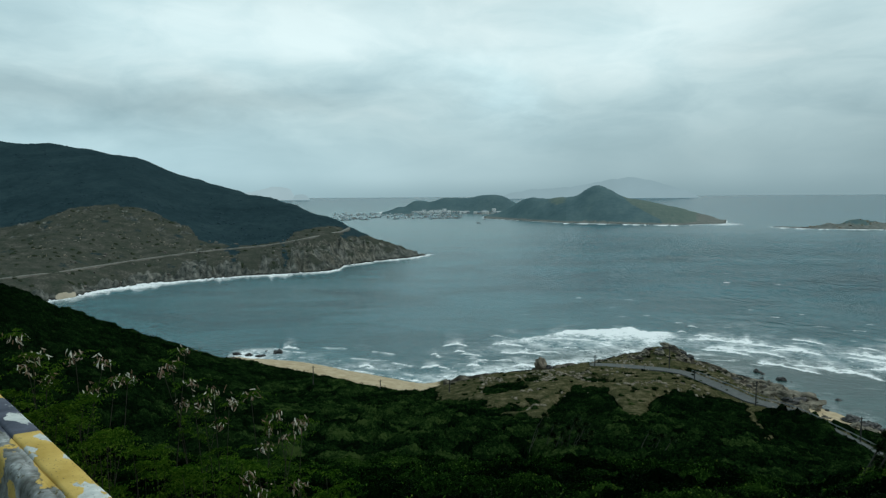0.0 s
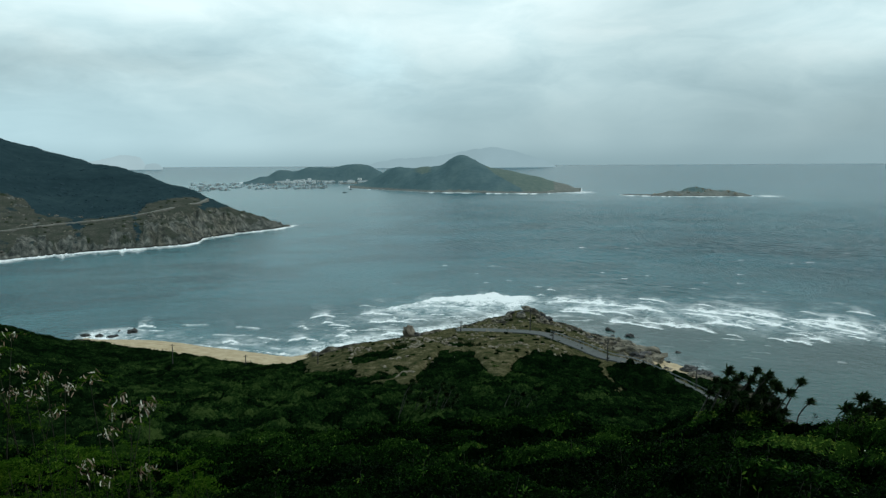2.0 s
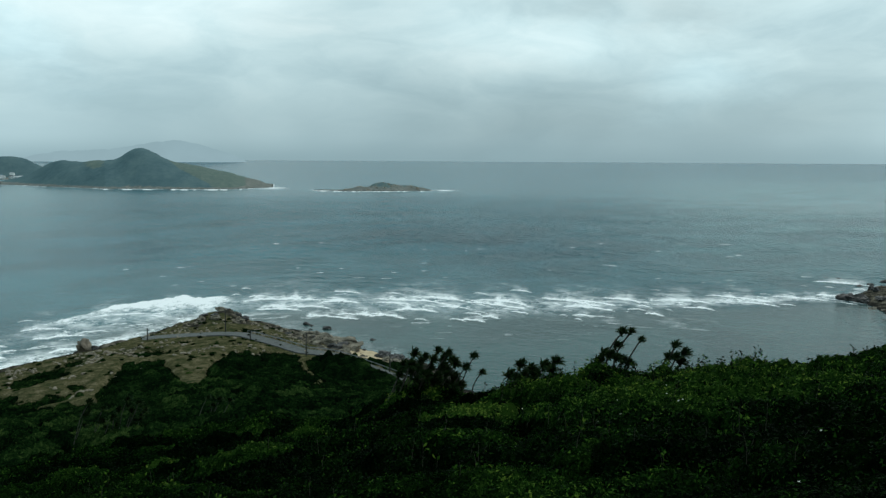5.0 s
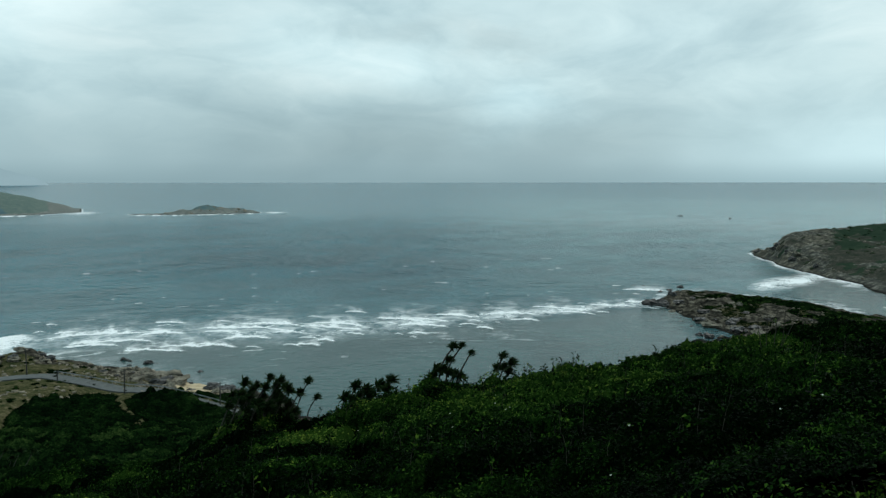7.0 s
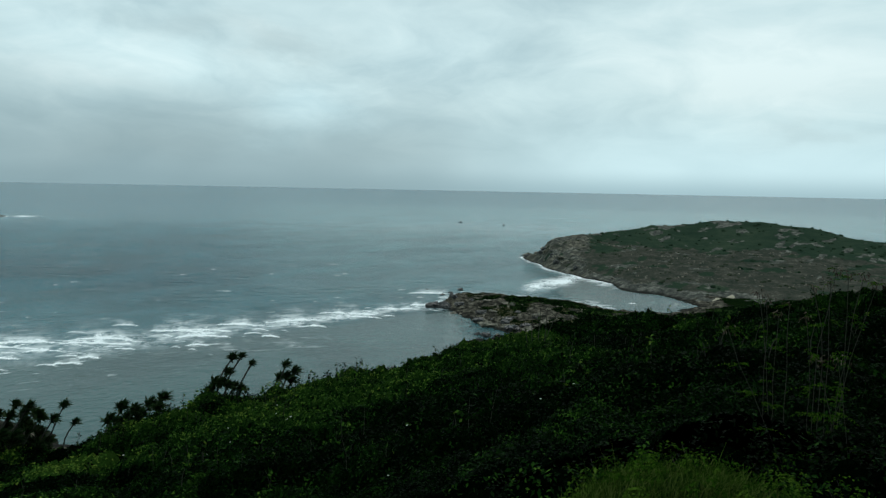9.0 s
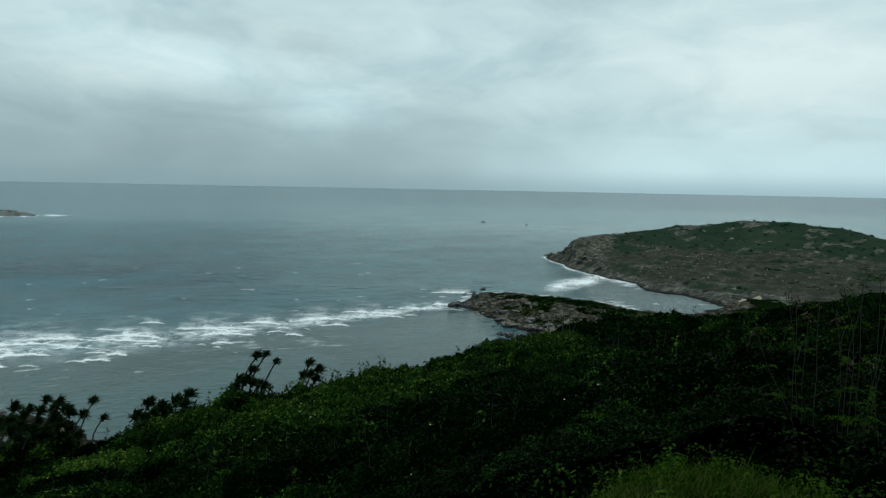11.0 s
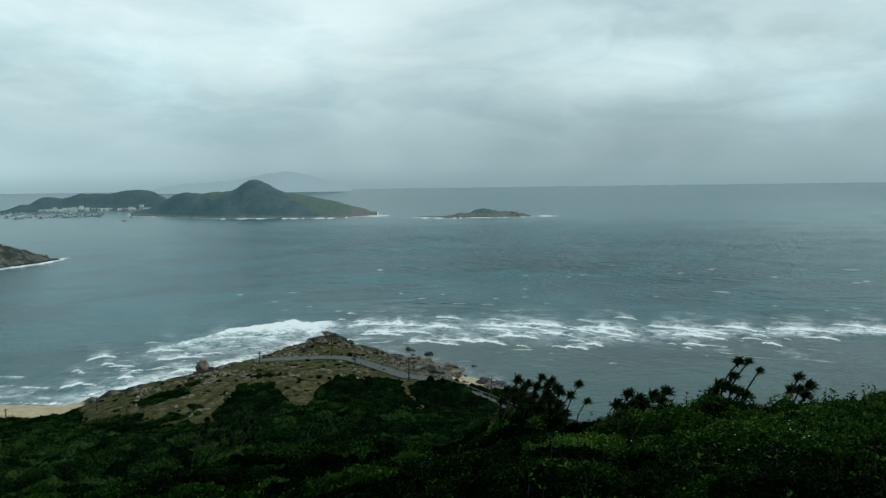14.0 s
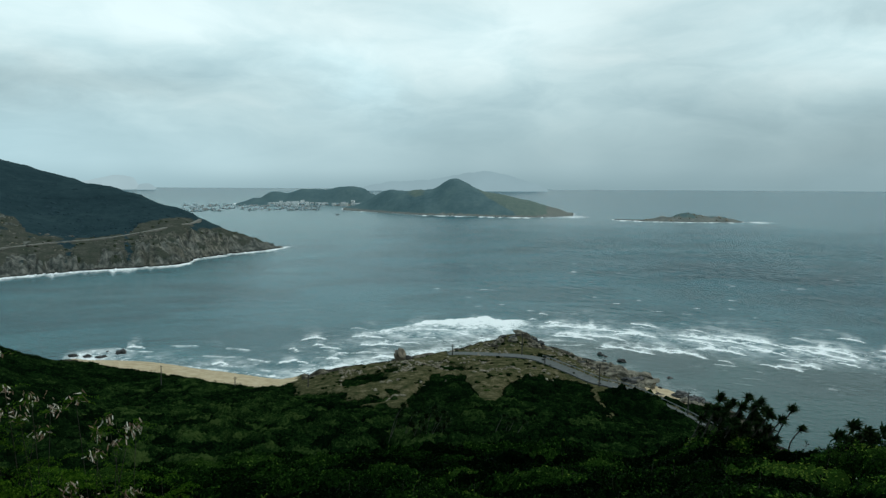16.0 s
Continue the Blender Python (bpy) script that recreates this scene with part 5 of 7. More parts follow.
    q = west_shore - R
    edge_foam = sstep(-14, -6, q) * np.exp(-(np.maximum(q, 0) / swash) ** 2) * (0.85 + 0.5 * streak) * sstep(0.6, 1.3, A) * sstep(29.5, 28.5, A)
    foam = np.maximum(foam, edge_foam)
    isle_shore = np.interp(-A, [8.1, 10, 11.9, 14.3, 16.7, 19.1, 20.9], [2050, 1950, 1930, 1895, 1864, 1860, 1930])
    surf = np.exp(-((R - isle_shore + 45) / 34) ** 2) * sstep(8.5, 10, -A) * sstep(20.6, 19.6, -A) * sstep(-0.1, 0.2, fbm(A * 2.6, 0 * A, 3, 366))
    islet_shore = np.interp(-A, [25.4, 28, 31, 34.8], [1752, 1712, 1718, 1752])
    surf = np.maximum(surf, np.exp(-((R - islet_shore + 22) / 20) ** 2) * sstep(25.0, 25.6, -A) * sstep(35.0, 34.5, -A) * sstep(-0.05, 0.25, fbm(A * 3.3, 0 * A, 3, 368)))
    foam = np.maximum(foam, 0.95 * surf)
    shoal_and_sheen = sstep(-5.6, -1.5, land + 0.5 * fbm(x / 40, y / 40, 3, 250)) * 0.6
    flat = 0.85 * sstep(belt_r - 4, belt_r - 36, R) * sstep(-74, -66, A) * sstep(4, -10, A)
    flat = np.maximum(flat, 0.7 * sstep(-75, -78, A) * (R < 640))
    shoal_and_sheen = np.maximum(shoal_and_sheen, 0.6 * sstep(0.3, 1.0, 1 - np.hypot(x + 140, (y - 520) * 0.8) / 260))
    # the bay pales with distance: haze put into the water colour
    shoal_and_sheen = np.maximum(shoal_and_sheen, (0.36 + 0.5 * sstep(700, 1800, R)) * sstep(-14, 2, A) * sstep(4800, 2400, R))
    # right-hand sea is paled: the brighter sky's reflection, painted in
    shoal_and_sheen = np.maximum(shoal_and_sheen, sstep(-46, -62, A) * sstep(4600, 1800, R) * sstep(380, 520, R))
    # swell, steeper where it breaks
    steep = np.clip(np.exp(-off ** 2) * amount, 0, 1)
    z = z + fbm(u / 60, v / 11 + u / 300, 3, 260) * (0.35 + 0.7 * steep) * sstep(900, 500, R) * (1 - rim) * (1 - 0.85 * flat)
    z = z + np.clip(foam, 0, 1) * 0.35 * (R < 700)
    c = np.stack([np.clip(foam, 0, 1), np.clip(shoal_and_sheen, 0, 1), np.clip(flat, 0, 1), 1 + 0 * foam], -1).reshape(-1, 4)
    na, nr = x.shape
    vts = np.stack([x, y, z], -1).reshape(-1, 3)
    idx = np.arange(na * nr).reshape(na, nr)
    f = np.stack([idx[:-1, :-1], idx[:-1, 1:], idx[1:, 1:], idx[1:, :-1]], -1).reshape(-1, 4)[:, ::-1]
    deep = (land.reshape(-1)[f] > 1.5).all(1)
    return new("water", mesh_of("water", vts, f[~deep], M_SEA, True, ("foam", c)))


tagged(sea_sheet(), "grey-green sea with swell and white breakers over the reef", "sea", kind="structure")


# ---- scrub on the hillside ----
RNG = np.random.default_rng(7)


def unit(v):
    return v / np.maximum(np.linalg.norm(v, axis=-1, keepdims=True), 1e-9)


def dome():
    bm = bmesh.new()
    bmesh.ops.create_icosphere(bm, subdivisions=2, radius=1.0)
    bmesh.ops.delete(bm, geom=[v for v in bm.verts if v.co.z < -0.35], context="VERTS")
    v = np.array([p.co for p in bm.verts])
    bm.verts.index_update()
    f = np.array([[p.index for p in q.verts] for q in bm.faces])
    bm.free()
    return v, f


DOME_V, DOME_F = dome()


def leaf_mass(c, rad, high, lobes, tone):
    """The closed inside of bushes, under their outer leaves."""
    near = np.einsum("mk,bjk->bmj", DOME_V, lobes).max(2)
    rr = (0.50 + 0.38 * np.clip(near, 0, 1) ** 4) * np.random.default_rng(17).uniform(0.84, 1.0, near.shape)
    v = c[:, None] + DOME_V[None] * rr[..., None] * np.stack([rad, rad, high], 1)[:, None]
    f = DOME_F[None] + (np.arange(len(c)) * len(DOME_V))[:, None, None]
    t = np.repeat(tone, len(DOME_V))
    return v.reshape(-1, 3), f.reshape(-1, 3), ("tone", np.stack([t, t, t, np.ones_like(t)], 1))


def leaf_cloud(c, rad, high, n, leaf, rng, quad=True, slim=0.42, low=-0.15, mass=None, fresh=0.0):
    """Leaves on lumpy domes round the centres c; returns corners and faces."""
    c, rad, high = np.atleast_2d(c), np.atleast_1d(rad), np.atleast_1d(high)
    b = np.repeat(np.arange(len(c)), n)
    m = len(b)
    u, ph = rng.uniform(low, 1, m), rng.uniform(0, 2 * np.pi, m)
    s = np.sqrt(1 - u * u)
    d = np.stack([s * np.cos(ph), s * np.sin(ph), u], 1)
    lobes = rng.normal(size=(len(c), 7, 3))
    lobes[..., 2] = np.abs(lobes[..., 2])
    lobes = unit(lobes)
    near = np.einsum("ik,ijk->ij", d, lobes[b]).max(1)
    rr = (0.58 + 0.48 * np.clip(near, 0, 1) ** 4) * (0.98 - 0.17 * rng.uniform(0, 1, m) ** 1.6)
    p = c[b] + d * (rr[:, None] * np.stack([rad, rad, high], 1)[b])
    nrm = unit(d * 0.6 + np.array([0, 0, 0.5]) + rng.normal(size=(m, 3)) * 0.45)
    t = unit(np.cross(nrm, rng.normal(size=(m, 3))))
    q = np.cross(nrm, t)
    ln = (leaf * rng.uniform(0.65, 1.4, m))[:, None]
    w = ln * slim
    tip = p + t * ln * 0.5 - np.array([0, 0, 0.15]) * ln
    shade = np.clip(rng.beta(1.3, 2.2, len(c)) + fresh, 0, 1)
    if mass:
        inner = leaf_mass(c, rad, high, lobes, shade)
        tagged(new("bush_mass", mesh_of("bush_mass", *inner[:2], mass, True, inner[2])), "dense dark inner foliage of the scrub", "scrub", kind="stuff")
    tone = np.repeat(shade[b], 4 if quad else 3)
    tone = ("tone", np.stack([tone, tone, tone, np.ones_like(tone)], 1))
    if quad:
        v = np.stack([p - t * ln * 0.5, p + q * w * 0.5, tip, p - q * w * 0.5], 1).reshape(-1, 3)
        return v, np.arange(4 * m).reshape(-1, 4), tone
    v = np.stack([p - t * ln * 0.5, tip + q * w * 0.6, tip - q * w * 0.6], 1).reshape(-1, 3)
    return v, np.arange(3 * m).reshape(-1, 3), tone


def scatter(r0, r1, spacing, a0, a1, rng, limit=0.45):
    """Places on the scrubby part of the hillside, between two distances and two bearings."""
    area = 0.5 * radians(a1 - a0) * (r1 * r1 - r0 * r0)
    n = int(area / spacing ** 2)
    r = np.sqrt(rng.uniform(r0 * r0, r1 * r1, n))
    a = np.radians(rng.uniform(a0, a1, n))
    x, y = -np.sin(a) * r, np.cos(a) * r
    z = hill.at(x, y)
    ok = (hill_bare.at(x, y) < limit) & (z > 1.5)
    return np.stack([x, y, z], 1)[ok]


def tube(path, r0, r1, sides=6):
    """Corners and faces of a tapered stem along a path."""
    p = np.asarray(path, float)
    d = unit(np.gradient(p, axis=0))
    side = unit(np.cross(d, np.array([0.31, 0.87, 0.12])))
    up = np.cross(d, side)
    k = np.arange(sides) * 2 * np.pi / sides
    rad = np.linspace(r0, r1, len(p))[:, None, None]
    v = p[:, None] + rad * (np.cos(k)[None, :, None] * side[:, None] + np.sin(k)[None, :, None] * up[:, None])
    n = len(p)
    f = [(i * sides + j, i * sides + (j + 1) % sides, (i + 1) * sides + (j + 1) % sides, (i + 1) * sides + j) for i in range(n - 1) for j in range(sides)]
    return v.reshape(-1, 3), np.array(f)


def joined(pieces):
    v, f, k = [], [], 0
    for a, b in pieces:
        v.append(a)
        f.append(b + k)
        k += len(a)
    return np.concatenate(v), np.concatenate(f)


# single shrubs next to the lookout, from a few patterns
patterns = []
for i in range(9):
    rng = np.random.default_rng(100 + i)
    hub = np.array([[0, 0, 0.15], [0.45, 0.1, 0.05], [-0.3, 0.4, 0.0], [-0.15, -0.45, 0.05]]) + rng.normal(size=(4, 3)) * 0.08
    v, f, tone = leaf_cloud(hub, np.array([0.62, 0.45, 0.48, 0.42]), np.array([0.85, 0.55, 0.6, 0.5]) * rng.uniform(0.8, 1.2), 400, 0.055, rng, True, 0.5)
    leaves_mesh = mesh_of("shrub", v, f, M_LEAF, False, tone)
    inner = [(DOME_V * np.array([0.33, 0.33, 0.42]) + h, DOME_F) for h in hub]
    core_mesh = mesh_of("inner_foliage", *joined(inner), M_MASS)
    sprigs = []
    for k in range(7):
        a, lean = rng.uniform(0, 6.28), rng.uniform(0.15, 0.5)
        sprigs.append(tube([(0, 0, -0.5), (lean * 0.4 * math.cos(a), lean * 0.4 * math.sin(a), 0.1), (lean * math.cos(a), lean * math.sin(a), 0.5)], 0.010, 0.004, 5))
    patterns.append((leaves_mesh, mesh_of("stem", *joined(sprigs), M_STEM), core_mesh))

near_places = np.concatenate([scatter(5.0, 15, 0.85, -104, -58, RNG), scatter(5.5, 14, 1.25, 6, 42, RNG)])
near_az = np.degrees(np.arctan2(-near_places[:, 0], near_places[:, 1]))
near_r = np.hypot(near_places[:, 0], near_places[:, 1])
keep = ~((near_az < -58) & (near_r < np.interp(near_az, [-104, -94, -90, -66, -58], [6.2, 6.4, 8.0, 7.2, 9.0])))
near_places = near_places[keep][:290]
for k, (x, y, z) in enumerate(near_places):
    leaves_mesh, stem_mesh, core_mesh = patterns[k % len(patterns)]
    ob = new("shrub", leaves_mesh)
    s = RNG.uniform(0.75, 1.25)
    ob.matrix_world = Matrix.Translation((x, y, z + 0.1)) @ Euler((0, 0, RNG.uniform(0, 6.28))).to_matrix().to_4x4() @ Matrix.Diagonal((s, s, s * RNG.uniform(0.85, 1.15), 1))
    tagged(ob, "dense dark green leafy shrub on the steep slope", "shrub", "shrubs below the lookout")
    for piece, me in (("stem", stem_mesh), ("inner_foliage", core_mesh)):
        st = new(piece, me)
        st.parent = ob


def domes(x, y, size, seed):
    """Rounded crowns side by side: how high the ground cover stands (0 to 1), and a number of its own for each crown."""
    gx, gy = x / size, y / size
    ix, iy = np.floor(gx), np.floor(gy)
    best, own = np.zeros(x.shape), np.zeros(x.shape)
    for dx in (-1, 0, 1):
        for dy in (-1, 0, 1):
            cx, cy = ix + dx, iy + dy
            wide = 0.62 + 0.38 * hash01(cx, cy, seed + 2)
            d2 = ((gx - cx - 0.12 - 0.76 * hash01(cx, cy, seed)) ** 2 + (gy - cy - 0.12 - 0.76 * hash01(cx, cy, seed + 1)) ** 2) / wide ** 2
            h = np.sqrt(np.clip(1 - d2, 0, 1)) * (0.55 + 0.45 * hash01(cx, cy, seed + 4))
            own = np.where(h > best, hash01(cx, cy, seed + 3), own)
            best = np.maximum(best, h)
    return best, own


canopy = Land(np.geomspace(8.6, 352, 470), np.arange(-108, 43, 0.2))
CA, CR = np.broadcast_to(canopy.az[:, None], (len(canopy.az), len(canopy.r))), np.broadcast_to(canopy.r[None], (len(canopy.az), len(canopy.r)))
canopy.x, canopy.y = -np.sin(np.radians(CA)) * CR, np.cos(np.radians(CA)) * CR
bend_x, bend_y = canopy.x + 1.2 * fbm(canopy.x / 3, canopy.y / 3, 3, 500), canopy.y + 1.2 * fbm(canopy.x / 3, canopy.y / 3, 3, 510)
d_big, own_big = domes(bend_x, bend_y, 8.5, 520)
d_mid, own_mid = domes(bend_x, bend_y, 3.4, 530)
d_low, own_low = domes(bend_x, bend_y, 1.3, 540)
d_tuft = domes(bend_x, bend_y, 0.55, 550)[0]


def over(*heights):
    return np.interp(CR, [8, 15, 30, 60, 120, 300], heights)


rise_up = over(0.3, 0.7, 1.2, 1.9, 3.0, 3.4) * d_big + over(0.7, 1.1, 1.5, 1.9, 2.3, 2.2) * d_mid + over(0.4, 0.6, 0.75, 0.9, 0.9, 0.7) * d_low + over(0.2, 0.26, 0.30, 0.24, 0.0, 0.0) * d_tuft
# hollows between the crowns
rise_up = rise_up - over(0.3, 0.6, 0.9, 1.2, 1.6, 1.6) * sstep(0.42, 0.10, d_mid) - over(0.15, 0.35, 0.5, 0.5, 0.4, 0.3) * sstep(0.35, 0.05, d_low)
rise_up = rise_up + np.interp(CR, [8, 15, 28, 36, 60, 120, 220, 300, 340], [0.0, -0.2, -1.2, -1.6, -1.7, -1.3, -1.3, -1.7, -2.2])
low_part = np.maximum(sstep(np.interp(CA, [-13, -10.5, -3, -1], [226, 186, 180, 205]), np.interp(CA, [-13, -10.5, -3, -1], [246, 210, 204, 232]), CR) * sstep(3, 0, CA) * sstep(-26.5, -25, CA), sstep(225, 260, CR) * sstep(-1, 2, CA) * sstep(24, 18, CA))
rise_up = rise_up * (1 - 0.58 * low_part)
knoll_part = sstep(176, 196, CR) * sstep(-7, -9, CA) * sstep(-32, -30, CA)
rise_up = np.where(knoll_part > 0, rise_up * (1 - 0.12 * knoll_part) - 0.2 * knoll_part + 1.9 * sstep(-25.8, -26.4, CA) * sstep(-32, -30.5, CA) * sstep(205, 222, CR), rise_up)
lie = hill.at(canopy.x, canopy.y)
open_ground = hill_bare.at(canopy.x, canopy.y)
# single crowns make up the ragged edge of the cover
rim_of = open_ground + sstep(0.04, 0.3, open_ground) * (0.75 * (0.55 - d_mid) + 0.45 * fbm(canopy.x / 5, canopy.y / 5, 3, 570))
rise_up = rise_up + np.random.default_rng(44).normal(size=CR.shape) * over(0.02, 0.04, 0.08, 0.13, 0.22, 0.26) * (1 - 0.4 * low_part)
rise_up = rise_up - 0.5 * sstep(0.0, 0.3, open_ground) * np.maximum(rise_up, 0) * (CR > 120)
canopy.z = lie + rise_up - 3.2 * sstep(0.30, 0.72, rim_of) - 3.0 * (lie < 1.2)
# tone rises with crown height: the lit tops are put into the colour
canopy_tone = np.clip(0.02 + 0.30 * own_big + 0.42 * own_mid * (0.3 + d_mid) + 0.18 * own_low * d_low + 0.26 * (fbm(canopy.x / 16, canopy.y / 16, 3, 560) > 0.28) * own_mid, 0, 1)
# gloom of the nearest slope and the left flank is put into the tone
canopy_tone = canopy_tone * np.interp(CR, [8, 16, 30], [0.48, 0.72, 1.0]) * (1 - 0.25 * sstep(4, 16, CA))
# the knoll's thickets are darker too, and tone is scaled by bearing
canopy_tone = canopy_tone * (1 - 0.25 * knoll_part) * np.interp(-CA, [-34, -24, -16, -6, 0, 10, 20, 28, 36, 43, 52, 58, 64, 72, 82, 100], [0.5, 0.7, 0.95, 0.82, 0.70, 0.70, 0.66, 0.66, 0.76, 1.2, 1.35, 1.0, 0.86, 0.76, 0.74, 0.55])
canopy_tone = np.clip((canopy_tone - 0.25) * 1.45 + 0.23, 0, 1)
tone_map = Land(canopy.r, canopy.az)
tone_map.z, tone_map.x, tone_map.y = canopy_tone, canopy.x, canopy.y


def canopy_part(r0, r1, mat, label):
    """One ring of the closed leafy cover."""
    js = np.nonzero((canopy.r >= r0 / 1.009) & (canopy.r <= r1))[0]
    v = np.stack([canopy.x[:, js], canopy.y[:, js], canopy.z[:, js]], -1)
    na, nr = v.shape[:2]
    idx = np.arange(na * nr).reshape(na, nr)
    f = np.stack([idx[:-1, :-1], idx[:-1, 1:], idx[1:, 1:], idx[1:, :-1]], -1).reshape(-1, 4)[:, ::-1]
    covered = rim_of[:, js].reshape(-1)[f].min(1) < 0.78
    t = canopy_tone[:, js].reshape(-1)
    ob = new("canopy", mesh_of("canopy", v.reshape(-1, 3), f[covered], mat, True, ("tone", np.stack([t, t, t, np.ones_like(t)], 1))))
    return tagged(ob, label, "scrub", kind="stuff")


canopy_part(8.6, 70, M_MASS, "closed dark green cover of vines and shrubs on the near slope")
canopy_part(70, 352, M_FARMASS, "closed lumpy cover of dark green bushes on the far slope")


def on_canopy(n, r0, r1, a0, a1, rng):
    """Random places on the leafy cover with the way it faces and its tone."""
    r = np.exp(rng.uniform(np.log(r0), np.log(r1), n))
    a = np.radians(rng.uniform(a0, a1, n))
    x, y = -np.sin(a) * r, np.cos(a) * r
    ok = (canopy.at(x, y) > hill.at(x, y) - 0.2) & (hill.at(x, y) > 1.5)
    x, y, r = x[ok], y[ok], r[ok]
    z = canopy.at(x, y)
    e = 0.004 * r + 0.05
    nrm = unit(np.stack([(canopy.at(x - e, y) - canopy.at(x + e, y)) / (2 * e), (canopy.at(x, y - e) - canopy.at(x, y + e)) / (2 * e), np.ones_like(z)], 1))
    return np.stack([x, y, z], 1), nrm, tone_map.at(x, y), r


def leaves_on_canopy(label, n, r0, r1, leaf, mat, seed, lift=0.6, slim=0.55, a0=-106, a1=42):
    rng = np.random.default_rng(seed)
    p, nrm, tone, r = on_canopy(n, r0, r1, a0, a1, rng)
    m = len(p)
    size = leaf * r / math.sqrt(r0 * r1) * rng.uniform(0.6, 1.35, m)
    p = p + nrm * (size * rng.uniform(-0.2, lift, m))[:, None]
    face = unit(nrm + rng.normal(size=(m, 3)) * 0.55)
    t = unit(np.cross(face, rng.normal(size=(m, 3))))
    q = np.cross(face, t)
    ln = size[:, None]
    tip = p + t * ln * 0.5 - np.array([0, 0, 0.12]) * ln
    v = np.stack([p - t * ln * 0.5, tip + q * ln * slim * 0.5, tip - q * ln * slim * 0.5], 1).reshape(-1, 3)
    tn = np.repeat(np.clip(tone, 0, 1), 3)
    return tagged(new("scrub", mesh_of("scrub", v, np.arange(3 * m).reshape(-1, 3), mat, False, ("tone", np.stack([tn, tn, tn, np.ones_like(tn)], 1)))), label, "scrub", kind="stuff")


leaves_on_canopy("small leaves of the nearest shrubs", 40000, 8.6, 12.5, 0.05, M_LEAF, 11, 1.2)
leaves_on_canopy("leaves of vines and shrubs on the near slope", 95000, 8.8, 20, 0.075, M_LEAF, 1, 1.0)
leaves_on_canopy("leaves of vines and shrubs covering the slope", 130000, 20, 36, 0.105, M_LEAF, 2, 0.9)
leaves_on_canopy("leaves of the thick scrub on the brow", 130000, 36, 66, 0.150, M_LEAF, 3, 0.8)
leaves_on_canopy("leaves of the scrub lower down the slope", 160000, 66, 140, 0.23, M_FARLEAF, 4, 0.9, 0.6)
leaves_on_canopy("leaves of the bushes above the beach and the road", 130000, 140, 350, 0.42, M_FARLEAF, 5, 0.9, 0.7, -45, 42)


def scrub(label, places, rad, flat, n, leaf, mat, slim, seed, fresh=0.0):
    """Loose bushes that stand by themselves."""
    rng = np.random.default_rng(seed)
    r = rng.uniform(rad[0], rad[1], len(places))
    c = places.copy()
    v, f, tone = leaf_cloud(c, r, r * flat * rng.uniform(0.8, 1.15, len(places)), n, leaf, rng, False, slim, -0.1, M_FARMASS if mat is M_FARLEAF else M_MASS, fresh)
    return tagged(new("scrub", mesh_of("scrub", v, f, mat, False, tone)), label, "scrub", kind="stuff")


tuft_places = np.concatenate([scatter(40.5, 42.5, 2.2, -38.6, -31.5, RNG), scatter(43, 45, 1.8, -37.6, -32.0, RNG)])
scrub("tangled bushes at the feet of the screw pines", tuft_places, (0.9, 1.6), 0.95, 360, 0.13, M_LEAF, 0.7, 9)
foot_places = np.array([(*polar(a, r), EYE + r * math.tan(radians(e)) - 0.84) for a, e, r in (
    (-48.6, -16.3, 32.0), (-49.3, -15.9, 32.1), (-50.0, -15.7, 32.2), (-50.7, -15.8, 32.0), (-51.4, -16.0, 32.1), (-52.0, -16.1, 31.9), (-54.6, -15.7, 33.0), (-55.4, -15.6, 33.1), (-56.1, -15.9, 33.0), (-49.6, -16.4, 31.4), (-50.9, -16.4, 31.3), (-52.9, -16.2, 32.0),
    (-41.8, -17.9, 35.4), (-42.7, -17.5, 35.5), (-43.6, -17.4, 35.5), (-44.5, -17.2, 35.5), (-45.4, -17.0, 35.4), (-46.3, -16.9, 35.2), (-47.2, -17.0, 34.6), (-43.2, -18.1, 34.9), (-44.9, -17.8, 34.8),
    (-32.6, -18.7, 42.6), (-33.4, -18.4, 42.8), (-34.2, -18.2, 42.9), (-35.0, -18.1, 43.0), (-35.8, -18.1, 43.0), (-36.6, -18.2, 42.9), (-37.2, -18.5, 42.8), (-34.6, -17.8, 43.9), (-35.5, -17.7, 44.0), (-36.3, -17.7, 43.9))])
scrub("rounded bushes round the screw pines on the brow", foot_places, (0.75, 1.0), 1.0, 420, 0.11, M_LEAF, 0.7, 12, 0.22)
spit_places = scatter(330, 490, 4.0, -92, -69, RNG)
scrub("low bushes on the rocky spit", spit_places, (1.4, 2.8), 0.55, 46, 0.5, M_FARLEAF, 0.85, 5)
loose = scatter(205, 300, 5.4, -30, 2, RNG, 1.2)
loose = loose[(hill_bare.at(loose[:, 0], loose[:, 1]) > 0.4) & (loose[:, 2] > 4)][:170]
scrub("scattered small bushes on the dry knoll", loose, (0.4, 1.3), 0.6, 60, 0.30, M_FARLEAF, 0.85, 6)


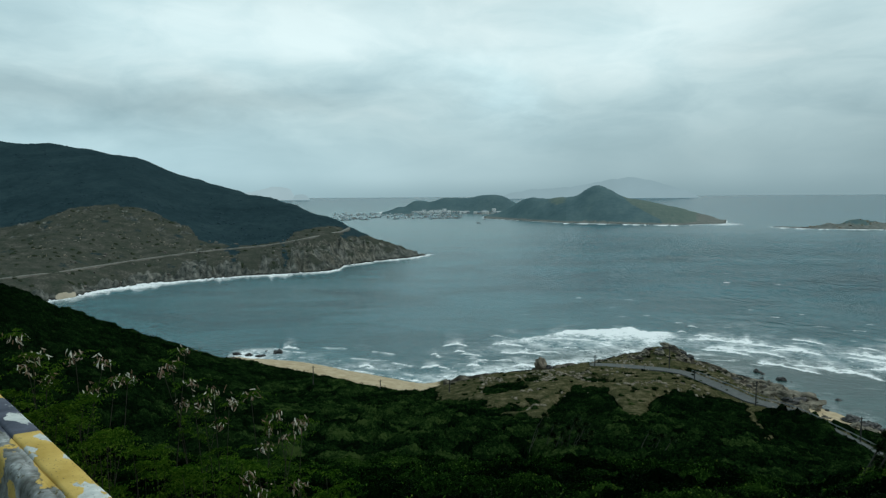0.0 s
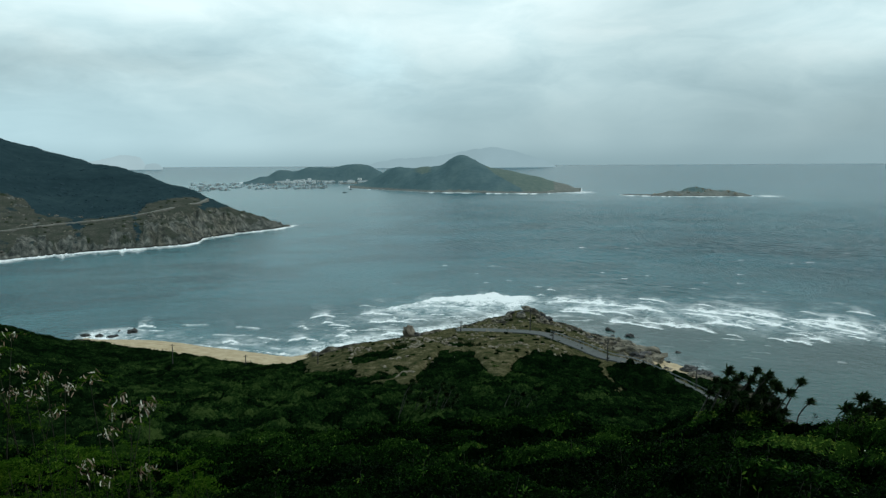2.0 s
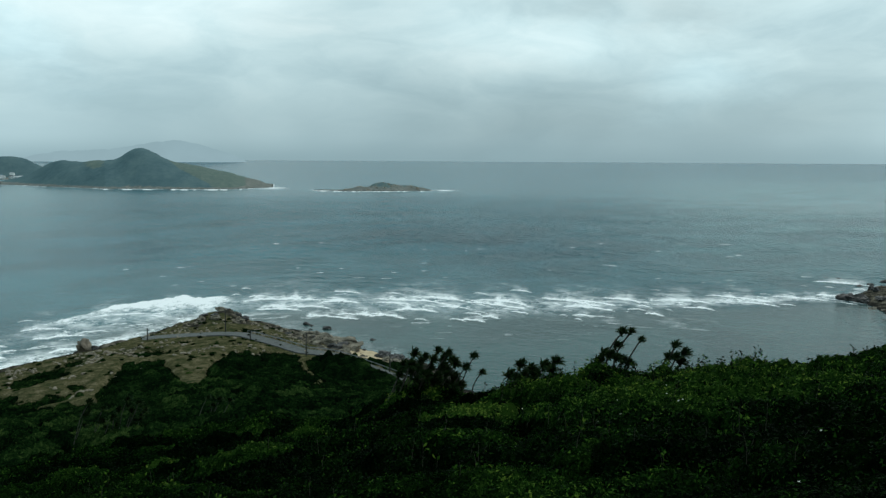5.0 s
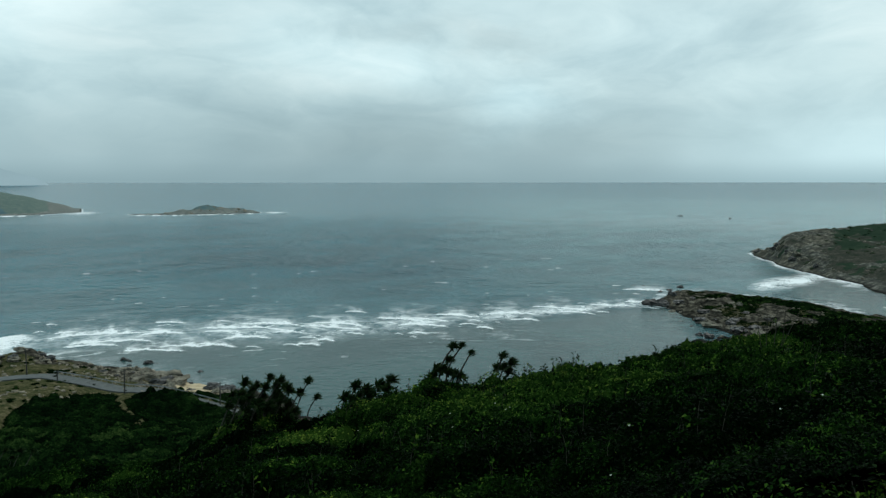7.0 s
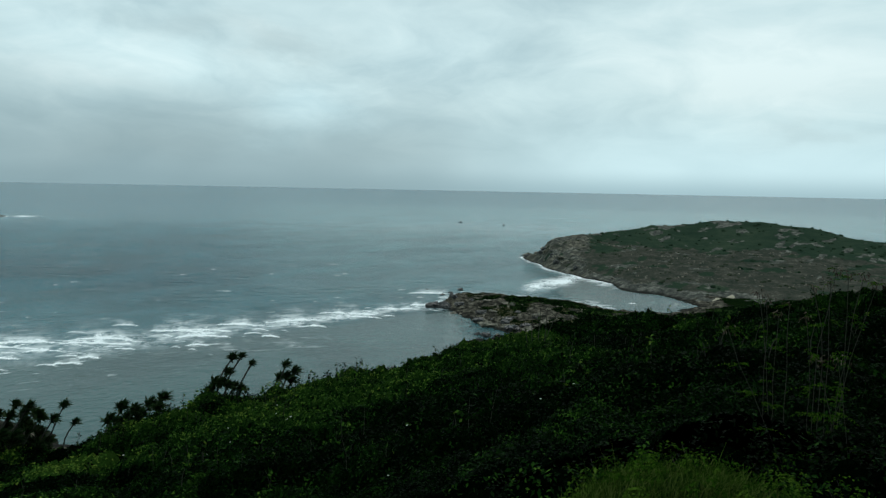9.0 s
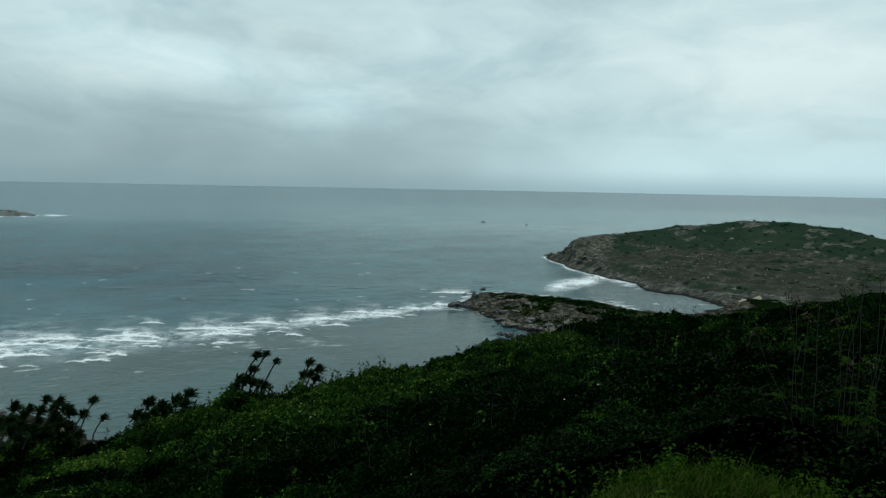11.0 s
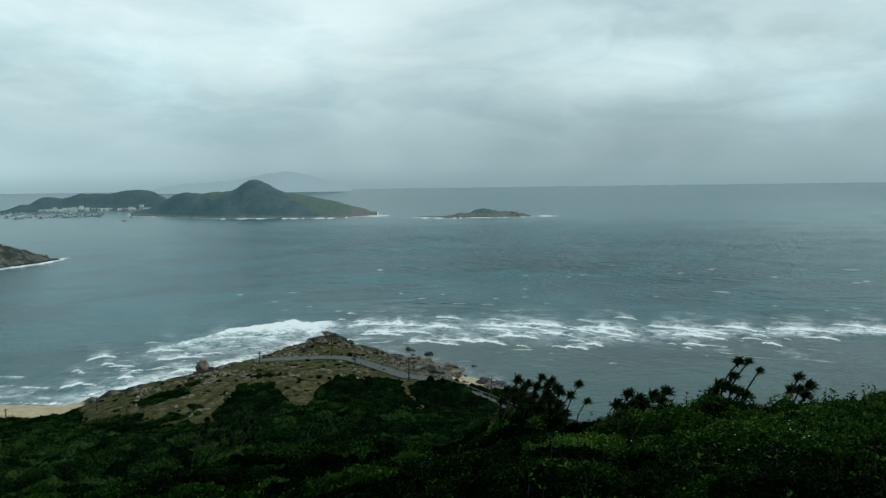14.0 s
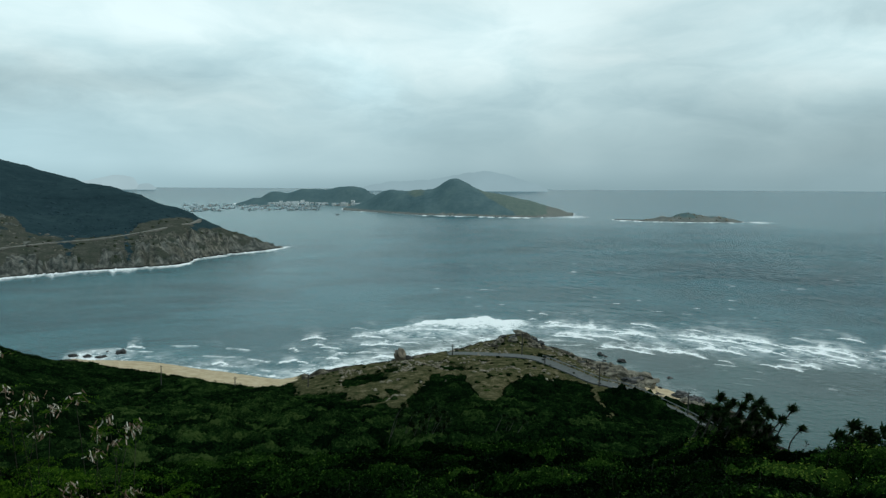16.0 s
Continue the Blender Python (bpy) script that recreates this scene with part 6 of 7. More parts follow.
def sprigs(seed):
    """Leafy shoots that stand up out of the cover along the brow."""
    rng = np.random.default_rng(seed)
    p = np.concatenate([on_canopy(110, 29, 40, -62, -39, rng)[0], on_canopy(130, 34, 62, -97, -60, rng)[0], on_canopy(160, 14, 30, -100, 10, rng)[0]])
    stems, blades = [], []
    for q in p:
        h = rng.uniform(0.25, 0.75)
        top = q + np.array([rng.uniform(-0.12, 0.2), rng.uniform(-0.2, 0.12), h])
        stems.append(tube([q - (0, 0, 0.3), (q + top) / 2 + rng.normal(size=3) * 0.02, top], 0.012, 0.006, 4))
        for k in range(13):
            c = q + (top - q) * rng.uniform(0.25, 1.05) + rng.normal(size=3) * 0.05
            d = unit(rng.normal(size=3) + np.array([0, 0, 0.4])) * rng.uniform(0.10, 0.18)
            w = unit(np.cross(d, rng.normal(size=3))) * 0.035
            blades.append((np.array([c, c + d * 0.55 + w, c + d, c + d * 0.55 - w]), np.array([(0, 1, 2, 3)])))
    v, f = joined(blades)
    t = np.repeat(rng.uniform(0.1, 0.75, len(f)), 4)
    tagged(new("sprigs", mesh_of("sprigs", v, f, M_LEAF, False, ("tone", np.stack([t, t, t, np.ones_like(t)], 1)))), "leafy shoots rising above the scrub", "shoots", kind="stuff")
    tagged(new("twigs", mesh_of("twigs", *joined(stems), M_STEM)), "thin twigs rising above the scrub", "twigs", kind="stuff")


sprigs(35)


def blossoms(seed):
    rng = np.random.default_rng(seed)
    p = np.concatenate([on_canopy(13, 17, 28, -60, -42, rng)[0], on_canopy(8, 12, 24, -84, -64, rng)[0]])
    out = []
    for q in p:
        for k in range(5):
            a = 1.2566 * k + rng.uniform(-0.2, 0.2)
            d = np.array([math.cos(a), math.sin(a), 0.5]) * rng.uniform(0.022, 0.04)
            w = np.array([-math.sin(a), math.cos(a), 0]) * 0.012
            c = q + (0, 0, 0.12)
            out.append((np.array([c, c + d * 0.6 + w, c + d, c + d * 0.6 - w]), np.array([(0, 1, 2, 3)])))
    tagged(new("blossoms", mesh_of("blossoms", *joined(out), plain("blossom_white", (0.62, 0.64, 0.58), (0.80, 0.82, 0.76), 20), False)), "few small white blossoms among the leaves", "blossoms", kind="stuff")


blossoms(36)


def wooded(name, label, land, r_keep, n, seed, rad, flat, mat):
    """Rounded tree crowns and bushes on a far hill where it is wooded."""
    rng = np.random.default_rng(seed)
    i, j = rng.integers(0, len(land.az) - 1, n), rng.integers(0, len(land.r) - 1, n)
    x, y = land.x[i, j] + rng.uniform(-4, 4, n), land.y[i, j] + rng.uniform(-4, 4, n)
    z = land.at(x, y)
    ok = (r_keep[i, j] < 0.4) & (z > 3)
    c = np.stack([x, y, z], 1)[ok]
    r = rng.uniform(rad[0], rad[1], len(c))
    lobes = unit(rng.normal(size=(len(c), 7, 3)))
    v, f, tone = leaf_mass(c, r * 1.4, r * 1.4 * flat, lobes, rng.uniform(size=len(c)))
    v[:, 2] += land.at(v[:, 0], v[:, 1]) - np.repeat(c[:, 2], len(DOME_V))
    return tagged(new(name, mesh_of(name, v, f, mat)), label, "bushes", kind="stuff")


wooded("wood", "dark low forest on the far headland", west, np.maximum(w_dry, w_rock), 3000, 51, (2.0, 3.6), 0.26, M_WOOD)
wooded("wood", "dark bushes over the crown of the low headland", east, np.maximum(e_dry, e_rock), 2200, 52, (1.2, 3.0), 0.75, M_LOWWOOD)
wooded("wood", "scattered dark bushes on the brown slope", west, np.maximum(1 - w_dry, w_rock), 1300, 53, (1.0, 2.6), 0.6, M_SPECK)
wooded("wood", "scattered dark bushes on the low headland", east, 1 - e_dry, 2200, 54, (0.8, 2.6), 0.5, M_SPECK)


# ---- screw pines on the brow ----
def spot(az, el, r, turn=0.0):
    """A place by bearing, angle above the level and distance from where one stands when turned so far to the left."""
    x, y = polar(az, r)
    a = radians(turn)
    return np.array([x - ARM * math.sin(a), y + ARM * (math.cos(a) - 1), EYE + r * math.tan(radians(el))])


def crown_leaves(p, size, rng, n=160, sway=(0.24, -0.29)):
    """A tuft of long strap leaves, arching over and blown to one side."""
    out = []
    for k in range(n):
        a, e = rng.uniform(0, 6.28), radians(-6 + 94 * rng.uniform(0, 1) ** 0.8)
        d = np.array([math.cos(a) * math.cos(e) + sway[0], math.sin(a) * math.cos(e) + sway[1], math.sin(e) + 0.12])
        d /= np.linalg.norm(d)
        ln, w = size * rng.uniform(0.7, 1.15), size * 0.07
        side = np.cross(d, (0, 0, 1.0) + rng.normal(size=3) * 0.3)
        side = side / max(np.linalg.norm(side), 1e-6) * w
        start = p - d * 0.1 * size + rng.normal(size=3) * 0.06 * size
        droop = np.array([sway[0] * 0.35, sway[1] * 0.35, -rng.uniform(0.08, 0.42)])
        rows = []
        for s, ww in ((0.0, 0.8), (0.4, 1.0), (0.75, 0.75), (1.0, 0.1)):
            q = start + d * ln * s + droop * ln * s ** 2.6
            rows += [q - side * ww, q + side * ww]
        out.append((np.array(rows), np.array([(2 * i, 2 * i + 1, 2 * i + 3, 2 * i + 2) for i in range(3)])))
    # dead leaves hang along the neck
    for k in range(n // 6):
        a = rng.uniform(0, 6.28)
        d = np.array([math.cos(a) * 0.4, math.sin(a) * 0.4, -1.0])
        ln = size * rng.uniform(0.3, 0.7)
        side = np.array([-math.sin(a), math.cos(a), 0]) * size * 0.04
        out.append((np.array([p - side, p + side, p + d * ln * 0.6 + side, p + d * ln * 0.6 - side]), np.array([(0, 1, 2, 3)])))
    return joined(out)


def screw_pine(label, base, heads, size, seed):
    """A clump of thin bent trunks, each with a tuft of strap leaves."""
    rng = np.random.default_rng(seed)
    foot = new("screw_pine")
    bx, by = base
    foot.location = (bx, by, float(hill.at(np.array([bx]), np.array([by]))[0]))
    at = np.array(foot.location)
    for h in heads:
        h = h - at
        far = math.hypot(h[0] + bx, h[1] + by)
        down = np.array([(h[1] + by) / far, -(h[0] + bx) / far, 0.0])  # the way the wind blows
        tall = h[2] - (float(hill.at(np.array([bx + h[0]]), np.array([by + h[1]]))[0]) - at[2])
        lean = tall * rng.uniform(0.22, 0.40)
        root = h - down * lean
        root[2] = float(hill.at(np.array([bx + root[0]]), np.array([by + root[1]]))[0]) - at[2] - 0.2
        kink = rng.uniform(-0.10, 0.10) * tall
        path = []
        for t in np.linspace(0, 1, 9):
            q = root + down * (lean * t ** 1.9 + kink * math.sin(t * 5.2) * t * (1 - t) * 2.4) + rng.normal(size=3) * 0.015
            q[2] = root[2] + (h[2] - root[2]) * t
            path.append(q)
        trunk = new("trunk", mesh_of("trunk", *tube(path, 0.055, 0.036, 7), M_BARK))
        trunk.parent = foot
        tuft = new("crown", mesh_of("crown", *crown_leaves(h, size * rng.uniform(0.85, 1.15), rng), M_PALM, False))
        tuft.parent = foot
        # side shoots lower down in the thick clumps
        for k in range(1 if len(heads) > 6 else 0):
            q = h + np.array([rng.uniform(-0.5, 0.5), rng.uniform(-0.5, 0.5), -rng.uniform(0.8, 1.6)])
            shoot = new("crown", mesh_of("crown", *crown_leaves(q, size * rng.uniform(0.7, 1.0), rng, 55), M_PALM, False))
            shoot.parent = foot
    return tagged(foot, label, "screw pine", "screw pines on the brow")


screw_pine("dense clump of dark screw pines with thin trunks", polar(-35.2, 43.5), [spot(a, e, 43.5 + k, -23.4) for a, e, k in ((-33.6, -15.95, 0), (-34.5, -16.2, 1), (-35.6, -15.65, 0.4), (-36.4, -15.95, -0.5), (-36.8, -16.5, 0.8), (-32.7, -16.85, 0), (-33.3, -16.8, -1), (-35.0, -17.1, 0.5), (-36.0, -16.4, 1), (-37.1, -16.75, -0.6), (-32.3, -17.6, 0), (-33.4, -17.5, 1), (-34.6, -17.7, -1), (-36.4, -17.4, -0.3), (-33.9, -17.0, 0), (-35.9, -17.2, 0.8), (-37.0, -17.7, 0.2), (-35.5, -17.8, -0.8), (-36.9, -18.3, 0.4), (-37.6, -18.4, 0.0), (-32.2, -18.5, 0.4), (-34.1, -16.5, 0.6), (-35.2, -16.4, -0.5), (-36.1, -16.9, 0.2))], 0.64, 301)
screw_pine("slender leaning screw pine with two dark tufts", polar(-38.0, 43.2), [spot(-37.95, -16.95, 43, -23.4), spot(-38.66, -16.05, 43.4, -23.4)], 0.46, 302)
screw_pine("low leaning screw pine with one tuft", polar(-38.7, 42.8), [spot(-39.33, -17.35, 42.8, -23.4)], 0.44, 310)
screw_pine("low spreading screw pine with stiff leaf tufts", polar(-43.4, 36), [spot(a, e, 36 + k, -23.4) for a, e, k in ((-42.63, -16.7, 0), (-41.7, -17.5, 0.5), (-43.45, -17.0, 0), (-44.6, -16.7, 0.3), (-45.5, -16.35, 0), (-45.2, -17.0, -0.6), (-42.3, -17.8, -0.5), (-43.8, -17.5, -0.2), (-42.9, -17.6, 0.3))], 0.60, 303)
screw_pine("tall bent screw pine standing above the brow", polar(-50.3, 32.5), [spot(a, e, 32.5 + k, -23.4) for a, e, k in ((-50.85, -13.6, 0), (-51.57, -13.5, 0.2), (-50.45, -14.7, 0.3))], 0.40, 304)
screw_pine("low bushy screw pine at the foot of a tall one", polar(-49.9, 32.3), [spot(a, e, 32.3 + k, -23.4) for a, e, k in ((-49.5, -15.45, 0), (-50.0, -15.5, 0.2), (-49.1, -15.95, 0.1), (-50.5, -15.7, -0.2), (-51.0, -15.8, 0.1), (-48.8, -16.3, 0.2), (-51.5, -16.0, 0.0))], 0.48, 309)
screw_pine("thin young screw pine with one tuft", polar(-51.9, 32.3), [spot(-52.37, -14.1, 32.3, -23.4)], 0.30, 305)
screw_pine("short bushy screw pine on the brow", polar(-55.1, 33.5), [spot(a, e, 33.5 + k, -23.4) for a, e, k in ((-55.0, -14.3, 0), (-55.7, -14.9, 0.2), (-55.1, -15.2, -0.2), (-54.5, -15.3, 0.3), (-55.5, -15.6, 0.1))], 0.46, 306)
screw_pine("dark clump of screw pines amid the scrub", polar(-10, 84), [spot(a, e, 84 + k) for a, e, k in ((-8.3, -17.8, 0), (-9.2, -18.4, 1), (-10.9, -18.0, 0), (-11.7, -18.3, -1), (-9.8, -19.1, 0), (-7.9, -18.6, 1), (-11.2, -18.9, 0), (-9.0, -19.2, 1), (-12.1, -18.9, 0), (-10.3, -18.6, 1.5))], 0.8, 307)
screw_pine("small clump of screw pines amid the scrub", polar(-17.7, 84), [spot(a, e, 84 + k) for a, e, k in ((-16.8, -18.5, 0), (-17.7, -18.7, 1), (-18.5, -18.9, 0), (-17.2, -19.1, 0))], 0.7, 308)


# ---- lead trees with dry pods beside the lookout ----
def lead_tree(label, az, r, tips, seed, green=1.0, pods_on=True, turn=0.0):
    rng = np.random.default_rng(seed)
    bx, by, bz = spot(az, 0, r, turn)
    bz = float(hill.at(np.array([bx]), np.array([by]))[0])
    foot = new("lead_tree")
    foot.location = (bx, by, bz)
    at = np.array((bx, by, bz))
    for a, e in tips:
        tip = spot(a, e, r + rng.uniform(-0.5, 0.5), turn) - at
        root = np.array([rng.uniform(-0.25, 0.25), rng.uniform(-0.25, 0.25), -0.15])
        bend = rng.uniform(-0.2, 0.2, 3) * np.array([1, 1, 0.2])
        path = [root + (tip - root) * t + bend * math.sin(3.14 * t) + rng.normal(size=3) * 0.012 for t in np.linspace(0, 1, 8)]
        stem = new("stem", mesh_of("stem", *tube(path, (0.008 if green >= 1 else 0.0042) * r / 6.5, 0.0026 * r / 6.5, 5), M_STEM))
        stem.parent = foot
        pods = []
        for k in range(rng.integers(18, 30) if pods_on else 0):
            o = tip + rng.normal(size=3) * np.array([0.036, 0.036, 0.030])
            d = unit(np.array([rng.normal() * 0.5 + 0.15, rng.normal() * 0.5, -0.9 + rng.normal() * 0.35]))
            side = unit(np.cross(d, rng.normal(size=3))) * 0.0044
            ln, curl = rng.uniform(0.030, 0.054), rng.normal(size=3) * 0.014
            rows = []
            for s, w in ((0, 0.3), (0.2, 1), (0.75, 1), (1, 0.2)):
                q = o + d * ln * s + curl * s * s
                rows += [q - side * w, q + side * w]
            pods.append((np.array(rows), np.array([(2 * i, 2 * i + 1, 2 * i + 3, 2 * i + 2) for i in range(3)])))
        if pods:
            pod = new("seed_head", mesh_of("seed_head", *joined(pods), M_POD if green >= 1 else M_DARKPOD, False))
            pod.parent = foot
            tagged(pod, "pale dry seed pods" if green >= 1 else "dark brown seed pods", kind="stuff")
        if green:
            fronds = []
            for k in range(int(30 * green)):
                o = path[rng.integers(2, 8)]
                w = rng.uniform(0, 6.28)
                d = unit(np.array([math.cos(w), math.sin(w), rng.uniform(-0.2, 0.5)]))
                ln = rng.uniform(0.12, 0.24)
                for s in np.linspace(0.12, 1, 11):
                    q = o + d * ln * s - np.array([0, 0, 0.35]) * ln * s * s + rng.normal(size=3) * 0.006
                    for sd in (-1, 1):
                        e2 = unit(np.cross(d, (0, 0, 1.0))) * sd * 0.030 * (1.1 - 0.5 * s) + rng.normal(size=3) * 0.006
                        wv = d * 0.0065
                        fronds.append((np.array([q, q + e2 * 0.5 + wv, q + e2 - np.array([0, 0, 0.01]), q + e2 * 0.5 - wv]), np.array([(0, 1, 2, 3)])))
            fr_ob = new("fronds", mesh_of("fronds", *joined(fronds), M_FROND, False))
            fr_ob.parent = foot
    return tagged(foot, label, "lead tree", "lead trees beside the lookout")


lead_tree("thin lead tree with pale dry pods and feathery leaves", 31.2, 6.0, ((31.9, -9.6), (30.9, -11.1), (30.1, -12.8), (31.5, -12.0)), 401)
lead_tree("thin lead tree with pale dry pods and feathery leaves", 26.8, 6.8, ((28.5, -11.5), (26.6, -12.0), (25.7, -13.4), (24.8, -13.4), (27.3, -13.8)), 402)
lead_tree("thin lead tree with bunches of dry pods", 21.0, 7.4, ((22.4, -13.2), (21.8, -12.7), (20.8, -11.7), (20.3, -14.2), (20.9, -15.6), (19.7, -16.1)), 403)
lead_tree("thin lead tree with bunches of dry pods", 17.6, 7.0, ((18.7, -15.0), (18.5, -17.4), (17.3, -16.0), (15.9, -15.4)), 404)
lead_tree("thin lead tree with hanging dry pods", 13.6, 6.6, ((13.8, -17.1), (11.9, -17.9), (13.2, -18.9), (14.5, -18.0), (14.9, -19.5), (12.2, -18.0)), 405)
lead_tree("low lead tree with hanging dry pods", 14.4, 5.6, ((16.2, -21.5), (15.1, -22.7), (12.2, -22.6)), 406)
lead_tree("bare lead tree with dark dry pods", -96.4, 9.0, ((-95.6, -6.5), (-97.0, -5.2), (-97.7, -5.6), (-96.6, -6.1), (-98.6, -5.4), (-99.5, -6.0)), 407, 0.3, True, -65)
lead_tree("bare lead tree with dark dry pods", -93.2, 9.5, ((-94.0, -7.9), (-92.6, -7.8), (-92.0, -7.2), (-93.4, -8.8)), 408, 0.3, True, -65)
lead_tree("low lead tree with a few dry pods", -96.2, 8.0, ((-97.4, -11.5), (-96.1, -11.7), (-95.2, -8.8), (-90.0, -10.2)), 409, 0.6, True, -65)


lead_tree("leafless twigs rising above the scrub", -75.0, 30.0, ((-74.0, -10.5), (-74.7, -10.0), (-75.4, -9.5), (-75.9, -9.7), (-76.8, -9.6)), 410, 0, False, -65)
for az, r, el, seed in ((26.0, 5.2, -16.2, 421), (28.2, 5.4, -14.6, 422), (16.8, 5.6, -19.6, 423), (20.6, 5.3, -20.6, 424), (23.6, 5.8, -18.4, 425), (30.8, 5.6, -12.6, 426), (9.0, 5.8, -22.0, 427)):
    rs = random.Random(seed)
    lead_tree("young lead tree with feathery bright green leaves", az, r, tuple((az + rs.uniform(-1.8, 1.8), el - rs.uniform(0, 3.0)) for k in range(6)), seed, 2.2, False)


def grass_patch(seed):
    rng = np.random.default_rng(seed)
    n = 58000
    r, a = np.sqrt(rng.uniform(2.9 ** 2, 6.0 ** 2, n)), np.radians(rng.uniform(-108, -62, n))
    edge = np.interp(np.degrees(a), [-108, -99, -94, -89, -84, -76, -70, -62], [3.9, 4.4, 5.3, 5.6, 5.4, 5.1, 4.95, 4.8])
    x, y = -np.sin(a) * r, np.cos(a) * r
    tuft = fbm(x / 0.35, y / 0.35, 3, seed)
    ok = (r < edge * rng.uniform(0.85, 1.05, n)) & (tuft + rng.uniform(-0.3, 0.5, n) > -0.1)
    x, y, tuft = x[ok], y[ok], tuft[ok]
    p = np.stack([x, y, hill.at(x, y) - 0.02], 1)
    m = len(p)
    h = (rng.uniform(0.035, 0.10, m) * (1 + 0.8 * tuft) + 0.10 * (rng.uniform(size=m) < 0.015))[:, None]
    w = rng.uniform(0, 6.28, m)
    lean = np.stack([np.cos(w) + 0.5, np.sin(w) - 0.3, np.zeros(m)], 1) * rng.uniform(0.2, 1.1, m)[:, None]
    side = np.stack([-np.sin(w), np.cos(w), np.zeros(m)], 1) * 0.0024
    mid_p = p + np.array([0, 0, 0.6]) * h + lean * h * 0.35
    tip = p + np.array([0, 0, 0.95]) * h + lean * h
    v = np.stack([p - side, p + side, mid_p + side * 0.8, mid_p - side * 0.8, tip - side * 0.1, tip + side * 0.1], 1).reshape(-1, 3)
    k = np.arange(m)[:, None] * 6
    f = np.concatenate([k + np.array([0, 1, 2, 3]), k + np.array([3, 2, 5, 4])])
    return tagged(new("grass", mesh_of("grass", v, f, M_GRASS, False)), "rough light green grass on the verge", "grass", kind="stuff")


def verge_weeds(seed):
    """Low leafy weeds that grow through the grass."""
    rng = np.random.default_rng(seed)
    n = 75
    a, r = np.radians(rng.uniform(-104, -66, n)), rng.uniform(3.9, 5.7, n)
    x, y = -np.sin(a) * r, np.cos(a) * r
    rad = rng.uniform(0.06, 0.19, n)
    c = np.stack([x, y, hill.at(x, y) + 0.03], 1)
    v, f, tone = leaf_cloud(c, rad, rad * rng.uniform(0.8, 1.5, n), 130, 0.022, rng, True, 0.5, 0.0)
    return tagged(new("weeds", mesh_of("weeds", v, f, M_WEED, False, tone)), "small leafy weeds growing in the grass verge", "weeds", kind="stuff")


M_WEED = leaf_material("weed_leaf", [(0.30, (0.006, 0.022, 0.002)), (0.55, (0.022, 0.060, 0.005)), (0.80, (0.060, 0.11, 0.012))], 0.15, 0.8, 0.0, toned=True)
grass_patch(31)
verge_weeds(32)


# ---- painted concrete barrier at the lookout ----
def barrier():
    a, b = Vector((-2.30, 3.53, EYE - 1.0)), Vector((-1.10, 2.25, EYE - 1.0))
    way = (b - a).normalized()
    foot = a - way * 7.0
    length = 12.0
    n = 90

    def along(prof, bend):
        """A bar with this outline across, slightly uneven, closed at both ends."""
        bm = bmesh.new()
        rows = []
        for i in range(n + 1):
            row = []
            for k, (u, w) in enumerate(prof):
                j = noise.noise(Vector((i * 0.9, k * 0.6 + bend, 3.1))) * 0.003
                row.append(bm.verts.new((length * i / n, -u + j, w + j)))
            rows.append(row)
        for i in range(n):
            for k in range(len(prof)):
                k2 = (k + 1) % len(prof)
                bm.faces.new((rows[i][k], rows[i][k2], rows[i + 1][k2], rows[i + 1][k]))
        for end in (rows[0], rows[-1][::-1]):
            bm.faces.new(end)
        bmesh.ops.recalc_face_normals(bm, faces=bm.faces)
        for f in bm.faces:
            f.smooth = True
        return bm

    ob = new("roadside_barrier")
    coping = [(0.0, -0.09), (0.0, -0.014), (0.004, -0.005), (0.014, 0.0), (0.050, 0.001), (0.096, 0.0), (0.104, -0.004), (0.108, -0.012), (0.108, -0.09)]
    roll = [(0.112, -0.020 - 0.002 + 0.012)] + [(0.150 - 0.042 * math.cos(t), -0.052 + 0.042 * math.sin(t)) for t in np.linspace(0.9, 2.9, 9)]
    face = [(0.0, -0.75), (0.0, -0.094), (0.110, -0.094)] + roll + [(0.205, -0.13), (0.27, -0.34), (0.33, -0.62), (0.33, -0.75)]
    part("coping", along(coping, 0.0), M_BARRIER, ob, "flat coping in flaking yellow and dark paint")
    part("wall_face", along(face, 7.0), M_BARRIER, ob, "rounded worn grey face with lichen")
    turn = math.atan2(way.y, way.x)
    ob.matrix_world = Matrix.Translation(foot) @ Euler((0, 0, turn)).to_matrix().to_4x4()
    return tagged(ob, "concrete roadside barrier in flaking yellow and dark paint", "barrier")


barrier()


# ---- rocks ----
def boulder_mesh(seed, mat, jag=0.35, sub=3):
    bm = bmesh.new()
    bmesh.ops.create_icosphere(bm, subdivisions=sub, radius=1.0)
    off = Vector((seed * 7.3, seed * 3.1, seed * 5.7))
    for v in bm.verts:
        c = v.co.copy()
        cell = noise.voronoi(c * 1.1 + off)[0][0]
        k = 1.0 + jag * (noise.noise(c * 1.3 + off) + 0.5 * noise.noise(c * 3.1 + off)) - jag * 0.5 * cell
        v.co = c * k
        v.co.z *= 0.85
    me = bpy.data.meshes.new("boulder")
    bm.to_mesh(me)
    bm.free()
    me.materials.append(mat)
    return me


PALE = [boulder_mesh(i, M_BOULDER, 0.6) for i in range(5)]
DARK = [boulder_mesh(i + 20, M_DARKROCK, 0.55) for i in range(5)]


def boulder(me, x, y, z, sx, sy, sz, label, group, rz=0.0):
    ob = new("boulder", me)
    ob.matrix_world = Matrix.Translation((x, y, z)) @ Euler((0, 0, rz)).to_matrix().to_4x4() @ Matrix.Diagonal((sx, sy, sz, 1))
    return tagged(ob, label, "boulder", group)


def ground_at(x, y):
    return float(hill.at(np.array([x]), np.array([y]))[0])


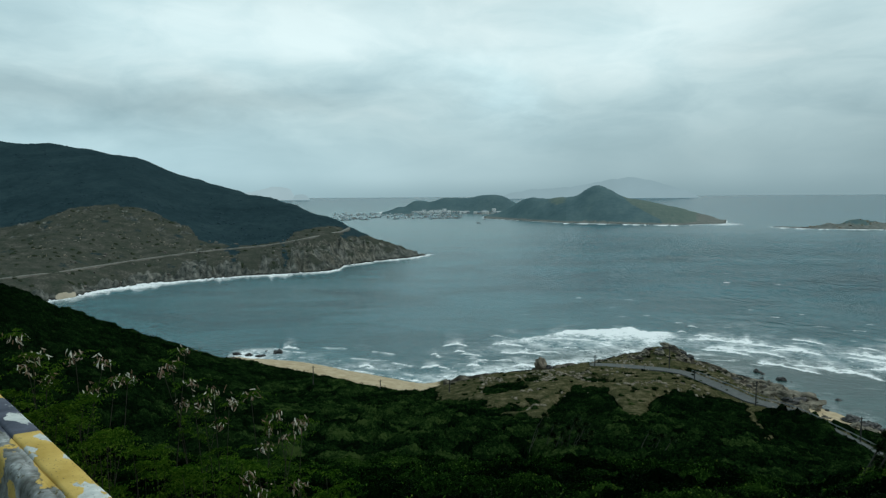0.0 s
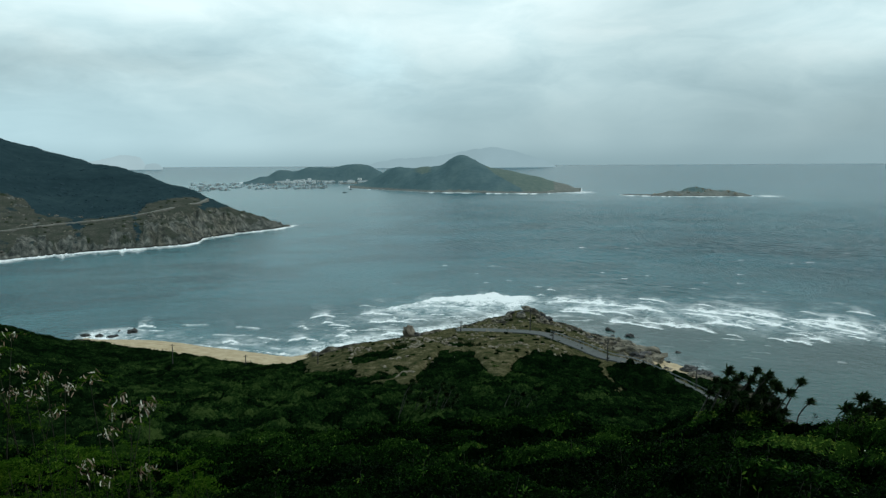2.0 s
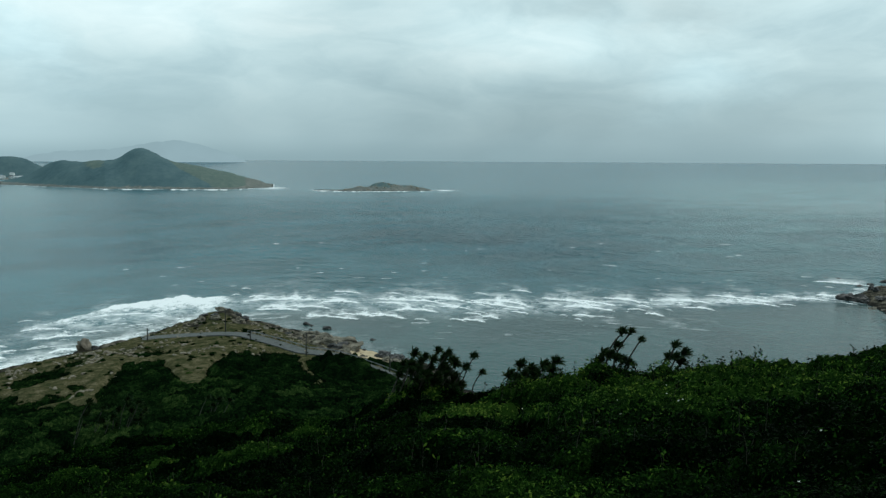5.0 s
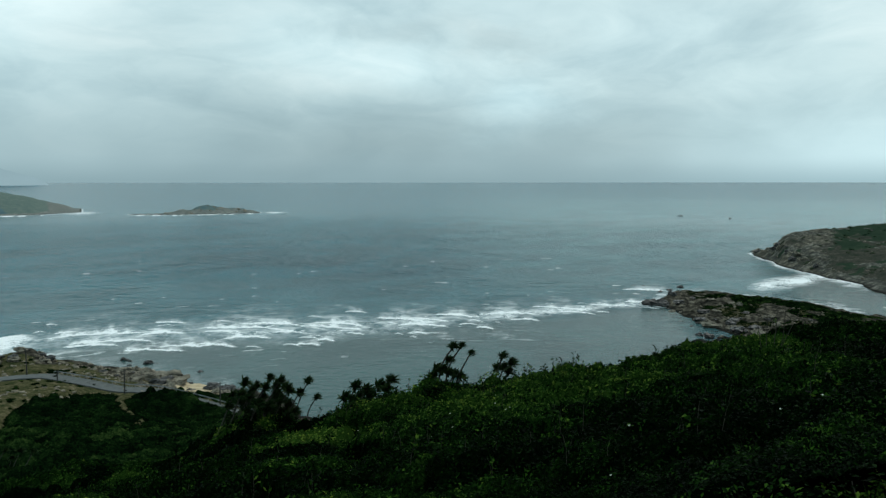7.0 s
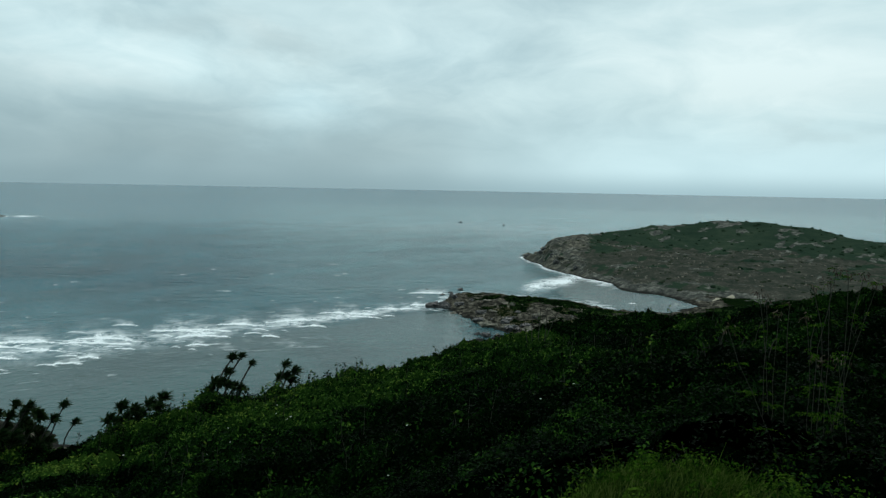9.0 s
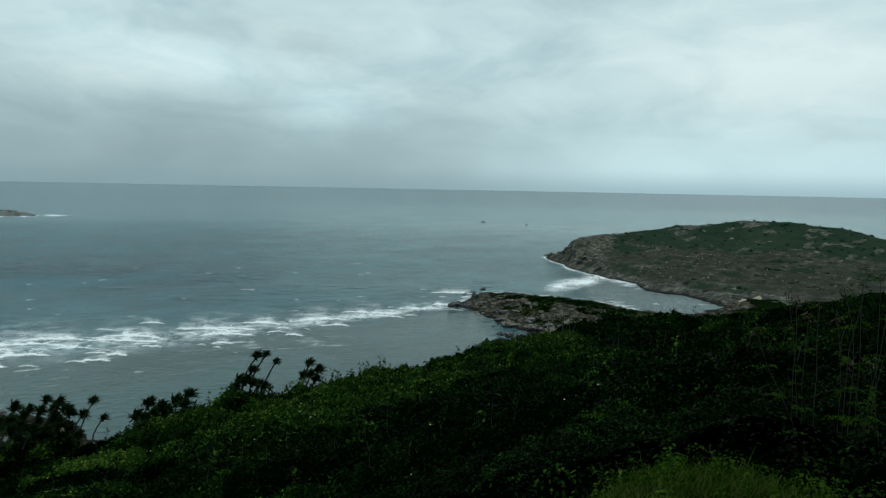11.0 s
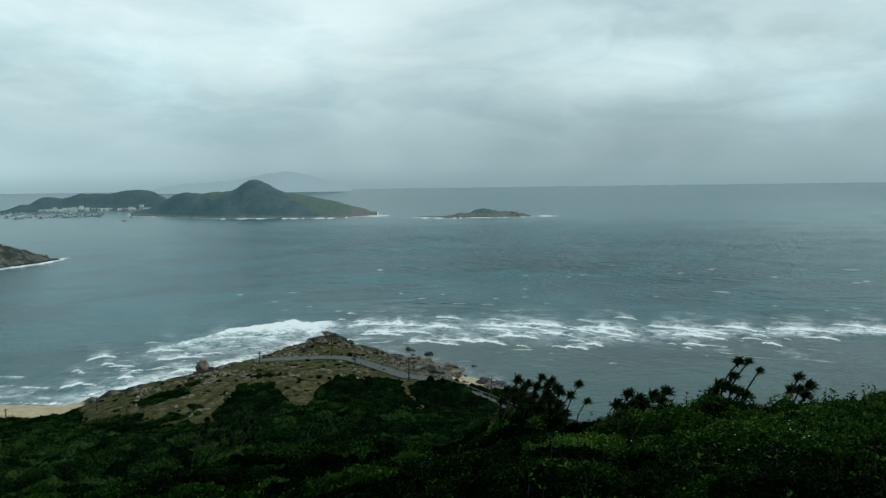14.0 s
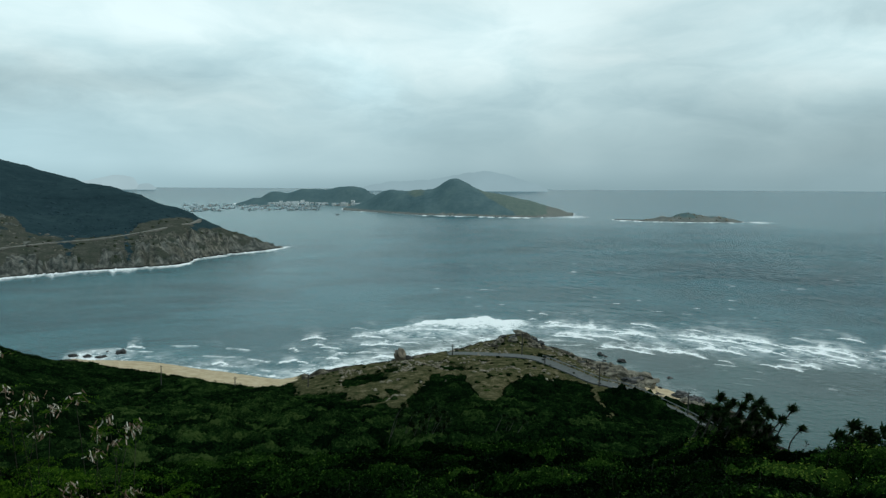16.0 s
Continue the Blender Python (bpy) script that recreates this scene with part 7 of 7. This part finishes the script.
sx, sy = polar(-8.1, 268)
boulder(boulder_mesh(0, M_ROCK, 0.4), sx, sy, ground_at(sx, sy) + 1.9, 2.7, 2.2, 3.9, "tall pale upright boulder on the knoll ridge", "", 0.4)
bx, by = polar(-8.75, 267)
boulder(DARK[1], bx, by, ground_at(bx, by) + 0.6, 1.5, 1.3, 1.4, "dark boulder leaning beside the upright one", "", 1.0)
rk = random.Random(5)
OFF_POINT = ((-24.6, 322, 1.9), (-25.0, 319, 1.2), (-24.9, 312, 1.3), (-26.3, 312, 2.2), (-26.8, 310, 1.3), (-26.0, 316, 1.3), (-25.4, 300, 1.7), (-25.9, 297, 1.3), (-27.3, 305, 1.2), (-30.0, 290, 1.4), (-29.2, 300, 0.9), (-30.9, 262, 2.4), (-31.6, 256, 2.0), (-32.2, 258, 2.6), (-33.0, 254, 1.8))
OFF_BEACH = ((13.7, 344, 2.6), (15.9, 342, 1.8), (15.1, 338, 1.6), (16.8, 346, 2.0), (14.6, 350, 1.2))
OFF_SPIT = ((-66.5, 446, 4.4), (-67.1, 444, 4.2), (-67.6, 440, 3.2), (-67.5, 452, 2.0), (-68.7, 524, 2.4), (-67.9, 508, 2.2), (-67.2, 500, 1.6), (-65.9, 524, 1.5), (-65.1, 526, 1.3), (-68.2, 470, 2.2), (-68.0, 484, 2.0), (-70.3, 362, 1.8), (-71.0, 358, 2.2), (-70.7, 366, 1.5), (-69.6, 384, 1.4), (-68.9, 396, 1.1))
for az, r, s in OFF_POINT + OFF_BEACH + OFF_SPIT:
    x, y = polar(az, r)
    boulder(DARK[rk.randrange(5)], x, y, max(ground_at(x, y), -1.0) + 0.35 * s, s * rk.uniform(0.9, 1.5), s * rk.uniform(0.8, 1.3), s * rk.uniform(0.75, 1.2), "dark wet boulder standing in the surf", "boulders along the shore", rk.uniform(0, 6))
for k in range(24):
    az = rk.uniform(-29.5, -22.5)
    r = np.interp(-az, [22.5, 25, 27, 28.5, 29.5], [292, 276, 262, 262, 262]) + rk.uniform(-14, 12)
    x, y = polar(az, r)
    s = 0.6 + 2.6 * rk.random() ** 2.5
    boulder(DARK[rk.randrange(5)] if k % 2 == 0 else PALE[rk.randrange(5)], x, y, ground_at(x, y) + 0.05 * s, s * rk.uniform(0.9, 1.9), s * rk.uniform(0.7, 1.2), s * rk.uniform(0.65, 1.05), "weathered tan boulder on the rocky point", "boulders on the point", rk.uniform(0, 6))
# large outcrops above the little beach
for az, r, s in ((-26.2, 281, 4.6), (-27.2, 278, 6.2), (-28.0, 275, 4.6), (-26.7, 272, 3.6), (-25.3, 284, 3.4), (-24.6, 286, 2.6), (-27.7, 270, 2.6), (-31.2, 253, 2.4), (-32.0, 250, 2.1), (-31.7, 256, 1.6)):
    x, y = polar(az, r)
    boulder(PALE[rk.randrange(5)], x, y, ground_at(x, y) + 0.1 * s, s * 1.35, s, s * rk.uniform(0.6, 0.85), "large cracked outcrop of tan rock by the water", "outcrops on the point", rk.uniform(0, 6))
for k in range(14):
    az = rk.uniform(-19.6, -15.8)
    r = 303 + rk.uniform(-8, 8)
    x, y = polar(az, r)
    s = rk.uniform(0.8, 2.4)
    boulder(PALE[rk.randrange(5)] if k % 3 else DARK[k % 5], x, y, ground_at(x, y) + 0.1 * s, s * rk.uniform(0.9, 1.5), s, s * rk.uniform(0.55, 0.9), "weathered boulder on top of the knoll", "boulders on the knoll", rk.uniform(0, 6))
for k in range(75):
    az = rk.uniform(-79, -68.0)
    r = np.interp(-az, [67, 70, 73, 78], [440, 398, 374, 352]) + rk.uniform(-6, 80) * rk.random()
    x, y = polar(az, r)
    s = 0.8 + 2.8 * rk.random() ** 2
    boulder(PALE[rk.randrange(5)] if k % 2 else DARK[k % 5], x, y, ground_at(x, y) + 0.1 * s, s * rk.uniform(0.9, 1.7), s, s * rk.uniform(0.5, 0.85), "rough boulder on the low rocky spit", "boulders on the spit", rk.uniform(0, 6))


# broken rocks at the end of the low headland
for k in range(34):
    az = -73.6 - 4.6 * rk.random() ** 1.4
    r = np.interp(-az, [73.6, 74.3, 75.3, 77, 79], [806, 784, 734, 676, 640]) + rk.uniform(-4, 26)
    x, y = polar(az, r)
    z = float(east.at(np.array([x]), np.array([y]))[0])
    s = 1.2 + 3.2 * rk.random() ** 2
    boulder(DARK[rk.randrange(5)] if k % 2 else PALE[rk.randrange(5)], x, y, max(z, -0.6) + 0.2 * s, s * rk.uniform(0.9, 1.6), s, s * rk.uniform(0.7, 1.2), "jagged rock at the tip of the headland", "rocks off the low headland", rk.uniform(0, 6))


def stones(seed, n, a0, a1, r0, r1, size, mat, label, land=hill, where=None):
    rng = np.random.default_rng(seed)
    bm = bmesh.new()
    bmesh.ops.create_icosphere(bm, subdivisions=1, radius=1.0)
    base = np.array([v.co for v in bm.verts])
    tri = np.array([[v.index for v in f.verts] for f in bm.faces])
    bm.free()
    pieces = []
    a, r = rng.uniform(a0, a1, n), rng.uniform(r0, r1, n)
    x, y = -np.sin(np.radians(a)) * r, np.cos(np.radians(a)) * r
    z = land.at(x, y)
    patchy = fbm(x / 9, y / 9, 3, seed) > 0.05
    if where is not None:
        patchy &= where.at(x, y) > 0.6
    for k in np.nonzero(patchy & (z > 0.3))[0]:
        s = size * rng.uniform(0.4, 1.3) * rng.uniform(0.6, 1.2, 3) * (1, 1, 0.7)
        pieces.append((base * (1 + 0.25 * rng.normal(size=(len(base), 1))) * s + (x[k], y[k], z[k] + 0.1 * size), tri))
    v, f = joined(pieces)
    return tagged(new("stones", mesh_of("stones", v, f, mat, False)), label, "stones", kind="stuff")


east_open = Land(east.r, east.az)
east_open.z, east_open.x, east_open.y = e_dry, EX, EY
west_open = Land(west.r, west.az)
west_open.z, west_open.x, west_open.y = w_dry, WX, WY
M_CLIFF = plain("cliff_rock", (0.03, 0.03, 0.027), (0.20, 0.185, 0.155), 0.25, 0.9, 0.8, 0.4)
M_STONE = plain("pale_stone", (0.12, 0.10, 0.075), (0.29, 0.25, 0.19), 0.5, 0.9)
stones(61, 1500, -13, -3, 200, 262, 0.6, M_STONE, "pale loose stones on the dry slope")
stones(62, 1000, -30, -12, 238, 305, 0.65, M_STONE, "loose stones over the rocky knoll")
stones(63, 240, -79, -67, 352, 490, 0.8, M_ROCK, "broken stones on the spit")
stones(64, 900, -97, -76, 560, 900, 1.1, M_ROCK, "pale rock outcrops on the low headland", east, east_open)
stones(65, 420, 17, 31, 700, 930, 0.9, M_STONE, "pale rock outcrops on the brown slope", west, west_open)
stones(67, 120, -34.4, -27, 1725, 1790, 3.2, M_STONE, "pale rocks on the low islet", islet)
stones(66, 500, 3, 29, 610, 790, 1.7, M_CLIFF, "fallen rocks at the foot of the cliffs", west)


# ---- poles and guard rail along the coast road ----
def utility_pole(az, r, top_el, lean=0.0):
    x, y = polar(az, r)
    z0 = ground_at(x, y)
    h = max(4.0, EYE + r * math.tan(radians(top_el)) - z0)
    foot = new("utility_pole")
    foot.location = (x, y, z0)
    shaft = new("shaft", mesh_of("shaft", *tube([(0, 0, -0.3), (lean * 0.5, 0, h * 0.5), (lean, 0, h)], 0.22, 0.15, 8), M_CONCRETE))
    shaft.parent = foot
    bm = bmesh.new()
    bmesh.ops.create_cube(bm, size=1.0, matrix=Matrix.Translation((lean, 0, h - 0.5)) @ Matrix.Diagonal((1.5, 0.12, 0.12, 1)))
    part("crossarm", bm, M_CONCRETE, foot)
    return tagged(foot, "thin dark weathered utility pole beside the coast road", "utility pole", "poles along the coast road")


for az, r, el in ((5.4, 258, -14.9), (10.9, 268, -13.6), (-0.4, 245, -15.0), (-12.4, 266, -12.8), (-18.2, 278, -11.8), (-20.1, 266, -13.5), (-24.55, 242, -14.0), (-31.5, 226, -15.6)):
    utility_pole(az, r, el, 0.15)


def guard_rail():
    line = road_line[40:112]
    d = unit(np.gradient(line[:, :2], axis=0))
    out = np.stack([-d[:, 1], d[:, 0]], 1)
    edge = np.column_stack([line[:, :2] + out * 3.4, line[:, 2]])
    foot = new("guard_rail")
    foot.location = edge[0]
    e = edge - edge[0]
    pieces = []
    for k, (u, z) in enumerate(((0.0, 0.52), (0.05, 0.60), (0.0, 0.68), (0.05, 0.76), (0.0, 0.84))):
        pieces.append(np.column_stack([e[:, :2] + out * u, e[:, 2] + 0.1 + z]))
    v = np.stack(pieces, 1).reshape(-1, 3)
    f = np.array([(i * 5 + k, i * 5 + k + 1, (i + 1) * 5 + k + 1, (i + 1) * 5 + k) for i in range(len(e) - 1) for k in range(4)])
    beam = new("beam", mesh_of("beam", v, f, M_RAIL, False))
    beam.parent = foot
    post_mesh = mesh_of("post", *tube([(0, 0, -0.4), (0, 0, 0.4), (0, 0, 0.92)], 0.07, 0.07, 6), M_RAIL)
    for i in range(0, len(e), 2):
        p = new("post", post_mesh)
        p.parent = foot
        p.location = (*e[i, :2] + out[i] * 0.09, e[i, 2] + 0.05)
    return tagged(foot, "grey steel guard rail along the coast road", "guard rail")


guard_rail()


# ---- fishing village and rafts by the island ----
M_WALL = [plain("house_wall", (0.66, 0.68, 0.68), (0.80, 0.81, 0.80), 0.5), plain("house_wall_blue", (0.32, 0.42, 0.47), (0.42, 0.52, 0.56), 0.5), plain("house_wall_grey", (0.26, 0.27, 0.27), (0.38, 0.39, 0.38), 0.5)]
M_ROOF = [plain("roof_grey", (0.30, 0.33, 0.34), (0.46, 0.48, 0.49), 0.5), plain("roof_rust", (0.22, 0.19, 0.17), (0.32, 0.28, 0.25), 0.5), plain("roof_blue", (0.16, 0.24, 0.30), (0.24, 0.33, 0.38), 0.5)]
# deck wood is paled to grey-blue for the haze over the distance
M_DECK = plain("hazed_raft_wood", (0.10, 0.12, 0.125), (0.34, 0.38, 0.39), 0.6)
M_HULL = plain("boat_hull", (0.03, 0.045, 0.06), (0.07, 0.09, 0.11), 0.6)


def block(bm, lo, hi):
    c = [(a + b) / 2 for a, b in zip(lo, hi)]
    s = [b - a for a, b in zip(lo, hi)]
    bmesh.ops.create_cube(bm, size=1.0, matrix=Matrix.Translation(c) @ Matrix.Diagonal((*s, 1)))


def gable(bm, lx, ly, z, rise, over=0.5):
    x, y = lx / 2 + over, ly / 2 + over
    v = [bm.verts.new(p) for p in ((-x, -y, z), (x, -y, z), (x, y, z), (-x, y, z), (-x, 0, z + rise), (x, 0, z + rise))]
    for f in ((0, 1, 5, 4), (2, 3, 4, 5), (1, 2, 5), (3, 0, 4), (3, 2, 1, 0)):
        bm.faces.new([v[i] for i in f])


def house(i, lx, ly, h):
    bm = bmesh.new()
    block(bm, (-lx / 2, -ly / 2, -1.0), (lx / 2, ly / 2, h))
    ob = part("house", bm, M_WALL[i % 3], None)
    bm = bmesh.new()
    gable(bm, lx, ly, h + 0.01, 2.2)
    part("roof", bm, M_ROOF[i % 3], ob)
    glass = plain("window_dark", (0.03, 0.035, 0.04), (0.06, 0.065, 0.07), 1.0, 0.3)
    for k in range(3):
        bm = bmesh.new()
        u = -lx * 0.32 + k * lx * 0.32
        block(bm, (u - 0.7, -ly / 2 - 0.06, h * 0.4), (u + 0.7, -ly / 2 + 0.05, h * 0.4 + 1.5))
        part("window", bm, glass, ob)
    return tagged(ob, ("white walled village house with a grey gabled roof", "pale blue village house with a rusty gabled roof", "grey village house with a blue gabled roof")[i % 3], "house", "houses of the fishing village")


def fish_raft(i):
    bm = bmesh.new()
    lx, ly = 16 + 4 * i, 11 + 2 * i
    for k in range(4):
        u = -lx / 2 + k * lx / 3
        block(bm, (u - 0.5, -ly / 2, 0.2), (u + 0.5, ly / 2, 0.75))
    for k in range(3):
        w = -ly / 2 + k * ly / 2
        block(bm, (-lx / 2, w - 0.5, 0.3), (lx / 2, w + 0.5, 0.85))
    ob = part("fish_raft", bm, M_DECK, None)
    bm = bmesh.new()
    block(bm, (-3.4, -2.4, 0.7), (3.4, 2.4, 3.4))
    hut = part("hut", bm, M_WALL[i % 3], ob)
    bm = bmesh.new()
    gable(bm, 6.8, 4.8, 3.42, 1.3, 0.4)
    part("roof", bm, M_ROOF[(i + 2) % 3], hut)
    return tagged(ob, "wooden fish farm raft with a small hut afloat", "fish raft", "fish rafts off the island")


def boat(length, label):
    bm = bmesh.new()
    rows = []
    for t in np.linspace(0, 1, 9):
        w = length * 0.14 * math.sin(min(1, t * 1.6 + 0.25) * 1.57) * (1 - max(0, t - 0.55) ** 2 * 4.6)
        w, z = max(w, 0.05), 0.9 + 0.9 * max(0, t - 0.4) ** 2 * 3
        rows.append([bm.verts.new((length * (t - 0.5), s * w * k, zz)) for s, k, zz in ((-1, 1, z), (-1, 0.6, -0.3), (1, 0.6, -0.3), (1, 1, z))])
    for a, b in zip(rows, rows[1:]):
        for k in range(3):
            bm.faces.new((a[k], a[k + 1], b[k + 1], b[k]))
        bm.faces.new((a[3], a[0], b[0], b[3]))
    bm.faces.new(rows[0])
    bm.faces.new(rows[-1][::-1])
    bmesh.ops.recalc_face_normals(bm, faces=bm.faces)
    ob = part("fishing_boat", bm, M_HULL, None)
    bm = bmesh.new()
    block(bm, (-length * 0.3, -length * 0.08, 0.9), (-length * 0.05, length * 0.08, 3.0))
    part("cabin", bm, M_WALL[2], ob)
    bm = bmesh.new()
    bmesh.ops.create_cone(bm, segments=6, radius1=0.09, radius2=0.06, depth=4.0, cap_ends=True, matrix=Matrix.Translation((length * 0.1, 0, 2.8)))
    part("mast", bm, M_HULL, ob)
    return tagged(ob, label, "boat", "fishing boats")


def isle_at(x, y):
    return float(isle.at(np.array([x]), np.array([y]))[0])


rv = random.Random(11)
houses = [house(0, 15, 9, 7.5), house(1, 11, 8, 6), house(2, 14, 9, 5)]
first = set()
for k in range(88):
    az = rv.uniform(-4.9, 2.6) if k % 4 else rv.uniform(-0.5, 1.6)
    shore = np.interp(-az, [-5.6, -3.7, -0.7, 2.4, 5], [3010, 2990, 2960, 2930, 2900])
    x, y = polar(az, shore + 6 + 125 * rv.random() ** 1.6)
    m = pose(x, y, max(isle_at(x, y), 1.0), 0, 0, rv.uniform(-40, 40))
    kind = rv.choice((0, 0, 0, 1, 2))
    if kind in first:
        copy_thing(houses[kind], m)
    else:
        first.add(kind)
        houses[kind].matrix_world = m
rafts = [fish_raft(i) for i in range(3)]
for k in range(230):
    az = rv.uniform(-1.6, 9.0)
    el = -1.28 - 0.62 * rv.random() ** 1.3 - (0.05 if az > 6 else 0)
    x, y = polar(az, EYE / math.tan(radians(-el)))
    m = pose(x, y, 0.0, 0, 0, rv.uniform(0, 180))
    if isle_at(x, y) > -3 and np.hypot(x, y) < 3490:
        continue
    if k < 3:
        rafts[k].matrix_world = m
    else:
        copy_thing(rafts[k % 3], m)
dark_boat = boat(15, "small dark fishing boat afloat off the island")
dark_boat.matrix_world = pose(*polar(-2.9, 1950), 0, 0, 0, 30)
for az, r in ((-68.5, 1612), (-72.1, 1524), (0.3, 2420), (-1.0, 2380), (1.4, 2500), (-3.4, 2200)):
    copy_thing(dark_boat, pose(*polar(az, r), 0, 0, 0, 20 * az))
